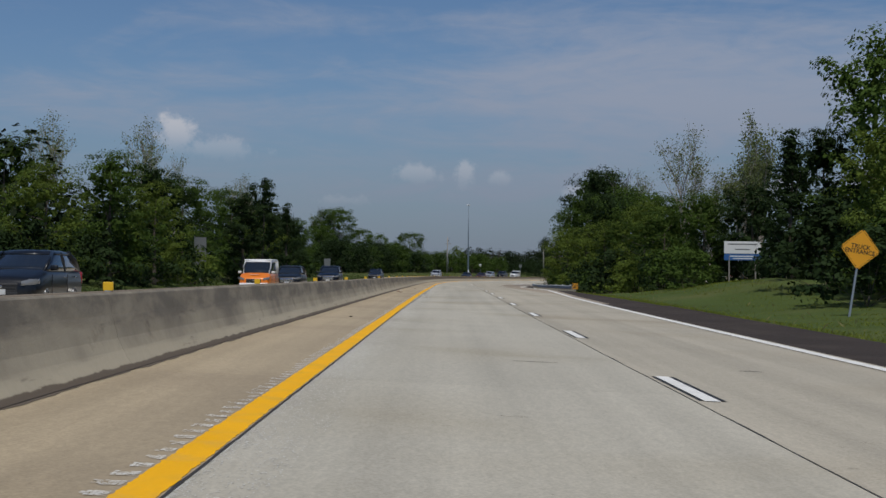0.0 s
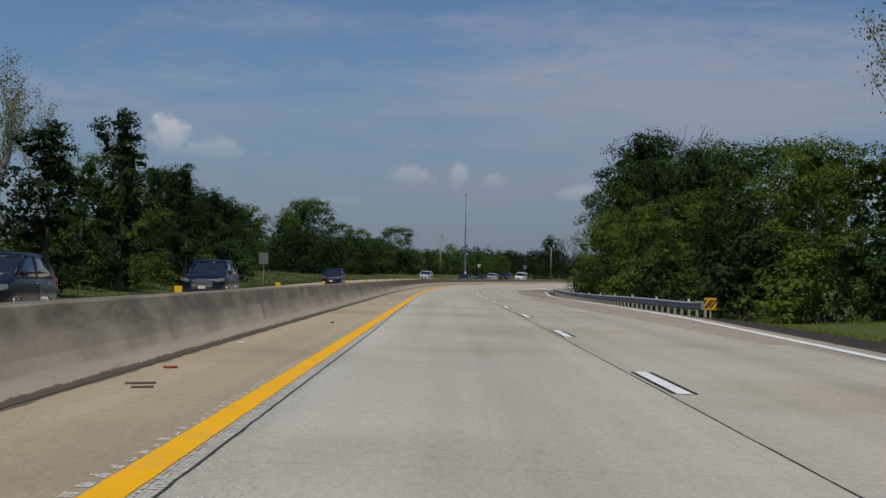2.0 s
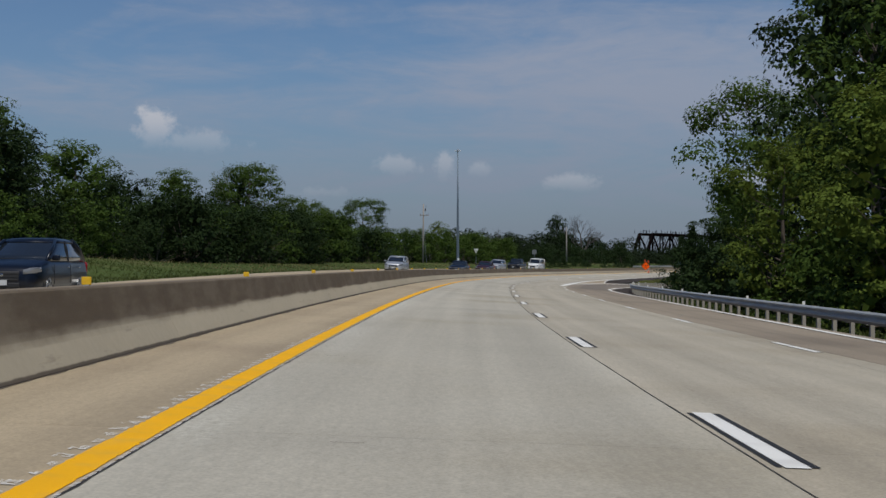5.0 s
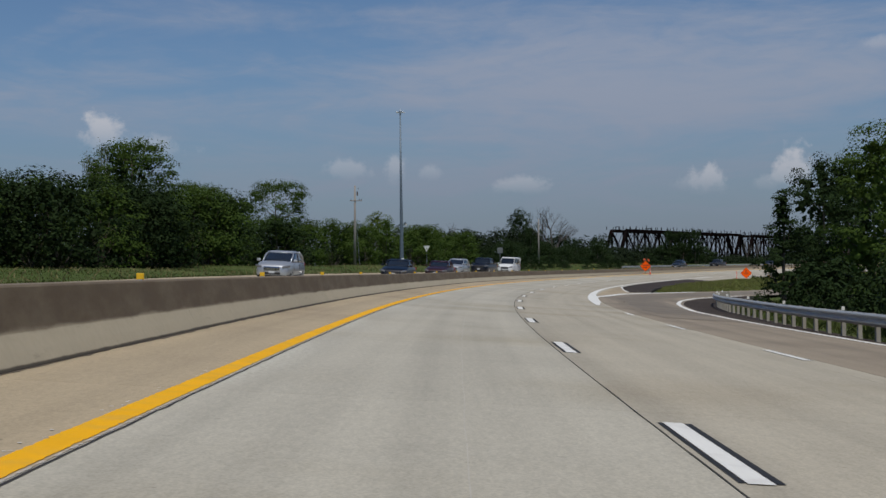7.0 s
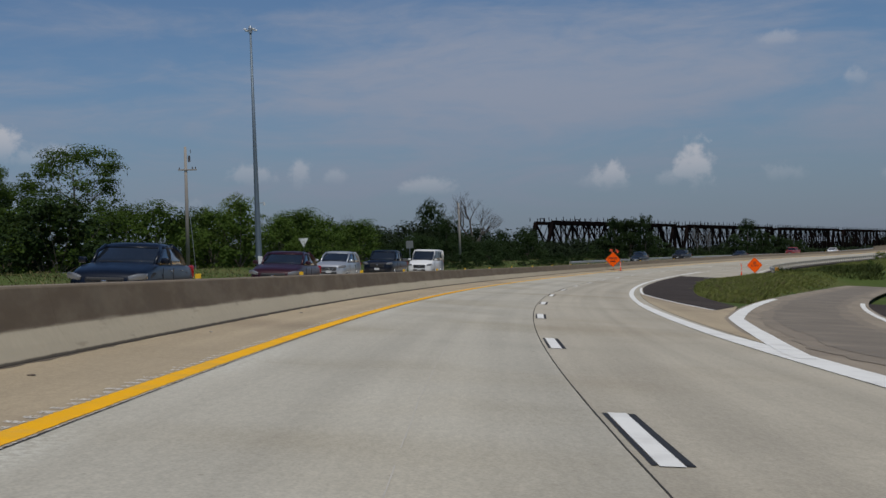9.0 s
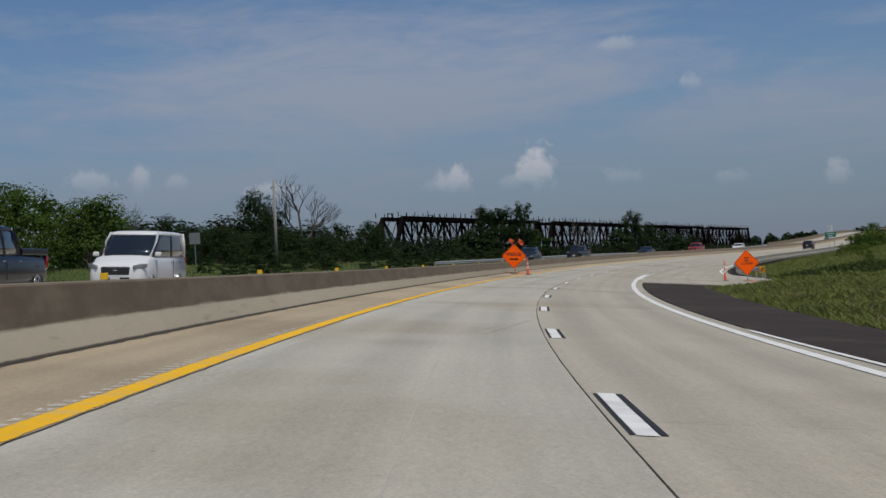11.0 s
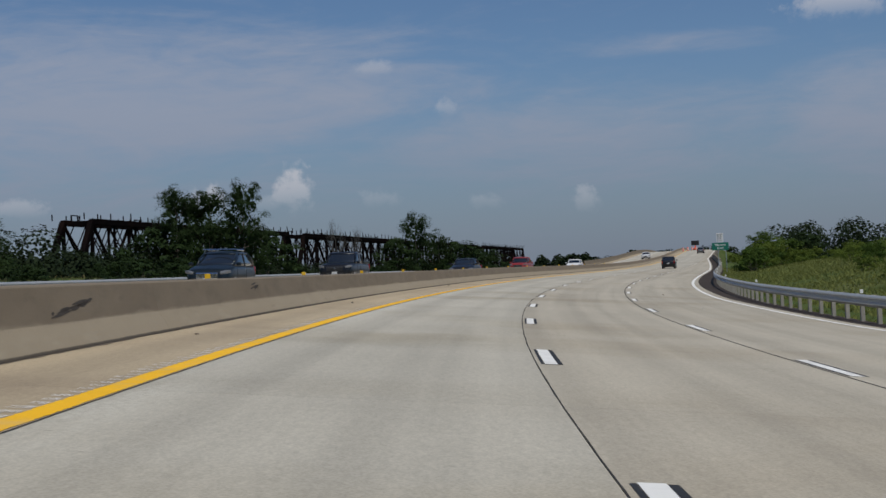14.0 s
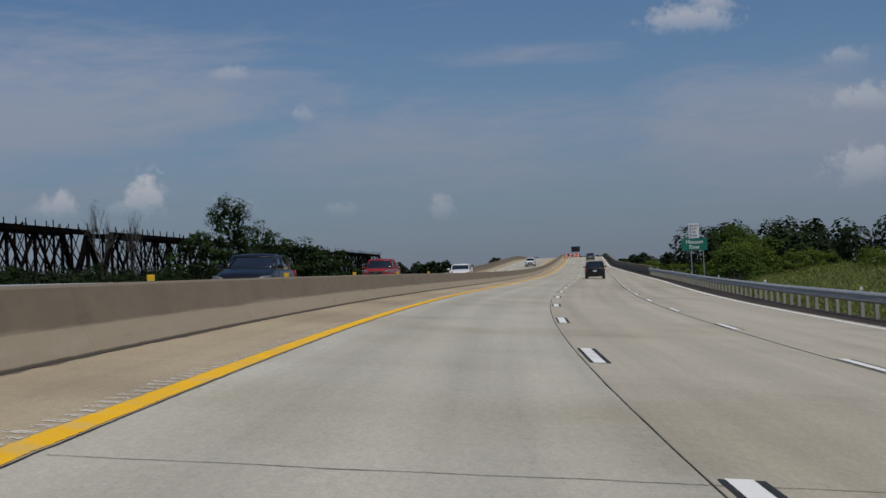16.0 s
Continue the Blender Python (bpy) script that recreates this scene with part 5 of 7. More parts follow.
TREES = [
    # the near right wood
    ("near", 27, 66, 1.35, 20, 1.0), ("bright", 21.5, 62, 0.75, 80, 1.0), ("cone", 22, 82, 0.95, 0, 1.05), ("near_b", 27, 93, 1.05, 140, 1.0), ("pale", 21.5, 117, 1.26, 0, 0.9), ("poplar", 28, 117, 1.22, 70, 1.0), ("poplar", 25.5, 112, 0.98, 190, 1.0), ("poplar", 26, 128, 0.85, 190, 1.0),
    ("bright", 19.5, 125, 0.72, 30, 1.0), ("near", 23, 138, 0.84, 200, 1.0), ("open", 23, 148, 0.95, 0, 0.9), ("near_b", 22, 160, 1.0, 100, 1.0), ("bright", 19.0, 152, 0.65, 210, 1.1), ("broad", 24, 172, 1.15, 10, 1.0), ("bright", 19.5, 178, 0.70, 130, 1.1),
    ("bare", 28, 197, 1.6, 40, 0.8), ("pale", 30.5, 203, 1.5, 140, 0.9), ("pale", -23.5, 168, 1.2, 0, 1.0), ("near_b", -23, 214, 0.98, 30, 1.0), ("near_b", -26.5, 204, 1.15, 130, 1.0), ("broad_b", -28, 249, 1.08, 30, 1.15), ("broad", 30.5, 90, 1.65, 0, 0.85), ("near", 22, 110, 0.72, 10, 1.1), ("near_b", 25.5, 108, 0.80, 200, 1.1), ("near", 19.5, 114, 0.60, 90, 1.1), ("broad", -27, 268, 1.1, 0, 1.1), ("near_b", 24, 190, 1.2, 60, 0.95), ("near", 22.5, 205, 1.25, 300, 0.95), ("bright", 19, 198, 0.72, 30, 1.1), ("near_b", 25.5, 221, 1.72, 150, 0.85), ("near", 28, 228, 1.75, 20, 0.85), ("open", 27.0, 249, 1.35, 70, 0.9), ("near", -25.5, 306, 1.12, 200, 0.95), ("shrub_d", 19, 57, 1.0, 0, 1.2), ("shrub", 22, 60, 1.3, 40, 1.2), ("shrub_d", 20, 67, 1.2, 80, 1.2), ("shrub_d", 22.5, 75, 1.4, 130, 1.2), ("shrub_d", 24.5, 84, 1.3, 10, 1.2),
    ("bright", 19.5, 216, 0.65, 300, 1.1), ("shrub_d", 21.5, 240, 1.2, 0, 1.0), ("near", 30, 250, 1.0, 0, 1.0), ("near_b", 26.0, 260, 0.45, 40, 1.0), ("shrub_d", 23.4, 258, 0.9, 70, 1.0), ("hedge_d", 21.7, 250, 0.78, 120, 0.9), ("cone", 31.9, 302.8, 0.56, 0, 1.1), ("near_b", 41.1, 322.4, 0.90, 200, 0.9), ("near", 45.8, 324.3, 0.94, 0, 0.95), ("near", 34.7, 289.9, 0.84, 90, 0.95), ("near_b", 38.6, 309.7, 0.62, 20, 1.0),
    ("shrub_d", 34.1, 298.8, 1.1, 0, 1.3), ("shrub_d", 35.6, 290.8, 1.0, 50, 1.3),
    # the left row
    ("near", -22, 64, 0.68, 0, 1.0), ("bright", -19.5, 72, 0.62, 40, 1.1), ("near", -24, 79, 0.84, 110, 1.0), ("near", -20, 88, 0.82, 200, 1.0), ("pale", -30, 108, 1.25, 0, 1.0), ("bright", -19, 97, 0.68, 60, 1.1), ("near_b", -21, 107, 0.88, 0, 1.0), ("tall", -17.0, 126, 0.78, 0, 1.2),
    ("near", -21, 118, 0.86, 250, 1.0), ("tall", -17.2, 142, 1.02, 30, 0.95), ("bright", -18.5, 150, 0.66, 0, 1.0), ("near", -22, 152, 0.85, 70, 1.0), ("cone", -17.4, 165, 0.90, 0, 0.95), ("near_b", -20.5, 177, 0.80, 0, 0.9), ("near_b", -23, 188, 0.78, 60, 0.9), ("pale", -42.5, 199.5, 2.15, 0, 0.9), ("pale", -36, 190, 1.6, 50, 0.9),
    ("open", -47.6, 304.7, 1.9, 0, 0.95), ("broad_b", -36, 270, 1.3, 0, 1.25), ("broad", -32, 245, 1.05, 140, 1.25), ("broad_b", -40, 288, 1.35, 30, 1.25), ("broad_b", -35.7, 319.6, 1.22, 90, 1.25), ("broad_b", -31, 300, 0.95, 200, 1.25),
    ("open", -32.2, 426, 2.05, 0, 0.95), ("broad_b", -34.5, 430, 1.95, 80, 0.72), ("pale", -37.5, 428, 1.95, 60, 0.6), ("open", -24.8, 430, 1.45, 30, 0.8), ("broad_b", -52, 430, 1.2, 10, 1.1), ("broad", -63, 428, 1.35, 60, 1.0), ("open", -8.6, 400, 1.26, 40, 1.0), ("bright", -13.5, 396, 0.62, 0, 1.0), ("bright", 5.2, 424, 0.92, 30, 1.05), ("bright", 1.4, 425, 0.80, 100, 1.0), ("open", -18.0, 402, 1.22, 250, 0.75), ("broad", -15.2, 404, 0.98, 20, 0.8),
    ("broad_b", 46, 610, 1.70, 0, 0.75), ("bare", 46, 534, 1.5, 20, 1.15), ("broad_b", 40.5, 532, 1.02, 60, 0.85), ("broad_b", 35, 530, 0.72, 160, 1.1), ("broad_b", 52, 540, 0.75, 160, 1.1), ("broad_b", 58, 545, 0.78, 20, 1.1), ("broad_b", 27, 552, 1.02, 0, 0.9), ("broad_b", 23, 548, 0.85, 120, 0.9), ("bare", 22, 520, 1.1, 70, 0.6), ("bare", 19, 528, 1.0, 170, 0.6),
    ("near_b", 73.9, 536.1, 0.90, 0, 0.8), ("near_b", 77.1, 536.8, 0.88, 120, 0.95), ("near_b", 79.0, 532.7, 0.92, 250, 0.7), ("near_b", 75.4, 538.0, 0.84, 300, 0.8), ("hedge_d", 76.0, 533.5, 0.85, 60, 1.1), ("hedge_d", 80.0, 535.0, 0.75, 160, 1.1), ("shrub_d", 83, 540, 1.3, 0, 1.2), ("shrub_d", 71.5, 536, 1.3, 0, 1.2), ("broad_b", 124.6, 607, 0.97, 0, 0.9), ("broad_b", 129.5, 610, 0.68, 90, 0.9), ("shrub_d", 120, 604, 1.6, 0, 1.1), ("shrub_d", 133, 612, 1.5, 50, 1.2), ("shrub_d", 138, 616, 1.3, 150, 1.2), ("shrub_d", 144, 622, 1.2, 250, 1.2), ("bare", 106.6, 590, 0.88, 0, 0.5), ("bare", 110, 592, 0.78, 90, 0.5),
    ("broad", 155.7, 564.4, 0.42, 0, 1.3), ("shrub_b", 153, 561, 1.15, 0, 1.1), ("shrub", 149, 557, 1.0, 60, 1.2), ("shrub_b", 159, 567, 1.2, 160, 1.2), ("shrub", 145, 552, 0.9, 20, 1.2), ("shrub", 163, 570, 1.2, 200, 1.3), ("shrub_d", 168, 572, 1.3, 100, 1.3),
]
for kind, x, y, sc, tn, wd in TREES:
    plant(kind, x, y, sc, tn, wd)


def thicket(seed, n, s0, s1, u0, u1, kinds, lo, hi, wide=(0.9, 1.3)):
    rnd = random.Random(seed)
    for i in range(n):
        s, u = s0 + (s1 - s0) * (i + rnd.uniform(0.1, 0.9)) / n, rnd.uniform(u0, u1)
        x, y, _ = at(s, u)
        plant(rnd.choice(kinds), x, y, rnd.uniform(lo, hi), rnd.uniform(0, 360), rnd.uniform(*wide))


thicket(1, 26, 94, 222, 15.8, 18.5, ["shrub", "shrub_b", "shrub_d"], 0.7, 1.35)
thicket(2, 8, 250, 290, 17.0, 21.0, ["shrub", "shrub_d"], 0.6, 1.0)
thicket(12, 7, 292, 328, 20.0, 25.0, ["shrub", "shrub_d"], 0.35, 0.6)
thicket(3, 26, 50, 200, -22.5, -19.0, ["shrub", "shrub_d", "shrub_b"], 0.6, 1.2)
thicket(4, 18, 205, 282, -37, -28, ["hedge", "hedge_d", "hedge_d"], 0.72, 1.12, (1.0, 1.35))
thicket(15, 26, 282, 345, -35, -29, ["hedge_d", "hedge_d", "hedge"], 1.05, 1.32, (1.0, 1.25))
thicket(16, 18, 335, 404, -43, -34, ["hedge", "hedge_d"], 0.85, 1.1, (1.1, 1.4))
thicket(5, 12, 388, 432, -34, -28, ["hedge"], 0.80, 1.08, (1.0, 1.3))
thicket(7, 34, 440, 700, -36, -24, ["shrub_d"], 0.28, 0.50)
thicket(14, 16, 438, 492, -44, -34, ["hedge_d"], 0.52, 0.70, (1.1, 1.5))
thicket(18, 14, 490, 530, -58, -42, ["hedge_d"], 0.68, 0.88, (1.1, 1.4))
thicket(17, 26, 420, 515, -23.5, -18.5, ["shrub_d"], 0.34, 0.56, (1.1, 1.5))
thicket(13, 26, 600, 730, 13.0, 26.0, ["shrub", "shrub_b", "shrub_b"], 0.38, 0.68)
thicket(8, 44, 450, 650, 21.5, 37.0, ["shrub_b", "shrub_b", "shrub_b", "shrub"], 0.32, 0.64)


def far_wood(seed, x0, y0, x1, y1, n, lo, hi, scatter=12.0, leaf=1.0, m=220, mat="leaves far"):
    """A belt of distant wood: heaped crowns of coarse leaves in one mesh."""
    rng = np.random.default_rng(seed)
    cs, sz = [], []
    for i in range(n):
        t = (i + rng.uniform(0, 1)) / n
        x, y = x0 + (x1 - x0) * t + rng.normal() * scatter, y0 + (y1 - y0) * t + rng.normal() * scatter
        h, r = rng.uniform(lo, hi), rng.uniform(3.2, 5.5)
        d = rng.normal(size=(m, 3))
        d /= np.linalg.norm(d, axis=1)[:, None]
        rad = rng.uniform(0.6, 1, m)[:, None] ** 0.6
        lump = rng.normal(size=(14, 3))
        lump /= np.linalg.norm(lump, axis=1)[:, None]
        near = (d @ lump.T).max(1)[:, None]
        c = d * rad * (0.70 + 0.30 * near ** 2) * np.array([r, r, h * 0.52]) + np.array([x, y, h * 0.48 - 0.5])
        c[:, 2] = np.maximum(c[:, 2], -0.4)
        cs.append(c)
        sz.append(d)
    c = np.concatenate(cs)
    v, f = leaf_quads(c, rng.uniform(1.0, 2.1, len(c)) * leaf, rng, 0.8, np.concatenate(sz))
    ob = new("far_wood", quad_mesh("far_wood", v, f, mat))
    return tagged(ob, "distant belt of dark green woodland", "woodland", kind="stuff")


def back_wood(seed, s0, s1, u0, u1, n, lo, hi):
    a, b = at(s0, (u0 + u1) / 2), at(s1, (u0 + u1) / 2)
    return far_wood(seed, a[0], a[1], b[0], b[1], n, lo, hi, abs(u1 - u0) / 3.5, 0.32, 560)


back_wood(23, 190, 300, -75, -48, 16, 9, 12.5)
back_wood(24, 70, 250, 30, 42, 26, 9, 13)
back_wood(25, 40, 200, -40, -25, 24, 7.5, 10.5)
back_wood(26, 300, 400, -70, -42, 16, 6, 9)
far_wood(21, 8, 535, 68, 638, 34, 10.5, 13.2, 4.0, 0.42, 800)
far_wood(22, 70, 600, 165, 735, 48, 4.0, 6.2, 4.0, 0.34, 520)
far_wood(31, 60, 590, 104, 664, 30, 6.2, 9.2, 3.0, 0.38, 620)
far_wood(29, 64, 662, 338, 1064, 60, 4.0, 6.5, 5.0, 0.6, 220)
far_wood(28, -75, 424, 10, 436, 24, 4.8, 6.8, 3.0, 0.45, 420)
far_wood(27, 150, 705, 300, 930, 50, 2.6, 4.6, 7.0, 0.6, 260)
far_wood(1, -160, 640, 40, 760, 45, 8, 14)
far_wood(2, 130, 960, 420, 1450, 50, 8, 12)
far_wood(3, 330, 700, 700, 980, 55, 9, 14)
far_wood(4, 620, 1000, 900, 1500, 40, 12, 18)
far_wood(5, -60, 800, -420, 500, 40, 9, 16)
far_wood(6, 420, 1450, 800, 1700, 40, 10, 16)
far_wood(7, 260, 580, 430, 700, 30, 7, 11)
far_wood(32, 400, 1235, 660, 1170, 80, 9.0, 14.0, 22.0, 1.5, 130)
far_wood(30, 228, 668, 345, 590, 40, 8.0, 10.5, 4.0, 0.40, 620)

# ---- signs, poles and masts ----
material("sign orange", (1.0, 0.118, 0.004), rough=0.7, spec=0.1, vary=0.06, grain=(1.0, 12.0), bump=0.1, bump_scale=8.0, coords="object")
material("sign yellow", (0.80, 0.36, 0.02), rough=0.45, vary=0.06, grain=(1.0, 12.0), bump=0.0, coords="object")
material("sign green", (0.010, 0.155, 0.105), rough=0.4, vary=0.05, bump=0.0, coords="object")
material("sign white", (0.72, 0.73, 0.73), rough=0.4, vary=0.05, bump=0.0, coords="object")
material("sign blue", (0.035, 0.12, 0.33), rough=0.4, vary=0.06, bump=0.0, coords="object")
material("sign black", (0.015, 0.015, 0.015), rough=0.5, vary=0.1, bump=0.0, coords="object")
material("sign back", (0.20, 0.21, 0.21), rough=0.5, metal=0.4, vary=0.1, grain=(1.5, 12.0), bump=0.05, coords="object")
material("flag cloth", (0.95, 0.20, 0.075), rough=0.8, vary=0.12, grain=(4.0, 30.0), bump=0.2, coords="object")
material("cone red", (0.95, 0.105, 0.025), rough=0.5, vary=0.10, grain=(3.0, 30.0), bump=0.05, coords="object")
material("cone white", (0.70, 0.69, 0.66), rough=0.4, vary=0.08, bump=0.0, coords="object")
material("rubber", (0.020, 0.019, 0.018), rough=0.85, vary=0.2, bump=0.2, coords="object")
material("sandbag", (0.30, 0.235, 0.14), rough=0.95, vary=0.2, grain=(5.0, 60.0), bump=0.5, bump_scale=40.0, coords="object")
material("galvanised", (0.34, 0.38, 0.42), rough=0.5, metal=0.5, vary=0.10, grain=(1.0, 10.0), bump=0.05, coords="object")
material("mast steel", (0.145, 0.185, 0.22), rough=0.55, metal=0.4, vary=0.10, grain=(1.0, 10.0), bump=0.05, coords="object")
material("pole wood", (0.29, 0.265, 0.235), rough=0.95, vary=0.2, grain=(1.0, 12.0), bump=0.4, bump_scale=14.0, coords="object")
material("insulator", (0.10, 0.09, 0.09), rough=0.3, vary=0.1, bump=0.0)


def lettering(text, size, mat, parent, m, depth=0.004, name="lettering"):
    cu = bpy.data.curves.new("text", "FONT")
    cu.body, cu.size, cu.extrude, cu.align_x, cu.align_y, cu.space_line, cu.resolution_u = text, size, depth / 2, "CENTER", "CENTER", 0.82, 3
    cu.bevel_depth, cu.bevel_resolution = 0.013 * size, 0
    tmp = new("text", cu)
    me = bpy.data.meshes.new_from_object(tmp.evaluated_get(bpy.context.evaluated_depsgraph_get()))
    bpy.data.objects.remove(tmp)
    me.materials.clear()
    me.materials.append(MATS[mat])
    ob = new(name, me)
    ob.parent, ob.matrix_basis = parent, m
    return ob


FACE = pose(0, 0, 0, 90, 0, 0)      # from the xy plane to a face that looks along -y


def diamond_bm(half, thick, at_=(0, 0, 0), corner=0.06):
    bm = bmesh.new()
    pts = []
    for k in range(4):
        a = k * math.pi / 2
        for d in (-corner, corner):
            c, s_ = math.cos(a), math.sin(a)
            pts.append(((half - corner) * c - d * s_ * 1.0, (half - corner) * s_ + d * c))
    pts = sorted(pts, key=lambda q: math.atan2(q[1], q[0]))
    f = [bm.verts.new((x, -thick / 2, z)) for x, z in pts]
    b = [bm.verts.new((x, thick / 2, z)) for x, z in pts]
    bm.faces.new(f)
    bm.faces.new(list(reversed(b)))
    for i in range(len(pts)):
        j = (i + 1) % len(pts)
        bm.faces.new((f[j], f[i], b[i], b[j]))
    bmesh.ops.translate(bm, vec=at_, verts=bm.verts)
    return bm


def ring_bm(half, width, y):
    """A thin diamond frame, the printed border."""
    bm = bmesh.new()
    o = [bm.verts.new((half * math.cos(k * math.pi / 2), y, half * math.sin(k * math.pi / 2))) for k in range(4)]
    i = [bm.verts.new(((half - width) * math.cos(k * math.pi / 2), y, (half - width) * math.sin(k * math.pi / 2))) for k in range(4)]
    for k in range(4):
        bm.faces.new((o[k], o[(k + 1) % 4], i[(k + 1) % 4], i[k]))
    bmesh.ops.solidify(bm, geom=bm.faces[:], thickness=0.002)
    return bm


def flag_bm(length, drop, lean, seed):
    bm = bmesh.new()
    nx, nz = 8, 6
    g = []
    for i in range(nx + 1):
        row = []
        for j in range(nz + 1):
            x, z = length * i / nx, -drop * j / nz
            row.append(bm.verts.new((x * (1 - 0.15 * j / nz), 0.05 * math.sin(x * 14 + j * 0.7 + seed) * i / nx, z - 0.10 * x + 0.04 * math.sin(x * 9 + seed))))
        g.append(row)
    for i in range(nx):
        for j in range(nz):
            bm.faces.new((g[i][j], g[i + 1][j], g[i + 1][j + 1], g[i][j + 1]))
    bmesh.ops.solidify(bm, geom=bm.faces[:], thickness=0.006)
    bmesh.ops.transform(bm, matrix=pose(0, 0, 0, 0, lean, 0), verts=bm.verts)
    return bm


def work_sign(label, m, lines, arrow, zc=1.02, half=0.83, tilt=3.0, flags=True):
    """A fabric diamond sign on a spring stand held down by a sandbag."""
    ob = tagged(new("work_zone_sign"), label, "road sign", "work zone signs")
    ob.matrix_basis = m
    face = part("panel", diamond_bm(half, 0.012), "sign orange", ob, "bright orange fabric diamond")
    face.matrix_basis = pose(0, 0, zc, -3, tilt, 0)
    part("border", ring_bm(half - 0.045, 0.022, -0.010), "sign black", face)
    for text, size, dz in lines:
        if text:
            lettering(text, size, "sign black", face, pose(0, -0.010, dz) @ FACE)
        else:
            part("text_bar", box_bm(size, 0.004, 0.075, (0, -0.010, dz)), "sign black", face)
    if arrow:
        bm = bmesh.new()
        pts = [(-0.30, -0.045), (0.12, -0.045), (0.12, -0.11), (0.30, 0.0), (0.12, 0.11), (0.12, 0.045), (-0.30, 0.045)]
        vs = [bm.verts.new((x, -0.010, z - 0.19)) for x, z in pts]
        bm.faces.new(vs)
        bmesh.ops.solidify(bm, geom=bm.faces[:], thickness=0.003)
        part("arrow", bm, "sign black", face)
    for a in (45, -45):
        part("batten", box_bm(0.02, 0.012, half * 1.42, (0, 0.012, 0), 0, pose(0, 0, 0, 0, a + 45, 0)), "galvanised", face)
    mast_h = zc - half * 0.9
    part("mast", tube_bm([(0.02, 0.02, 0.10), (0.02, 0.02, mast_h + 0.25)], [0.018, 0.018], 10), "galvanised", ob)
    part("spring", tube_bm([(0.02, 0.02, 0.05 + 0.03 * i) for i in range(8)], [0.045 if i % 2 else 0.036 for i in range(8)], 12), "rubber", ob)
    for ax, ay in ((0.62, 0.10), (-0.55, 0.12), (0.25, -0.45), (-0.2, 0.5)):
        part("leg", tube_bm([(0.02, 0.02, 0.07), (ax, ay, 0.025)], [0.022, 0.018], 8), "cone red", ob)
    bag = bmesh.new()
    bmesh.ops.create_icosphere(bag, subdivisions=3, radius=1.0)
    for v in bag.verts:
        w = 1 + 0.12 * noise.noise(v.co * 2.2)
        v.co = Vector((v.co.x * 0.30 * w, v.co.y * 0.20 * w, (v.co.z * 0.09 + 0.085) * w if v.co.z > -0.7 else 0.01))
    bmesh.ops.translate(bag, vec=(-0.02, -0.10, 0), verts=bag.verts)
    part("sandbag", bag, "sandbag", ob, "tan sandbag on the stand's feet", True)
    if flags:
        for x, lean, ln, sd in ((-0.05, -26, 0.36, 0.3), (0.10, 38, 0.36, 2.0)):
            stick = part("flag_staff", tube_bm([(x, 0.0, zc + half - 0.10), (x + 0.49 * math.sin(radians(lean)), 0, zc + half - 0.10 + 0.49 * math.cos(radians(lean)))], [0.011, 0.009], 8), "pole wood", ob)
            fl = part("flag", flag_bm(ln, 0.26, 14 if lean < 0 else 24, sd), "flag cloth", stick, "orange warning flag")
            fl.matrix_basis = pose(x + 0.49 * math.sin(radians(lean)), 0, zc + half - 0.12 + 0.49 * math.cos(radians(lean)))
    return ob


work_sign("orange fabric merge sign with flags on a sandbagged stand", pose(*at(423.4, -0.95, 0.0), 0, 0, math.degrees(heading(423)) + 4), [("MERGE", 0.305, 0.115)], True, 1.145)
work_sign("orange fabric exit closed sign beside the ramp mouth", pose(58.6, 412.0, at(423.2, 14.0)[2] - 0.05, 0, 0, math.degrees(heading(423)) + 16), [("", 0.30, 0.30), ("", 0.26, 0.13), ("CLOSED", 0.20, -0.06)], False, 1.25, 0.83, 0.0, False)


def channelizer(m, label):
    """A slim looper cone on a black rubber foot."""
    ob = tagged(new("traffic_cone"), label, "traffic cone", "slim traffic cones")
    ob.matrix_basis = m
    bm = bmesh.new()
    bmesh.ops.create_cone(bm, cap_ends=True, segments=8, radius1=0.24, radius2=0.21, depth=0.05)
    bmesh.ops.translate(bm, vec=(0, 0, 0.025), verts=bm.verts)
    part("foot", bm, "rubber", ob)
    zs = [(0.05, 0.086, 0.32, 0.066, "cone red"), (0.32, 0.058, 0.52, 0.054, "cone red"), (0.52, 0.054, 0.68, 0.050, "cone white"), (0.68, 0.050, 0.86, 0.047, "cone red"), (0.86, 0.047, 1.0, 0.044, "cone white"), (1.0, 0.044, 1.17, 0.040, "cone red")]
    for a, ra, b, rb, mt in zs:
        part("band", tube_bm([(0, 0, a), (0, 0, b)], [ra, rb], 20), mt, ob)
    part("handle", tube_bm([(0, 0, 1.17), (-0.01, 0, 1.22), (-0.03, 0, 1.32), (-0.02, 0, 1.38)], [0.038, 0.020, 0.018, 0.024], 10), "cone red", ob, "", True)
    return ob


channelizer(pose(*at(421.6, 0.12, 0.0), 0, 0, 0) @ Matrix.Diagonal((1.1, 1.1, 0.78, 1)), "slim red and white traffic cone beside the merge sign")
channelizer(pose(57.35, 412.6, at(423.2, 12.6)[2] - 0.02, 0, 0, 0), "slim red and white traffic cone by the guardrail end")


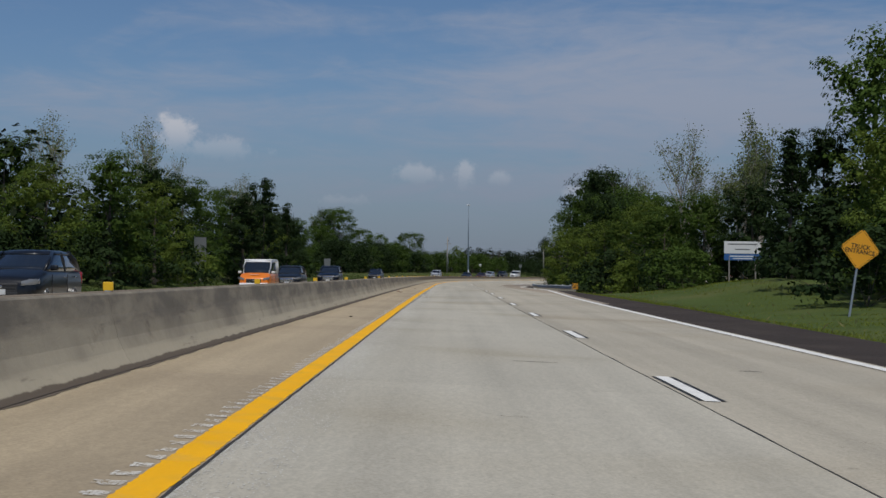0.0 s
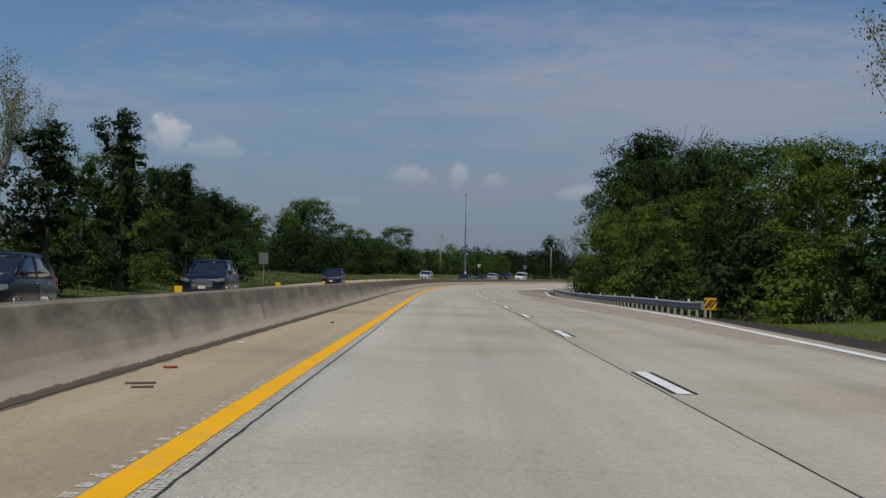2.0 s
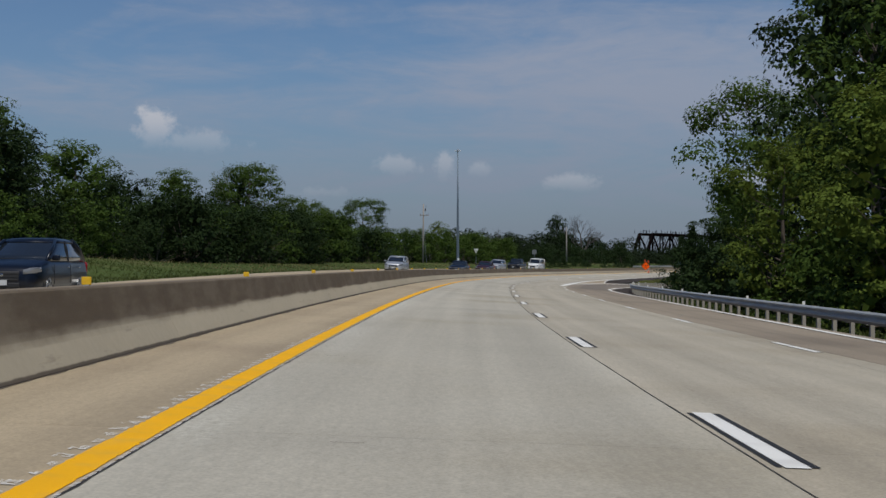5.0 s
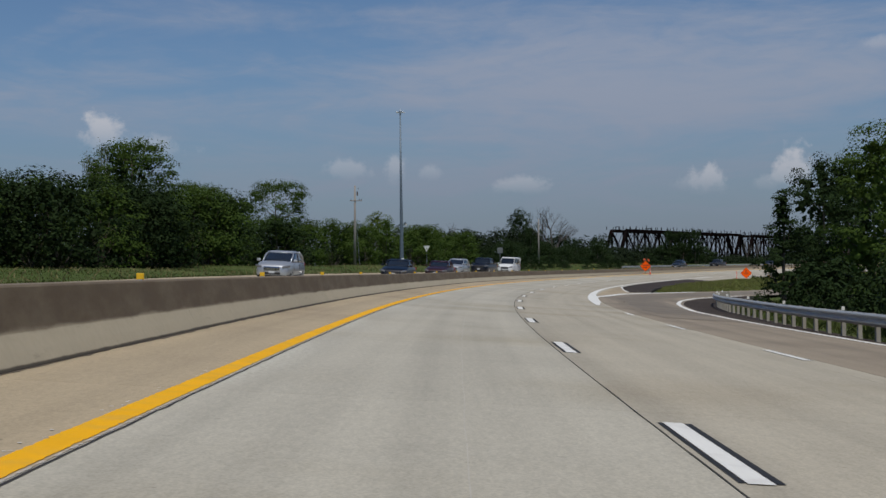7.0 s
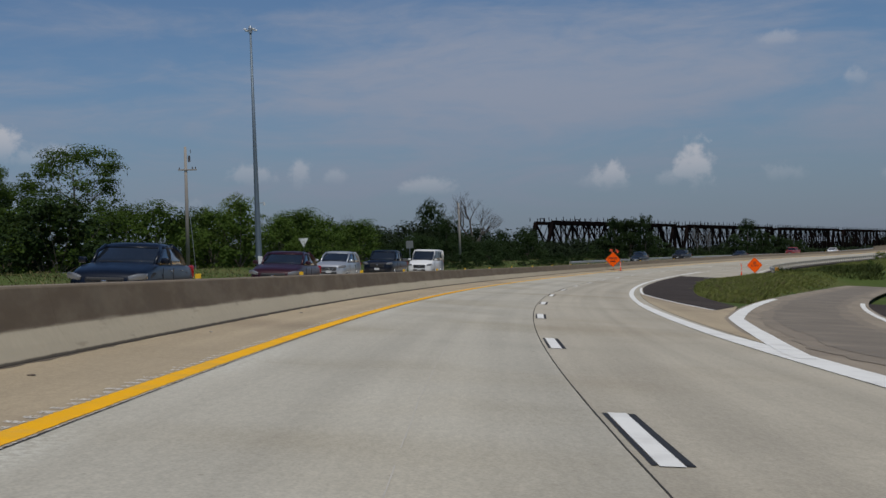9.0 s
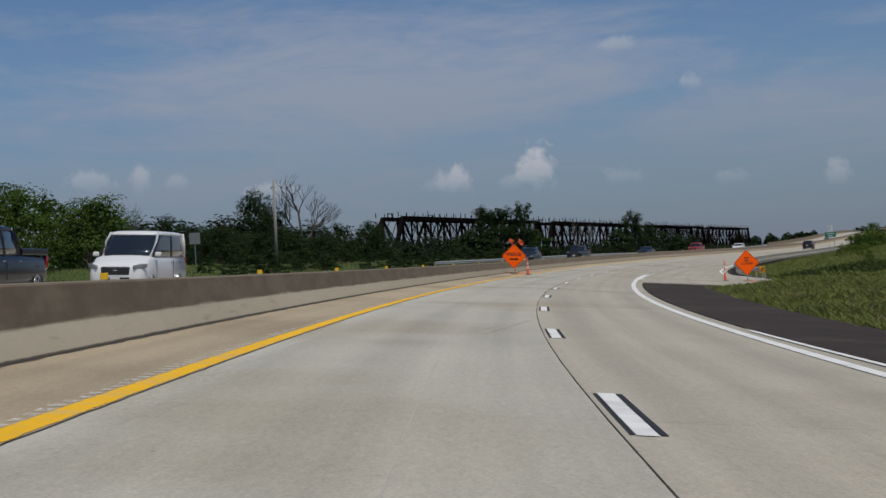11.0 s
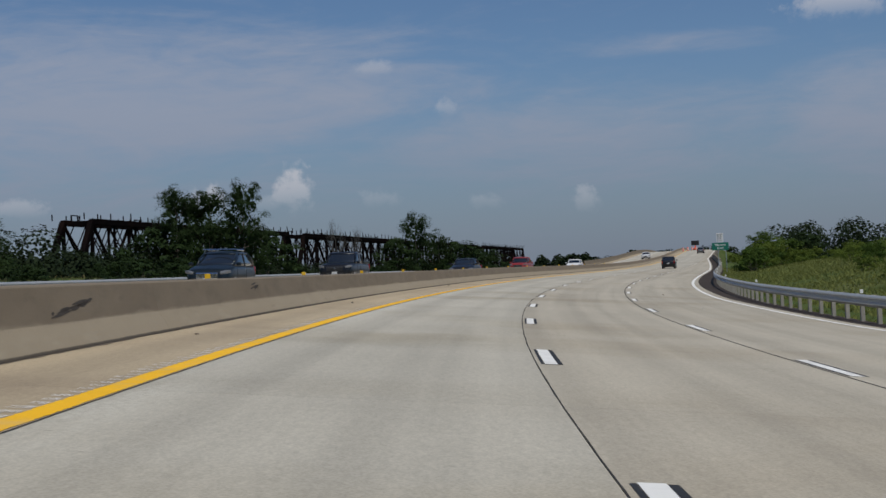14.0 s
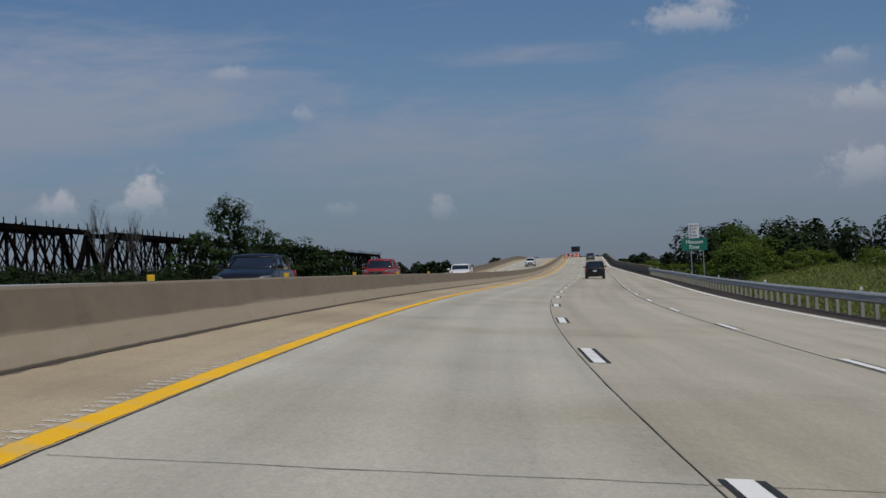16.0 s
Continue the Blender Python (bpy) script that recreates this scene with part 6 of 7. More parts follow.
def object_marker(m):
    ob = tagged(new("hazard_marker"), "yellow and black striped marker at the guardrail end", "hazard marker")
    ob.matrix_basis = m
    part("plate", box_bm(0.46, 0.02, 0.46, (0, 0, 0.62), 0.01), "sign yellow", ob)
    for k in range(-2, 3):
        part("stripe", box_bm(0.055, 0.004, 0.40 if abs(k) < 2 else 0.2, (k * 0.115 + (0.02 if k < 0 else 0), -0.013, 0.62 + (0.09 if k == -2 else -0.09 if k == 2 else 0)), 0, pose(0, 0, 0, 0, 38, 0)), "sign black", ob)
    part("bracket", box_bm(0.08, 0.06, 0.45, (0, 0.04, 0.22), 0.01), "wood post", ob)
    return ob


object_marker(road_pose(112.6, 11.65, 0.0))
object_marker(road_pose(436.6, 15.3, 0.0))


def post_sign(name, label, category, m, panels, posts, lean=0.0, post_mat="galvanised", post_r=0.035):
    """panels: (width, height, z of the middle, y, material, [(text or '', size, dz)], text material)."""
    ob = tagged(new(name), label, category)
    ob.matrix_basis = m @ pose(0, 0, 0, 0, lean, 0)
    for x, top in posts:
        part("post", tube_bm([(x, 0.03, -0.4), (x, 0.03, top)], [post_r, post_r], 8), post_mat, ob)
    for w, h, z, y, mt, lines, tm in panels:
        p = part("panel", box_bm(w, 0.02, h, (0, 0, 0), 0.008), mt, ob)
        p.matrix_basis = pose(0, y, z)
        for text, size, dz in lines:
            if text:
                lettering(text, size, tm, p, pose(0, -0.014, dz) @ FACE, 0.003)
            else:
                part("text_bar", box_bm(size, 0.004, 0.07 if h < 1.5 else 0.10, (0, -0.013, dz)), tm, p)
    return ob


def gz(x, y):
    return float(ground_z(x, y)[0])


h584 = math.degrees(heading(470))
post_sign("river_sign", "green river name sign below a white weight limit sign", "road sign", pose(138.7, 549.1, gz(138.7, 549.1), 0, 0, h584 - 4),
          [(1.86, 0.86, 2.98, 0, "sign green", [("Missouri", 0.36, 0.17), ("River", 0.36, -0.20)], "sign white"), (0.76, 1.05, 3.97, 0.05, "sign white", [("WEIGHT", 0.17, 0.36), ("LIMIT", 0.17, 0.14), ("55", 0.26, -0.10), ("TONS", 0.18, -0.36)], "sign black")],
          [(-0.25, 4.3), (0.62, 3.3)])
post_sign("roadside_billboard", "white and blue roadside board half hidden by leaves", "billboard", pose(20.9, 90.3, gz(20.9, 90.3), 0, 0, 8),
          [(2.5, 0.80, 2.43, 0, "sign white", [("", 2.0, 0.22), ("", 1.0, -0.12)], "sign back"), (2.5, 0.42, 1.80, 0, "sign blue", [("", 1.7, 0.06), ("", 1.3, -0.09)], "sign white")], [(-0.9, 1.9), (0.9, 1.9)], 0.0, "pole wood", 0.05)
for xx, yy, w, h, zc, lab in ((-14.6, 189.9, 0.85, 1.05, 2.5, "bare metal back of a square road sign"), (-18.9, 114.9, 1.0, 2.3, 2.75, "bare metal back of a tall road sign"), (26.0, 448.7, 0.9, 0.95, 2.2, "bare metal back of a road sign among grass")):
    post_sign("road_sign", lab, "road sign", pose(xx, yy, gz(xx, yy), 0, 0, 0), [(w, h, zc, -0.02, "sign back", [], "sign black")], [(0, zc)])


def truck_sign():
    x, y, z = at(50.0, 16.1)
    z = gz(x, y)
    ob = tagged(new("warning_sign"), "yellow diamond truck entrance sign on a leaning post", "road sign")
    ob.matrix_basis = pose(x, y, z, 0, 9, 6)
    p = part("panel", diamond_bm(0.77, 0.012), "sign yellow", ob)
    p.matrix_basis = pose(0, -0.03, 2.5)
    part("border", ring_bm(0.72, 0.018, -0.009), "sign black", p)
    lettering("TRUCK\nENTRANCE", 0.225, "sign black", p, pose(0, -0.009, 0) @ FACE)
    part("post", tube_bm([(0, 0.02, -0.4), (0, 0.02, 3.1)], [0.045, 0.045], 8), "galvanised", ob)


truck_sign()


def yield_sign():
    ob = tagged(new("yield_sign"), "pale back of a triangular yield sign on its post", "road sign")
    ob.matrix_basis = pose(11.9, 405.3, gz(11.9, 405.3), 0, 0, -10)
    bm = bmesh.new()
    pts = [(-0.46, 0.40), (0.46, 0.40), (0.04, -0.40), (-0.04, -0.40)]
    a = [bm.verts.new((px, -0.008, pz + 2.45)) for px, pz in pts]
    b = [bm.verts.new((px, 0.008, pz + 2.45)) for px, pz in pts]
    bm.faces.new(a)
    bm.faces.new(list(reversed(b)))
    for i in range(4):
        bm.faces.new((a[(i + 1) % 4], a[i], b[i], b[(i + 1) % 4]))
    part("panel", bm, "sign white", ob)
    part("post", tube_bm([(0, 0.03, -0.4), (0, 0.03, 2.75)], [0.035, 0.035], 8), "galvanised", ob)


yield_sign()


def high_mast():
    ob = tagged(new("light_mast"), "tall tapered galvanised light mast with a ring of lamps", "light mast")
    ob.matrix_basis = pose(8.0, 382.3, gz(8.0, 382.3))
    top = 20.5 - gz(8.0, 382.3)
    part("pole", tube_bm([(0, 0, -0.3), (0, 0, 0.9), (0, 0, top * 0.5), (0, 0, top - 0.5)], [0.27, 0.25, 0.15, 0.075], 12), "mast steel", ob, "", True)
    part("base_plate", box_bm(0.85, 0.85, 0.08, (0, 0, 0.08), 0.02), "galvanised", ob)
    part("control_box", box_bm(0.35, 0.3, 0.6, (0.1, -0.38, 1.05), 0.02), "sign white", ob)
    head = part("head", tube_bm([(0, 0, top - 0.55), (0, 0, top - 0.15), (0, 0, top + 0.05)], [0.14, 0.16, 0.05], 12), "galvanised", ob)
    for k in range(4):
        a = k * math.pi / 2 + 0.6
        arm = part("arm", tube_bm([(0.10 * math.cos(a), 0.10 * math.sin(a), top - 0.35), (0.45 * math.cos(a), 0.45 * math.sin(a), top - 0.30)], [0.025, 0.02], 6), "galvanised", head)
        part("lamp", box_bm(0.24, 0.16, 0.13, (0.5 * math.cos(a), 0.5 * math.sin(a), top - 0.30), 0.03), "sign white", head, "pale lamp housing")
    cambox = part("camera_arm", tube_bm([(0, 0, 5.5), (0.55, -0.1, 5.6)], [0.03, 0.03], 6), "galvanised", ob)
    part("camera_dome", tube_bm([(0.55, -0.1, 5.35), (0.55, -0.1, 5.6)], [0.07, 0.09], 8), "sign white", cambox)


high_mast()


def utility_pole(x, y, top, label, arm=True, lean=0.6):
    z = gz(x, y)
    ob = tagged(new("utility_pole"), label, "utility pole", "utility poles")
    ob.matrix_basis = pose(x, y, z, 0, lean, 0)
    H = top - z
    part("pole", tube_bm([(0, 0, -0.4), (0, 0, H * 0.5), (0, 0, H)], [0.17, 0.14, 0.105], 12), "pole wood", ob, "", True)
    if arm:
        a = part("crossarm", box_bm(1.5, 0.09, 0.11, (0.15, -0.12, H - 1.9), 0.01), "pole wood", ob)
        for px in (-0.5, 0.55, 0.8):
            part("insulator", tube_bm([(px, -0.12, H - 1.84), (px, -0.12, H - 1.66)], [0.045, 0.03], 8), "insulator", a)
        part("transformer", tube_bm([(0.30, -0.1, H - 1.25), (0.30, -0.1, H - 0.75)], [0.10, 0.10], 10), "insulator", ob)
        part("fuse", tube_bm([(0.42, -0.12, H - 0.55), (0.40, -0.12, H - 0.25)], [0.03, 0.03], 6), "insulator", ob)
        part("guy", tube_bm([(0.1, 0, H * 0.62), (0.62, -0.4, 0.0)], [0.02, 0.02], 5), "galvanised", ob)
    else:
        part("bracket", box_bm(0.45, 0.06, 0.06, (-0.1, -0.1, H - 0.75), 0.01), "insulator", ob)
        part("insulator", tube_bm([(-0.25, -0.1, H - 0.95), (-0.25, -0.1, H - 0.7)], [0.05, 0.03], 8), "insulator", ob)
    return ob


utility_pole(2.2, 386.5, 11.5, "weathered wooden utility pole with a crossarm and guy")
utility_pole(34.6, 465.6, 9.9, "plain weathered pole standing in the verge", False, 0.3)

# ---- old railway bridge ----


def truss_bridge():
    a, far = Vector((79.0, 650.0, 0)), Vector((358.4, 1050.8, 0))
    d = (far - a)
    length = d.length
    d.normalize()
    n = Vector((d.y, -d.x, 0))
    ends = [0.0, 117.0]
    ends += [117.0 + (length - 117.0) * k / 3 for k in (1, 2, 3)]
    ob = tagged(new("railway_bridge"), "old rusted dark steel railway truss bridge", "bridge")
    TOP, LOW = 12.6, 3.4

    def beam(verts, faces, p, q, w):
        ax = (q - p).normalized()
        s1 = ax.cross(Vector((0, 0, 1)))
        if s1.length < 0.1:
            s1 = d.copy()
        s1.normalize()
        s2 = ax.cross(s1)
        k = len(verts)
        for c in (p, q):
            for i, j in ((-1, -1), (1, -1), (1, 1), (-1, 1)):
                verts.append(c + s1 * (w * i / 2) + s2 * (w * j / 2))
        faces += [(k, k + 1, k + 5, k + 4), (k + 1, k + 2, k + 6, k + 5), (k + 2, k + 3, k + 7, k + 6), (k + 3, k, k + 4, k + 7), (k, k + 3, k + 2, k + 1), (k + 4, k + 5, k + 6, k + 7)]

    rnd = random.Random(3)
    for i in range(4):
        s0, s1 = ends[i] + 0.5, ends[i + 1] - 0.5
        inset, panels = 6.2, 12
        for side in (-2.6, 2.6):
            verts, faces = [], []
            P = lambda s, z: a + d * s + n * side + Vector((0, 0, z))
            beam(verts, faces, P(s0 + inset, TOP), P(s1 - inset, TOP), 0.95)
            beam(verts, faces, P(s0, LOW), P(s1, LOW), 0.6)
            beam(verts, faces, P(s0, LOW), P(s0 + inset, TOP), 0.9)
            beam(verts, faces, P(s1, LOW), P(s1 - inset, TOP), 0.9)
            step = (s1 - s0 - 2 * inset) / panels
            for k in range(panels + 1):
                x = s0 + inset + k * step
                beam(verts, faces, P(x, LOW), P(x, TOP), 0.36 if k % 3 else 0.52)
                if k < panels:
                    beam(verts, faces, P(x, TOP), P(x + step, LOW), 0.42 if k % 3 == 0 else 0.15)
                    beam(verts, faces, P(x, LOW), P(x + step, TOP), 0.42 if k % 3 == 2 else 0.15)
                    beam(verts, faces, P(x, (TOP + LOW) / 2), P(x + step / 2, TOP), 0.14)
                    beam(verts, faces, P(x + step / 2, LOW), P(x + step, (TOP + LOW) / 2), 0.14)
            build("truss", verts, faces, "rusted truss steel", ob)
        for k in range(panels + 1):
            verts, faces = [], []
            x = s0 + inset + k * (s1 - s0 - 2 * inset) / panels
            for z in (TOP, LOW):
                beam(verts, faces, a + d * x + n * -2.6 + Vector((0, 0, z)), a + d * x + n * 2.6 + Vector((0, 0, z)), 0.4)
            beam(verts, faces, a + d * x + n * -2.6 + Vector((0, 0, TOP)), a + d * x + n * 2.6 + Vector((0, 0, LOW)), 0.2)
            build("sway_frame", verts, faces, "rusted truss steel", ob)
        x = s0 + 3
        while x < s1 - 2:
            hgt = rnd.uniform(0.8, 1.5)
            for side in (-2.9, 2.9):
                verts, faces = [], []
                beam(verts, faces, a + d * x + n * side + Vector((0, 0, TOP + 0.3)), a + d * x + n * side + Vector((0, 0, TOP + 0.4 + hgt)), 0.16)
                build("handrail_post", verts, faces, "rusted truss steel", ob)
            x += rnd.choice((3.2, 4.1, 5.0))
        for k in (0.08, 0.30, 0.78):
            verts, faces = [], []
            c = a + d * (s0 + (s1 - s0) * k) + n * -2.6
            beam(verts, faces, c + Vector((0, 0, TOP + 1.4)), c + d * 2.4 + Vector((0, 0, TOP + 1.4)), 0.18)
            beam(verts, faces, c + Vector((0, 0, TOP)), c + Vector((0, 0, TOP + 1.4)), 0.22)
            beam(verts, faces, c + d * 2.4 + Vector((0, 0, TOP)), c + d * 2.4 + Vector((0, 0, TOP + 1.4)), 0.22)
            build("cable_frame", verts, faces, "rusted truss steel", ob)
    for s in ends:
        bm = box_bm(9.0, 3.2, LOW + 6.0, (0, 0, (LOW - 6.0) / 2 - 0.35), 0.3)
        p = part("pier", bm, "pier stone", ob, "weathered stone pier")
        p.matrix_basis = Matrix.Translation(a + d * s) @ pose(0, 0, 0, 0, 0, math.degrees(math.atan2(d.y, d.x)) + 90)
    return ob


truss_bridge()

# ---- the new bridge's parapets, message board and drums ----
sweep("bridge_parapet", "barrier stained concrete", 640, 1000, [(0.0, -0.3), (0.0, 0.10), (0.13, 0.33), (0.18, 0.95), (0.45, 0.95), (0.5, -0.3)], 4.0, lambda s: max(RAIL_B(s), 9.2), kind="structure", category="parapet", label="dark concrete parapet of the road bridge")
sweep("bridge_parapet", "barrier stained concrete", 688, 1000, [(0.0, -0.3), (0.0, 0.10), (-0.13, 0.33), (-0.18, 0.95), (-0.45, 0.95), (-0.5, -0.3)], 4.0, lambda s: -13.75, kind="structure", category="parapet", label="dark concrete parapet beyond the opposite carriageway")
material("screen", (0.012, 0.010, 0.010), rough=0.4, vary=0.2, bump=0.0)
board = tagged(new("message_board"), "dark electronic message board on a trailer at the crest", "message board")
board.matrix_basis = road_pose(884, 1.4) @ Matrix.Diagonal((0.8, 0.8, 0.8, 1))
part("display", box_bm(3.1, 0.25, 1.9, (0, 0, 2.9), 0.05), "screen", board)
part("mast", box_bm(0.3, 0.3, 1.6, (0, 0.1, 1.4), 0.03), "sign orange", board)
part("trailer", box_bm(1.6, 2.6, 0.45, (0, 0.2, 0.55), 0.06), "sign orange", board)
for px in (-0.85, 0.85):
    bm = tube_bm([(px - 0.1, 0.2, 0.33), (px + 0.1, 0.2, 0.33)], [0.33, 0.33], 14)
    part("wheel", bm, "rubber", board)


def drum():
    ob = tagged(new("traffic_drum"), "orange and white striped traffic drum", "traffic drum", "drums at the crest")
    for k, mt in enumerate(("cone red", "cone white", "cone red", "cone white", "cone red")):
        part("band", tube_bm([(0, 0, 0.2 * k + 0.02), (0, 0, 0.2 * k + 0.22)], [0.30 - 0.012 * k, 0.29 - 0.012 * k], 14), mt, ob)
    part("base", tube_bm([(0, 0, 0.0), (0, 0, 0.05)], [0.40, 0.38], 14), "rubber", ob)
    return ob


drum_a = drum()
drum_a.matrix_basis = road_pose(830, -0.6)
for k in range(1, 4):
    copy_thing(drum_a, road_pose(830 + 13 * k, -0.6 + 0.9 * k))

# ---- vehicles ----
def paint(name, colour, metal=0.25):
    m = material(name, colour, rough=0.28, metal=metal, vary=0.03, grain=(0.8, 6.0), bump=0.0, coords="object")
    m.node_tree.nodes["Principled BSDF"].inputs["Coat Weight"].default_value = 0.12
    return m


paint("black paint", (0.010, 0.011, 0.014))
paint("navy paint", (0.004, 0.007, 0.016))
paint("silver paint", (0.46, 0.48, 0.51), 0.5)
paint("maroon paint", (0.035, 0.006, 0.010))
paint("dark green paint", (0.010, 0.016, 0.020))
paint("white car paint", (0.72, 0.72, 0.71), 0.0)
paint("orange car paint", (0.78, 0.20, 0.012), 0.0)
paint("red car paint", (0.28, 0.020, 0.018), 0.0)
paint("grey paint", (0.12, 0.125, 0.13), 0.4)
glass("car glass", (0.012, 0.015, 0.018))
glass("lamp glass", (0.18, 0.185, 0.19), 0.08)
glass("tail lamp", (0.30, 0.010, 0.010), 0.1)
material("tyre", (0.018, 0.018, 0.018), rough=0.9, vary=0.2, bump=0.2, coords="object")
material("alloy", (0.42, 0.43, 0.44), rough=0.35, metal=0.8, vary=0.08, bump=0.0, coords="object")
material("chrome", (0.62, 0.63, 0.65), rough=0.15, metal=1.0, vary=0.04, bump=0.0, coords="object")
material("dark trim", (0.020, 0.020, 0.021), rough=0.55, vary=0.15, bump=0.0, coords="object")
material("plate", (0.55, 0.56, 0.56), rough=0.5, vary=0.1, bump=0.0, coords="object")


def prism_bm(side, width, top_width=None, z_lo=0.0, z_hi=1.0, bevel=0.05):
    """A side outline of (y, z) given width; the upper points draw in to top_width."""
    bm = bmesh.new()
    rows = []
    for sg in (-1, 1):
        r = []
        for y, z in side:
            w = width
            if top_width is not None:
                w = width + (top_width - width) * min(1, max(0, (z - z_lo) / (z_hi - z_lo)))
            r.append(bm.verts.new((sg * w / 2, y, z)))
        rows.append(r)
    bm.faces.new(rows[0])
    bm.faces.new(list(reversed(rows[1])))
    n = len(side)
    for i in range(n):
        j = (i + 1) % n
        bm.faces.new((rows[0][j], rows[0][i], rows[1][i], rows[1][j]))
    bmesh.ops.recalc_face_normals(bm, faces=bm.faces[:])
    if bevel:
        bmesh.ops.bevel(bm, geom=bm.edges[:], offset=bevel, segments=2, affect="EDGES", profile=0.5, clamp_overlap=True)
    return bm


def loft_bm(rings, cap=True):
    """Closed rings of equal length joined into one skin."""
    bm = bmesh.new()
    rows = [[bm.verts.new(p) for p in r] for r in rings]
    n = len(rows[0])
    for a, b in zip(rows, rows[1:]):
        for i in range(n):
            j = (i + 1) % n
            bm.faces.new((a[i], a[j], b[j], b[i]))
    if cap:
        bm.faces.new(list(reversed(rows[0])))
        bm.faces.new(rows[-1])
    bmesh.ops.recalc_face_normals(bm, faces=bm.faces[:])
    return bm


def body_ring(y, zb, zt, w, crown=0.03):
    """Half-round cross-section of a car body at y: sill, bulging side, shoulder, flat top."""
    h = zt - zb
    half = [(0.0, zb), (0.80 * w, zb), (0.94 * w, zb + 0.05 * h), (0.985 * w, zb + 0.22 * h), (w, zb + 0.42 * h), (0.99 * w, zb + 0.60 * h), (0.965 * w, zb + 0.76 * h), (0.945 * w, zb + 0.88 * h), (0.89 * w, zb + 0.965 * h), (0.78 * w, zt), (0.4 * w, zt + crown * 0.8), (0.0, zt + crown)]
    return [(x, y, z) for x, z in half] + [(-x, y, z) for x, z in reversed(half[1:-1])]


def cabin_ring(z, w, y_front, y_back, bow, corner):
    """Rounded plan outline of the cabin at height z; the screen bows forward."""
    pts = []
    for cx, cy, a0 in ((w - corner, y_front - corner - bow, 0), (-(w - corner), y_front - corner - bow, 90), (-(w - corner), y_back + corner + bow * 0.5, 180), (w - corner, y_back + corner + bow * 0.5, 270)):
        for k in range(5):
            a = radians(a0 + 22.5 * k)
            pts.append((cx + corner * math.cos(a), cy + corner * math.sin(a), z))
        if a0 == 0:
            pts += [(0.55 * w, y_front - 0.30 * bow, z), (0.0, y_front, z), (-0.55 * w, y_front - 0.30 * bow, z)]
        if a0 == 180:
            pts += [(-0.5 * w, y_back + 0.12 * bow, z), (0.0, y_back, z), (0.5 * w, y_back + 0.12 * bow, z)]
    return pts


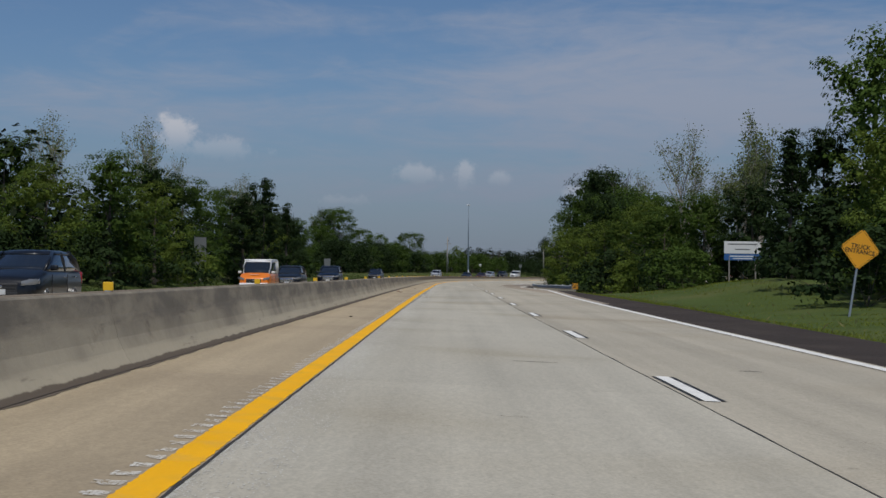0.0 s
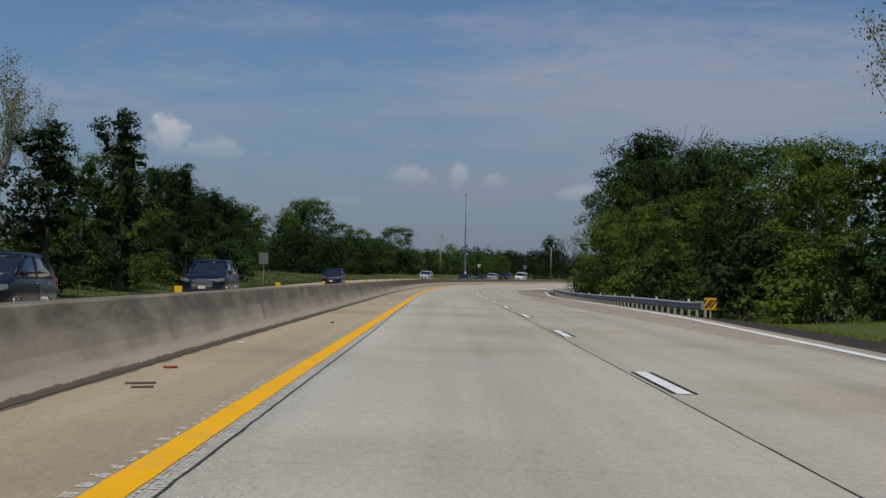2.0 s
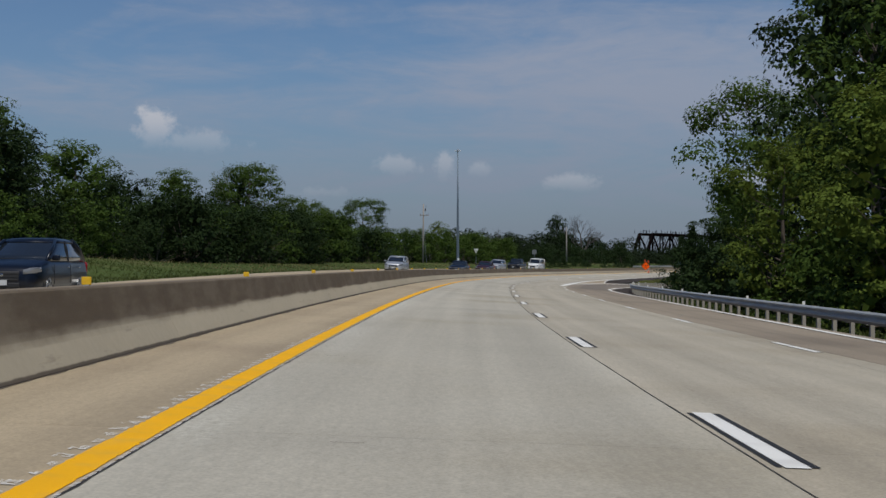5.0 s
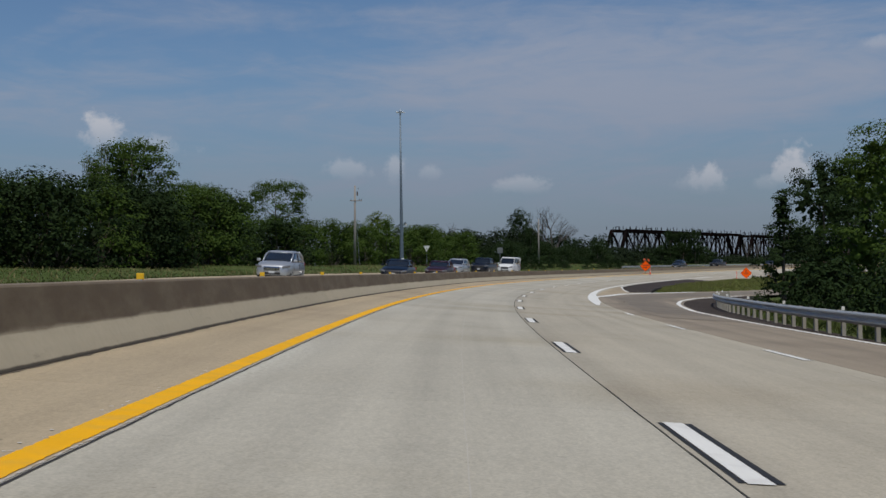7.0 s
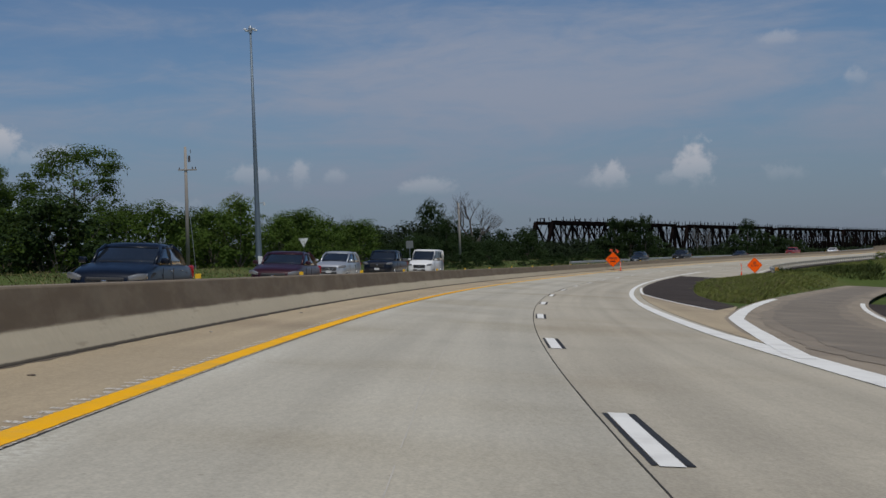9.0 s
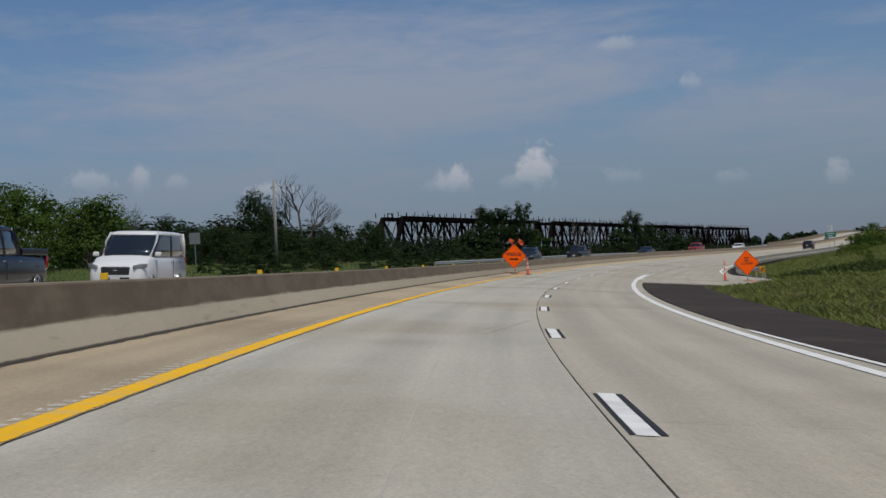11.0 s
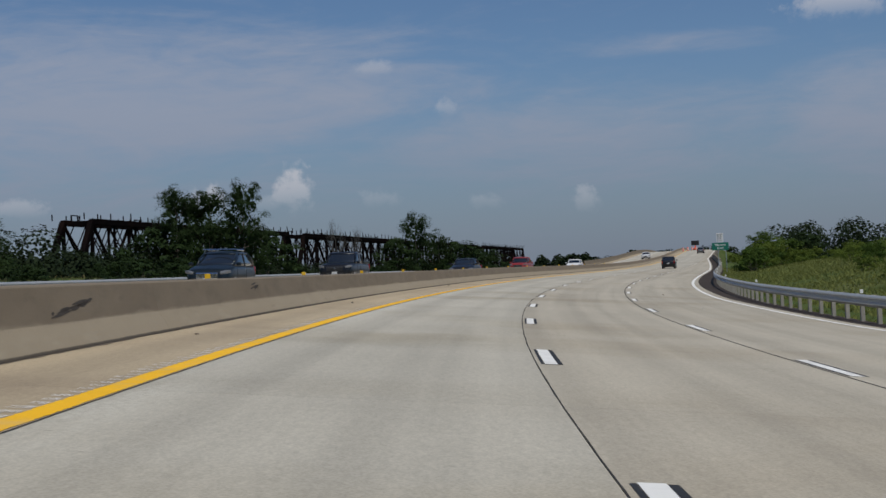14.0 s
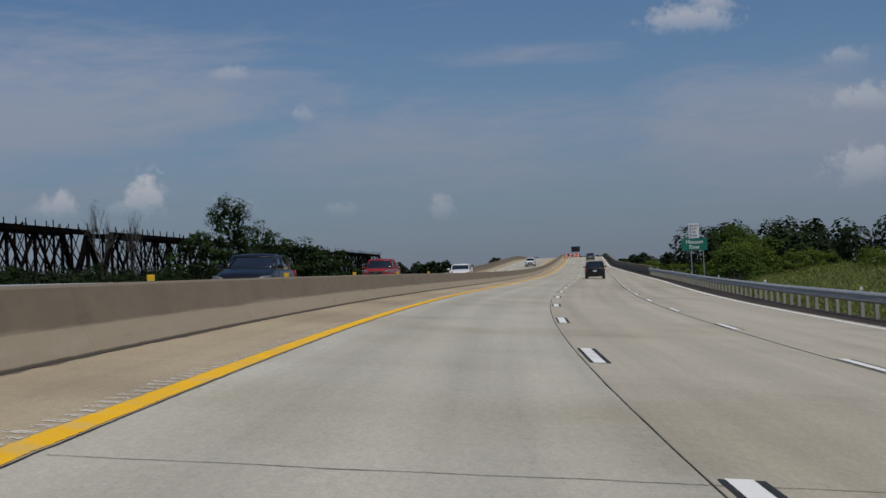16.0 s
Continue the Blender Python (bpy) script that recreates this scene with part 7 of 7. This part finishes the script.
def vehicle(name, label, m, L, W, H, belt, hood, deck, ws, rr, coat, clear=0.24, wheel=0.34, lower=None, grille="dark trim", rack=False, bed=False, snout=0.78, panel_van=False, category="car"):
    """Its nose along +y. hood, deck: lengths before and behind the cabin at the belt; ws, rr: run of the windscreen and the rear glass."""
    ob = tagged(new(name), label, category)
    ob.matrix_basis = m
    f, r, w = L / 2, -L / 2, W / 2
    y1, y0 = f - hood, r + deck
    tail = belt - (0.03 if deck > 0.3 else 0.0)
    rings = [body_ring(f, clear + 0.16, snout - 0.26, 0.66 * w, 0.0), body_ring(f - 0.03, clear + 0.08, snout - 0.15, 0.78 * w, 0.01), body_ring(f - 0.10, clear + 0.02, snout - 0.06, 0.87 * w, 0.02), body_ring(f - 0.24, clear, snout, 0.94 * w),
             body_ring(f - 0.55, clear, snout + 0.35 * (belt - snout), 0.985 * w), body_ring(y1 + 0.25, clear, belt - 0.10 * (belt - snout) - 0.01, w), body_ring(y1 - 0.1, clear, belt, w), body_ring((y0 + y1) / 2, clear, belt + 0.01, w), body_ring(y0 + 0.2, clear, belt + 0.01, w),
             body_ring(r + 0.45, clear, tail, 0.985 * w), body_ring(r + 0.18, clear + 0.02, tail - 0.01, 0.94 * w), body_ring(r + 0.06, clear + 0.06, tail - 0.06, 0.88 * w, 0.02), body_ring(r, clear + 0.14, tail - 0.16, 0.78 * w, 0.0)]
    part("body", loft_bm(rings), coat, ob, "", True)
    sill = [body_ring(f - 0.05, clear - 0.05, clear + 0.14, 0.72 * w, 0), body_ring(f - 0.16, clear - 0.06, clear + 0.20, 0.90 * w, 0), body_ring(f - 0.5, clear - 0.06, clear + 0.20, 0.985 * w, 0), body_ring(r + 0.5, clear - 0.06, clear + 0.20, 0.985 * w, 0), body_ring(r + 0.14, clear - 0.05, clear + 0.22, 0.90 * w, 0), body_ring(r + 0.03, clear - 0.03, clear + 0.20, 0.78 * w, 0)]
    part("sill", loft_bm(sill), lower or "dark trim", ob, "", True)
    tw = w - 0.19 if not panel_van else w - 0.10
    bow = 0.16

    def cabin(q, grow=0.0):
        """q from the belt to the roof's edge."""
        e = q ** 1.25
        return cabin_ring(belt - 0.02 + (H - 0.09 - belt) * q, w - 0.075 + (tw - w + 0.075) * e + grow, y1 - ws * q + grow, y0 + rr * q - grow, bow, 0.14 + 0.08 * q)
    part("cabin_glass", loft_bm([cabin(q) for q in (0.0, 0.3, 0.6, 0.85, 1.0)]), "car glass", ob, "dark glass", True)
    yt, yb = y1 - ws, y0 + rr
    roof = [cabin(0.93, 0.012), cabin(1.0, 0.02)]
    for dz, inset in ((0.045, 0.05), (0.075, 0.14), (0.09, 0.30)):
        roof.append(cabin_ring(H - 0.09 + dz - 0.02, tw - inset, yt - inset, yb + inset, bow, 0.2))
    part("roof", loft_bm(roof), coat, ob, "", True)
    mid = (yt + yb) / 2 + 0.1
    for sg in (-1, 1):
        b0, t0 = w - 0.10, tw - 0.03
        part("pillar", tube_bm([(sg * (b0 - 0.07), y1 - 0.16, belt - 0.03), (sg * (0.5 * (b0 + t0) - 0.01), y1 - 0.16 - ws * 0.55, belt + (H - belt) * 0.52), (sg * (t0 - 0.03), yt - 0.18, H - 0.09)], [0.045, 0.04, 0.045], 6), coat, ob, "", True)
        part("pillar", tube_bm([(sg * (b0 - 0.05), y0 + 0.12, belt - 0.03), (sg * (0.5 * (b0 + t0)), y0 + 0.12 + rr * 0.5, belt + (H - belt) * 0.5), (sg * (t0 - 0.02), yb + 0.14, H - 0.09)], [0.09, 0.08, 0.08], 6), coat, ob, "", True)
        part("pillar", tube_bm([(sg * (b0 + 0.015), mid, belt - 0.03), (sg * (0.52 * b0 + 0.48 * t0 + 0.028), mid, belt + (H - belt) * 0.5), (sg * (t0 + 0.015), mid, H - 0.09)], [0.035, 0.035, 0.035], 6), "dark trim", ob)
        if panel_van:
            part("side_panel", prism_bm([(mid - 0.1, belt - 0.02), (mid - 0.1, H - 0.12), (yb + 0.05, H - 0.12), (y0 + 0.02, belt - 0.02)], 0.06, None, 0, 1, 0.02), coat, ob).matrix_basis = pose(sg * (w - 0.095), 0, 0, 0, -sg * 3)
        part("mirror", box_bm(0.20, 0.10, 0.14, (sg * (w + 0.07), y1 - 0.22, belt + 0.06), 0.04, None, 3), coat, ob, "", True)
        part("headlight", loft_bm([[(sg * (w * 0.80 + a * 0.19 * c), f - 0.03 - 0.11 * (1 + sgn) + d, snout - 0.15 + b * 0.085 * c + 0.02 * (1 + sgn)) for a, b, sgn in ((-1, -0.7, -1), (0, -1, 0), (1, -0.5, 1), (1, 0.8, 1), (0, 1, 0), (-1, 0.6, -1))] for c, d in ((1.0, 0.0), (0.95, 0.055), (0.7, 0.075))]), "lamp glass", ob, "clear headlight", True)
        part("tail_light", box_bm(0.15, 0.12, 0.32, (sg * (w * 0.86), r + 0.07, belt - 0.20), 0.04, None, 3), "tail lamp", ob, "red tail light", True)
        part("fog_light", tube_bm([(sg * (w * 0.66), f - 0.12, clear + 0.17), (sg * (w * 0.66), f - 0.025, clear + 0.17)], [0.06, 0.05], 10), "lamp glass", ob)
        for yy in (f - 0.92, r + 0.95):
            ww = part("wheel", tube_bm([(sg * (w - 0.24), yy, wheel), (sg * (w - 0.21), yy, wheel), (sg * (w - 0.05), yy, wheel), (sg * (w - 0.015), yy, wheel)], [wheel * 0.9, wheel, wheel, wheel * 0.93], 22), "tyre", ob, "", True)
            part("rim", tube_bm([(sg * (w - 0.08), yy, wheel), (sg * (w + 0.0), yy, wheel), (sg * (w + 0.008), yy, wheel)], [wheel * 0.66, wheel * 0.64, wheel * 0.2], 18), "alloy", ww)
            for k in range(5):
                a = 2 * math.pi * k / 5
                part("spoke_gap", tube_bm([(sg * (w - 0.01), yy + 0.4 * wheel * math.cos(a), wheel + 0.4 * wheel * math.sin(a)), (sg * (w + 0.011), yy + 0.4 * wheel * math.cos(a), wheel + 0.4 * wheel * math.sin(a))], [wheel * 0.15, wheel * 0.13], 6), "dark trim", ww)
            part("wheel_arch", tube_bm([(sg * (w - 0.26), yy, wheel + 0.02), (sg * (w - 0.022), yy, wheel + 0.02)], [wheel + 0.07, wheel + 0.07], 22), "dark trim", ob)
        for yy in (mid, y1 - 0.35):
            part("door_seam", box_bm(0.012, 0.014, (belt - clear) * 0.62, (sg * (w - 0.004), yy + 0.02, clear + 0.55 * (belt - clear))), "dark trim", ob)
        for yy in (mid + 0.16, mid - 0.85):
            part("door_handle", box_bm(0.035, 0.17, 0.03, (sg * (w * 0.975), yy, clear + 0.78 * (belt - clear)), 0.012), "chrome", ob)
        if rack:
            part("roof_rail", tube_bm([(sg * (tw - 0.10), yt - 0.35, H + 0.03), (sg * (tw - 0.10), yb + 0.30, H + 0.03)], [0.025, 0.025], 6), "chrome", ob)
    if rack:
        for yy in (0.35, -0.35, -0.9):
            part("crossbar", tube_bm([(-tw + 0.04, yy, H + 0.06), (tw - 0.04, yy, H + 0.06)], [0.022, 0.022], 6), "chrome", ob)
    g = part("grille", box_bm(W * 0.50, 0.12, 0.27, (0, f - 0.05, snout - 0.27), 0.05, None, 3), grille, ob)
    for k in range(3):
        part("grille_bar", box_bm(W * 0.46, 0.03, 0.026, (0, f + 0.006, snout - 0.345 + 0.075 * k), 0.006), "dark trim" if grille == "chrome" else "chrome" if coat == "silver paint" else "dark trim", g)
    part("badge", box_bm(0.13, 0.02, 0.07, (0, f + 0.015, snout - 0.23), 0.02), "chrome", g)
    part("air_intake", box_bm(W * 0.50, 0.06, 0.13, (0, f - 0.012, clear + 0.16), 0.03), "dark trim", ob)
    part("number_plate", box_bm(0.31, 0.02, 0.15, (0, r - 0.012, clear + 0.46), 0.005), "plate", ob, "blank plate")
    part("number_plate", box_bm(0.31, 0.02, 0.13, (0, f + 0.03, clear + 0.22), 0.005), "plate", ob, "blank plate")
    part("wiper", box_bm(0.55, 0.02, 0.015, (0.25, y1 - 0.02, belt + 0.035), 0.004, pose(0, 0, 0, 0, 0, 4)), "dark trim", ob)
    if bed:
        part("load_bed", box_bm(W - 0.34, deck - 0.35, 0.06, (0, r + deck / 2 + 0.02, belt + 0.01), 0.01), "dark trim", ob)
        for sg in (-1, 1):
            part("bed_side", box_bm(0.12, deck - 0.1, 0.16, (sg * (w - 0.13), r + deck / 2, belt + 0.05), 0.03), coat, ob)
        part("tailgate", box_bm(W - 0.2, 0.10, 0.16, (0, r + 0.09, belt + 0.05), 0.03), coat, ob)
    return ob


def oncoming(s, u):
    return road_pose(s, u, 0.0, 180.0, True) @ pose(0, 0, 0, 0, -math.degrees(math.atan(max(0.0, float(np.interp(s, RS, RB)) - float(np.interp(s, OPP_S, OPP_D))))), 0)


def suv(label, m, coat, **kw):
    return vehicle("sport_utility_car", label, m, 4.55, 1.82, 1.62, 1.02, 1.02, 0.10, 0.98, 0.72, coat, 0.24, 0.35, snout=0.88, **kw)


def sedan(label, m, coat, **kw):
    return vehicle("sedan_car", label, m, 4.75, 1.80, 1.43, 0.93, 1.25, 0.75, 0.75, 0.75, coat, 0.20, 0.32, snout=0.75, **kw)


def pickup(label, m, coat, **kw):
    return vehicle("pickup_truck", label, m, 5.5, 1.98, 1.80, 1.12, 1.35, 1.85, 0.62, 0.18, coat, 0.34, 0.38, snout=1.05, bed=True, category="truck", **kw)


def van(label, m, coat, **kw):
    return vehicle("panel_van", label, m, 4.9, 1.86, 1.95, 1.12, 0.95, 0.04, 0.80, 0.12, coat, 0.24, 0.34, snout=0.92, panel_van=True, category="van", **kw)


vehicle("hatchback_car", "black hatchback driving on the opposite carriageway", oncoming(34.4, -9.3), 4.45, 1.76, 1.49, 0.95, 1.05, 0.10, 0.95, 0.60, "black paint", 0.2, 0.32, snout=0.78)
taxi = van("orange and white delivery van on the opposite carriageway", oncoming(77.8, -9.3) @ Matrix.Diagonal((0.93, 0.93, 0.93, 1)), "orange car paint", lower="white car paint")
for piece in taxi.children:
    if piece.name.split(".")[0] in ("roof", "mirror", "pillar", "side_panel") and piece.data.materials[0].name == "orange car paint":
        piece.data.materials[0] = MATS["white car paint"]
part("bumper", box_bm(1.74, 0.30, 0.30, (0, 2.36, 0.40), 0.10, None, 3), "white car paint", taxi, "white front bumper", True)
part("roof_skin", prism_bm([(0.55, 1.90), (0.5, 1.965), (-2.2, 1.975), (-2.25, 1.91)], 1.72, 1.6, 1.9, 1.97, 0.02), "white car paint", taxi, "white roof")
part("hood_blaze", box_bm(0.55, 0.35, 0.02, (0.0, 1.95, 1.03), 0.005, None), "white car paint", taxi, "white patch on the bonnet")
suv("black sport utility car with a chrome grille", oncoming(93.1, -9.3), "black paint", grille="chrome")
suv("dark navy sport utility car beyond the median barrier", oncoming(124.2, -9.3) @ Matrix.Diagonal((1.08, 1.1, 1.1, 1)), "navy paint", grille="chrome")
suv("dark blue sport utility car far down the road", oncoming(186.0, -9.3), "navy paint")
suv("silver sport utility car on the opposite carriageway", oncoming(285.0, -9.3), "silver paint", grille="chrome")
sedan("dark blue sedan close beyond the median barrier", oncoming(304.5, -5.8), "navy paint")
sedan("dark maroon sedan beyond the median barrier", oncoming(323.0, -5.8), "maroon paint")
suv("silver compact sport utility car with dark grille", oncoming(349.5, -9.3), "silver paint")
pickup("dark pickup truck on the opposite carriageway", oncoming(362.8, -9.3), "navy paint")
van("plain white panel van on the opposite carriageway", oncoming(376.0, -9.3), "white car paint")
suv("dark green sport utility car with a roof rack", oncoming(478.0, -9.3), "dark green paint", rack=True, grille="chrome")
pickup("black pickup truck beyond the median barrier", oncoming(503.0, -9.3), "black paint")
sedan("black sedan beyond the median barrier", oncoming(527.0, -5.8), "black paint")
pickup("red pickup truck on the opposite carriageway", oncoming(579.0, -9.3), "red car paint")
sedan("white sedan beyond the median barrier", oncoming(600.0, -5.8), "white car paint")
suv("white sport utility car coming over the bridge", oncoming(745.0, -6.0), "white car paint")
suv("black sport utility car in the outer lane ahead", road_pose(612, 5.4, 0.0), "black paint")
suv("dark sport utility car climbing the bridge ahead", road_pose(790, 5.3, 0.0), "grey paint")

# ---- verge grass ----


def grass_patch(name, seed, n, s0, s1, u0, u1, lo, hi, mat, label, width=0.014):
    rng = np.random.default_rng(seed)
    s, w = rng.uniform(s0, s1, n), rng.uniform(0, 1, n)
    a = np.array([u0(q) if callable(u0) else u0 for q in s])
    b = np.array([u1(q) if callable(u1) else u1 for q in s])
    u = a + (b - a) * w
    h = np.interp(s, RS, RH)
    x, y = np.interp(s, RS, RX) + u * np.cos(h), np.interp(s, RS, RY) + u * np.sin(h)
    clump = np.array([noise.noise((px * 0.35, py * 0.35, 1.0)) for px, py in zip(x, y)])
    tall = rng.uniform(lo, hi, n) * (0.75 + 0.55 * clump)
    z = ground_z(x, y)
    p = np.column_stack([x, y, z - 0.03])
    ang = rng.uniform(0, 2 * np.pi, n)
    side = np.column_stack([np.cos(ang), np.sin(ang), np.zeros(n)]) * width * rng.uniform(0.7, 1.6, n)[:, None]
    bend = rng.normal(size=(n, 3)) * np.array([0.6, 0.6, 0.0]) * tall[:, None]
    up = np.column_stack([np.zeros(n), np.zeros(n), tall])
    v = np.stack([p - side, p + side, p + up * 0.6 + bend * 0.4 + side * 0.7, p + up + bend], 1).reshape(-1, 3)
    f = np.arange(4 * n).reshape(-1, 4)
    ob = new(name, quad_mesh(name, v, f, mat))
    return tagged(ob, label, "grass", kind="stuff")


RIGHT_EDGE = table([(-60, 10.35), (54, 10.05), (104, 10.1), (113, 11.4), (138, 11.7), (150, 12.0), (175, 12.5), (245, 12.9), (277, 13.8), (300, 15.4), (345, 20.5)])
grass_patch("verge_grass", 1, 45000, 5, 140, lambda s: RIGHT_EDGE(s) + 0.05, lambda s: RIGHT_EDGE(s) + 8.5, 0.05, 0.13, "lawn blades", "rough green verge grass", 0.009)
grass_patch("verge_grass", 2, 12000, 140, 340, lambda s: RIGHT_EDGE(s) + 0.05, lambda s: RIGHT_EDGE(s) + 6.0, 0.2, 0.5, "grass blades", "rough green verge grass behind the guardrail", 0.03)
grass_patch("verge_grass", 3, 42000, 346, 407, lambda s: 10.75, lambda s: max(11.0, RAMP_L(s) - 1.2), 0.16, 0.38, "pale grass blades", "long uncut grass beside the gore", 0.018)
grass_patch("verge_grass", 10, 12000, 404, 440, 16.7, 26.0, 0.35, 0.8, "grass blades", "long uncut grass beside the ramp mouth", 0.025)
grass_patch("verge_grass", 4, 45000, 437, 620, lambda s: max(RAIL_B(s), EDGE_IN(s) + 0.8) + 0.5, lambda s: RAIL_B(s) + 16, 0.12, 0.36, "pale grass blades", "long grass on the bank behind the guardrail", 0.035)
grass_patch("verge_grass", 5, 40000, 20, 250, -30, -14.2, 0.12, 0.28, "grass blades", "long grass beyond the opposite carriageway", 0.022)
grass_patch("verge_grass", 6, 40000, 250, 520, -34, -13.9, 0.08, 0.18, "grass blades", "long grass beyond the opposite carriageway", 0.024)
grass_patch("dry_grass", 7, 4000, 250, 520, -33, -15, 0.18, 0.40, "dry grass", "straw-coloured seed heads among the grass", 0.03)
grass_patch("dry_grass", 8, 2200, 345, 398, 11.2, lambda s: max(11.5, RAMP_L(s) - 1.0), 0.22, 0.45, "dry grass", "straw-coloured seed heads among the grass", 0.012)
grass_patch("dry_grass", 9, 260, 15, 130, lambda s: RIGHT_EDGE(s) + 0.3, lambda s: RIGHT_EDGE(s) + 6, 0.15, 0.32, "dry grass", "straw-coloured stalks in the verge", 0.012)

# ---- litter and small debris ----


def debris():
    rnd = random.Random(21)
    for k in range(26):
        s, u = rnd.uniform(5, 510), rnd.choice((rnd.uniform(-1.45, -0.5), rnd.uniform(-1.5, -1.2), rnd.uniform(7.7, 9.5)))
        bm = bmesh.new()
        bmesh.ops.create_icosphere(bm, subdivisions=1, radius=1.0)
        a, b, c = rnd.uniform(0.02, 0.06), rnd.uniform(0.02, 0.05), rnd.uniform(0.008, 0.022)
        for v in bm.verts:
            v.co = Vector((v.co.x * a * rnd.uniform(0.7, 1.3), v.co.y * b * rnd.uniform(0.7, 1.3), max(v.co.z, -0.6) * c))
        me = mesh_of(bm)
        me.materials.append(MATS[rnd.choice(("toe dirt", "barrier concrete", "wood post", "rubber"))])
        ob = tagged(new("debris", me), "small chip of road debris on the paving", "debris", "road debris")
        ob.matrix_basis = road_pose(s, u, 0.6 * c + 0.002, rnd.uniform(0, 360))
    for s, u, mt, w, l in ((73.9, -1.30, "red car paint", 0.09, 0.14), (79.2, -1.35, "white paint", 0.07, 0.10), (71.8, -1.15, "toe dirt", 0.02, 0.28), (71.4, -1.05, "toe dirt", 0.015, 0.20)):
        ob = tagged(new("litter", mesh_of(box_bm(l, w, 0.02, (0, 0, 0.012), 0.006))), "scrap of litter lying on the shoulder", "litter", "litter")
        ob.data.materials.append(MATS[mt])
        ob.matrix_basis = road_pose(s, u, 0.0, 25)


def rubble():
    """Pale broken concrete lying at the foot of the guardrail."""
    rnd = random.Random(77)
    for s in (437.6, 438.3, 439.5, 440.4, 441.9, 442.3, 444.0, 446.5, 449.0, 452.5):
        r = rnd.uniform(0.05, 0.13)
        bm = bmesh.new()
        bmesh.ops.create_icosphere(bm, subdivisions=2, radius=r)
        for v in bm.verts:
            v.co *= 1 + 0.5 * noise.noise(v.co * 9 + Vector((s, 0, 0)))
            v.co.z *= 0.6
        ob = tagged(new("rubble", mesh_of(bm)), "pale lump of broken concrete below the guardrail", "rubble", "rubble below the guardrail")
        ob.data.materials.append(MATS["pier stone"])
        ob.matrix_world = road_pose(s, RAIL_B(s) + rnd.uniform(-0.05, 0.30), 0.02 + r * 0.3)


debris()
rubble()
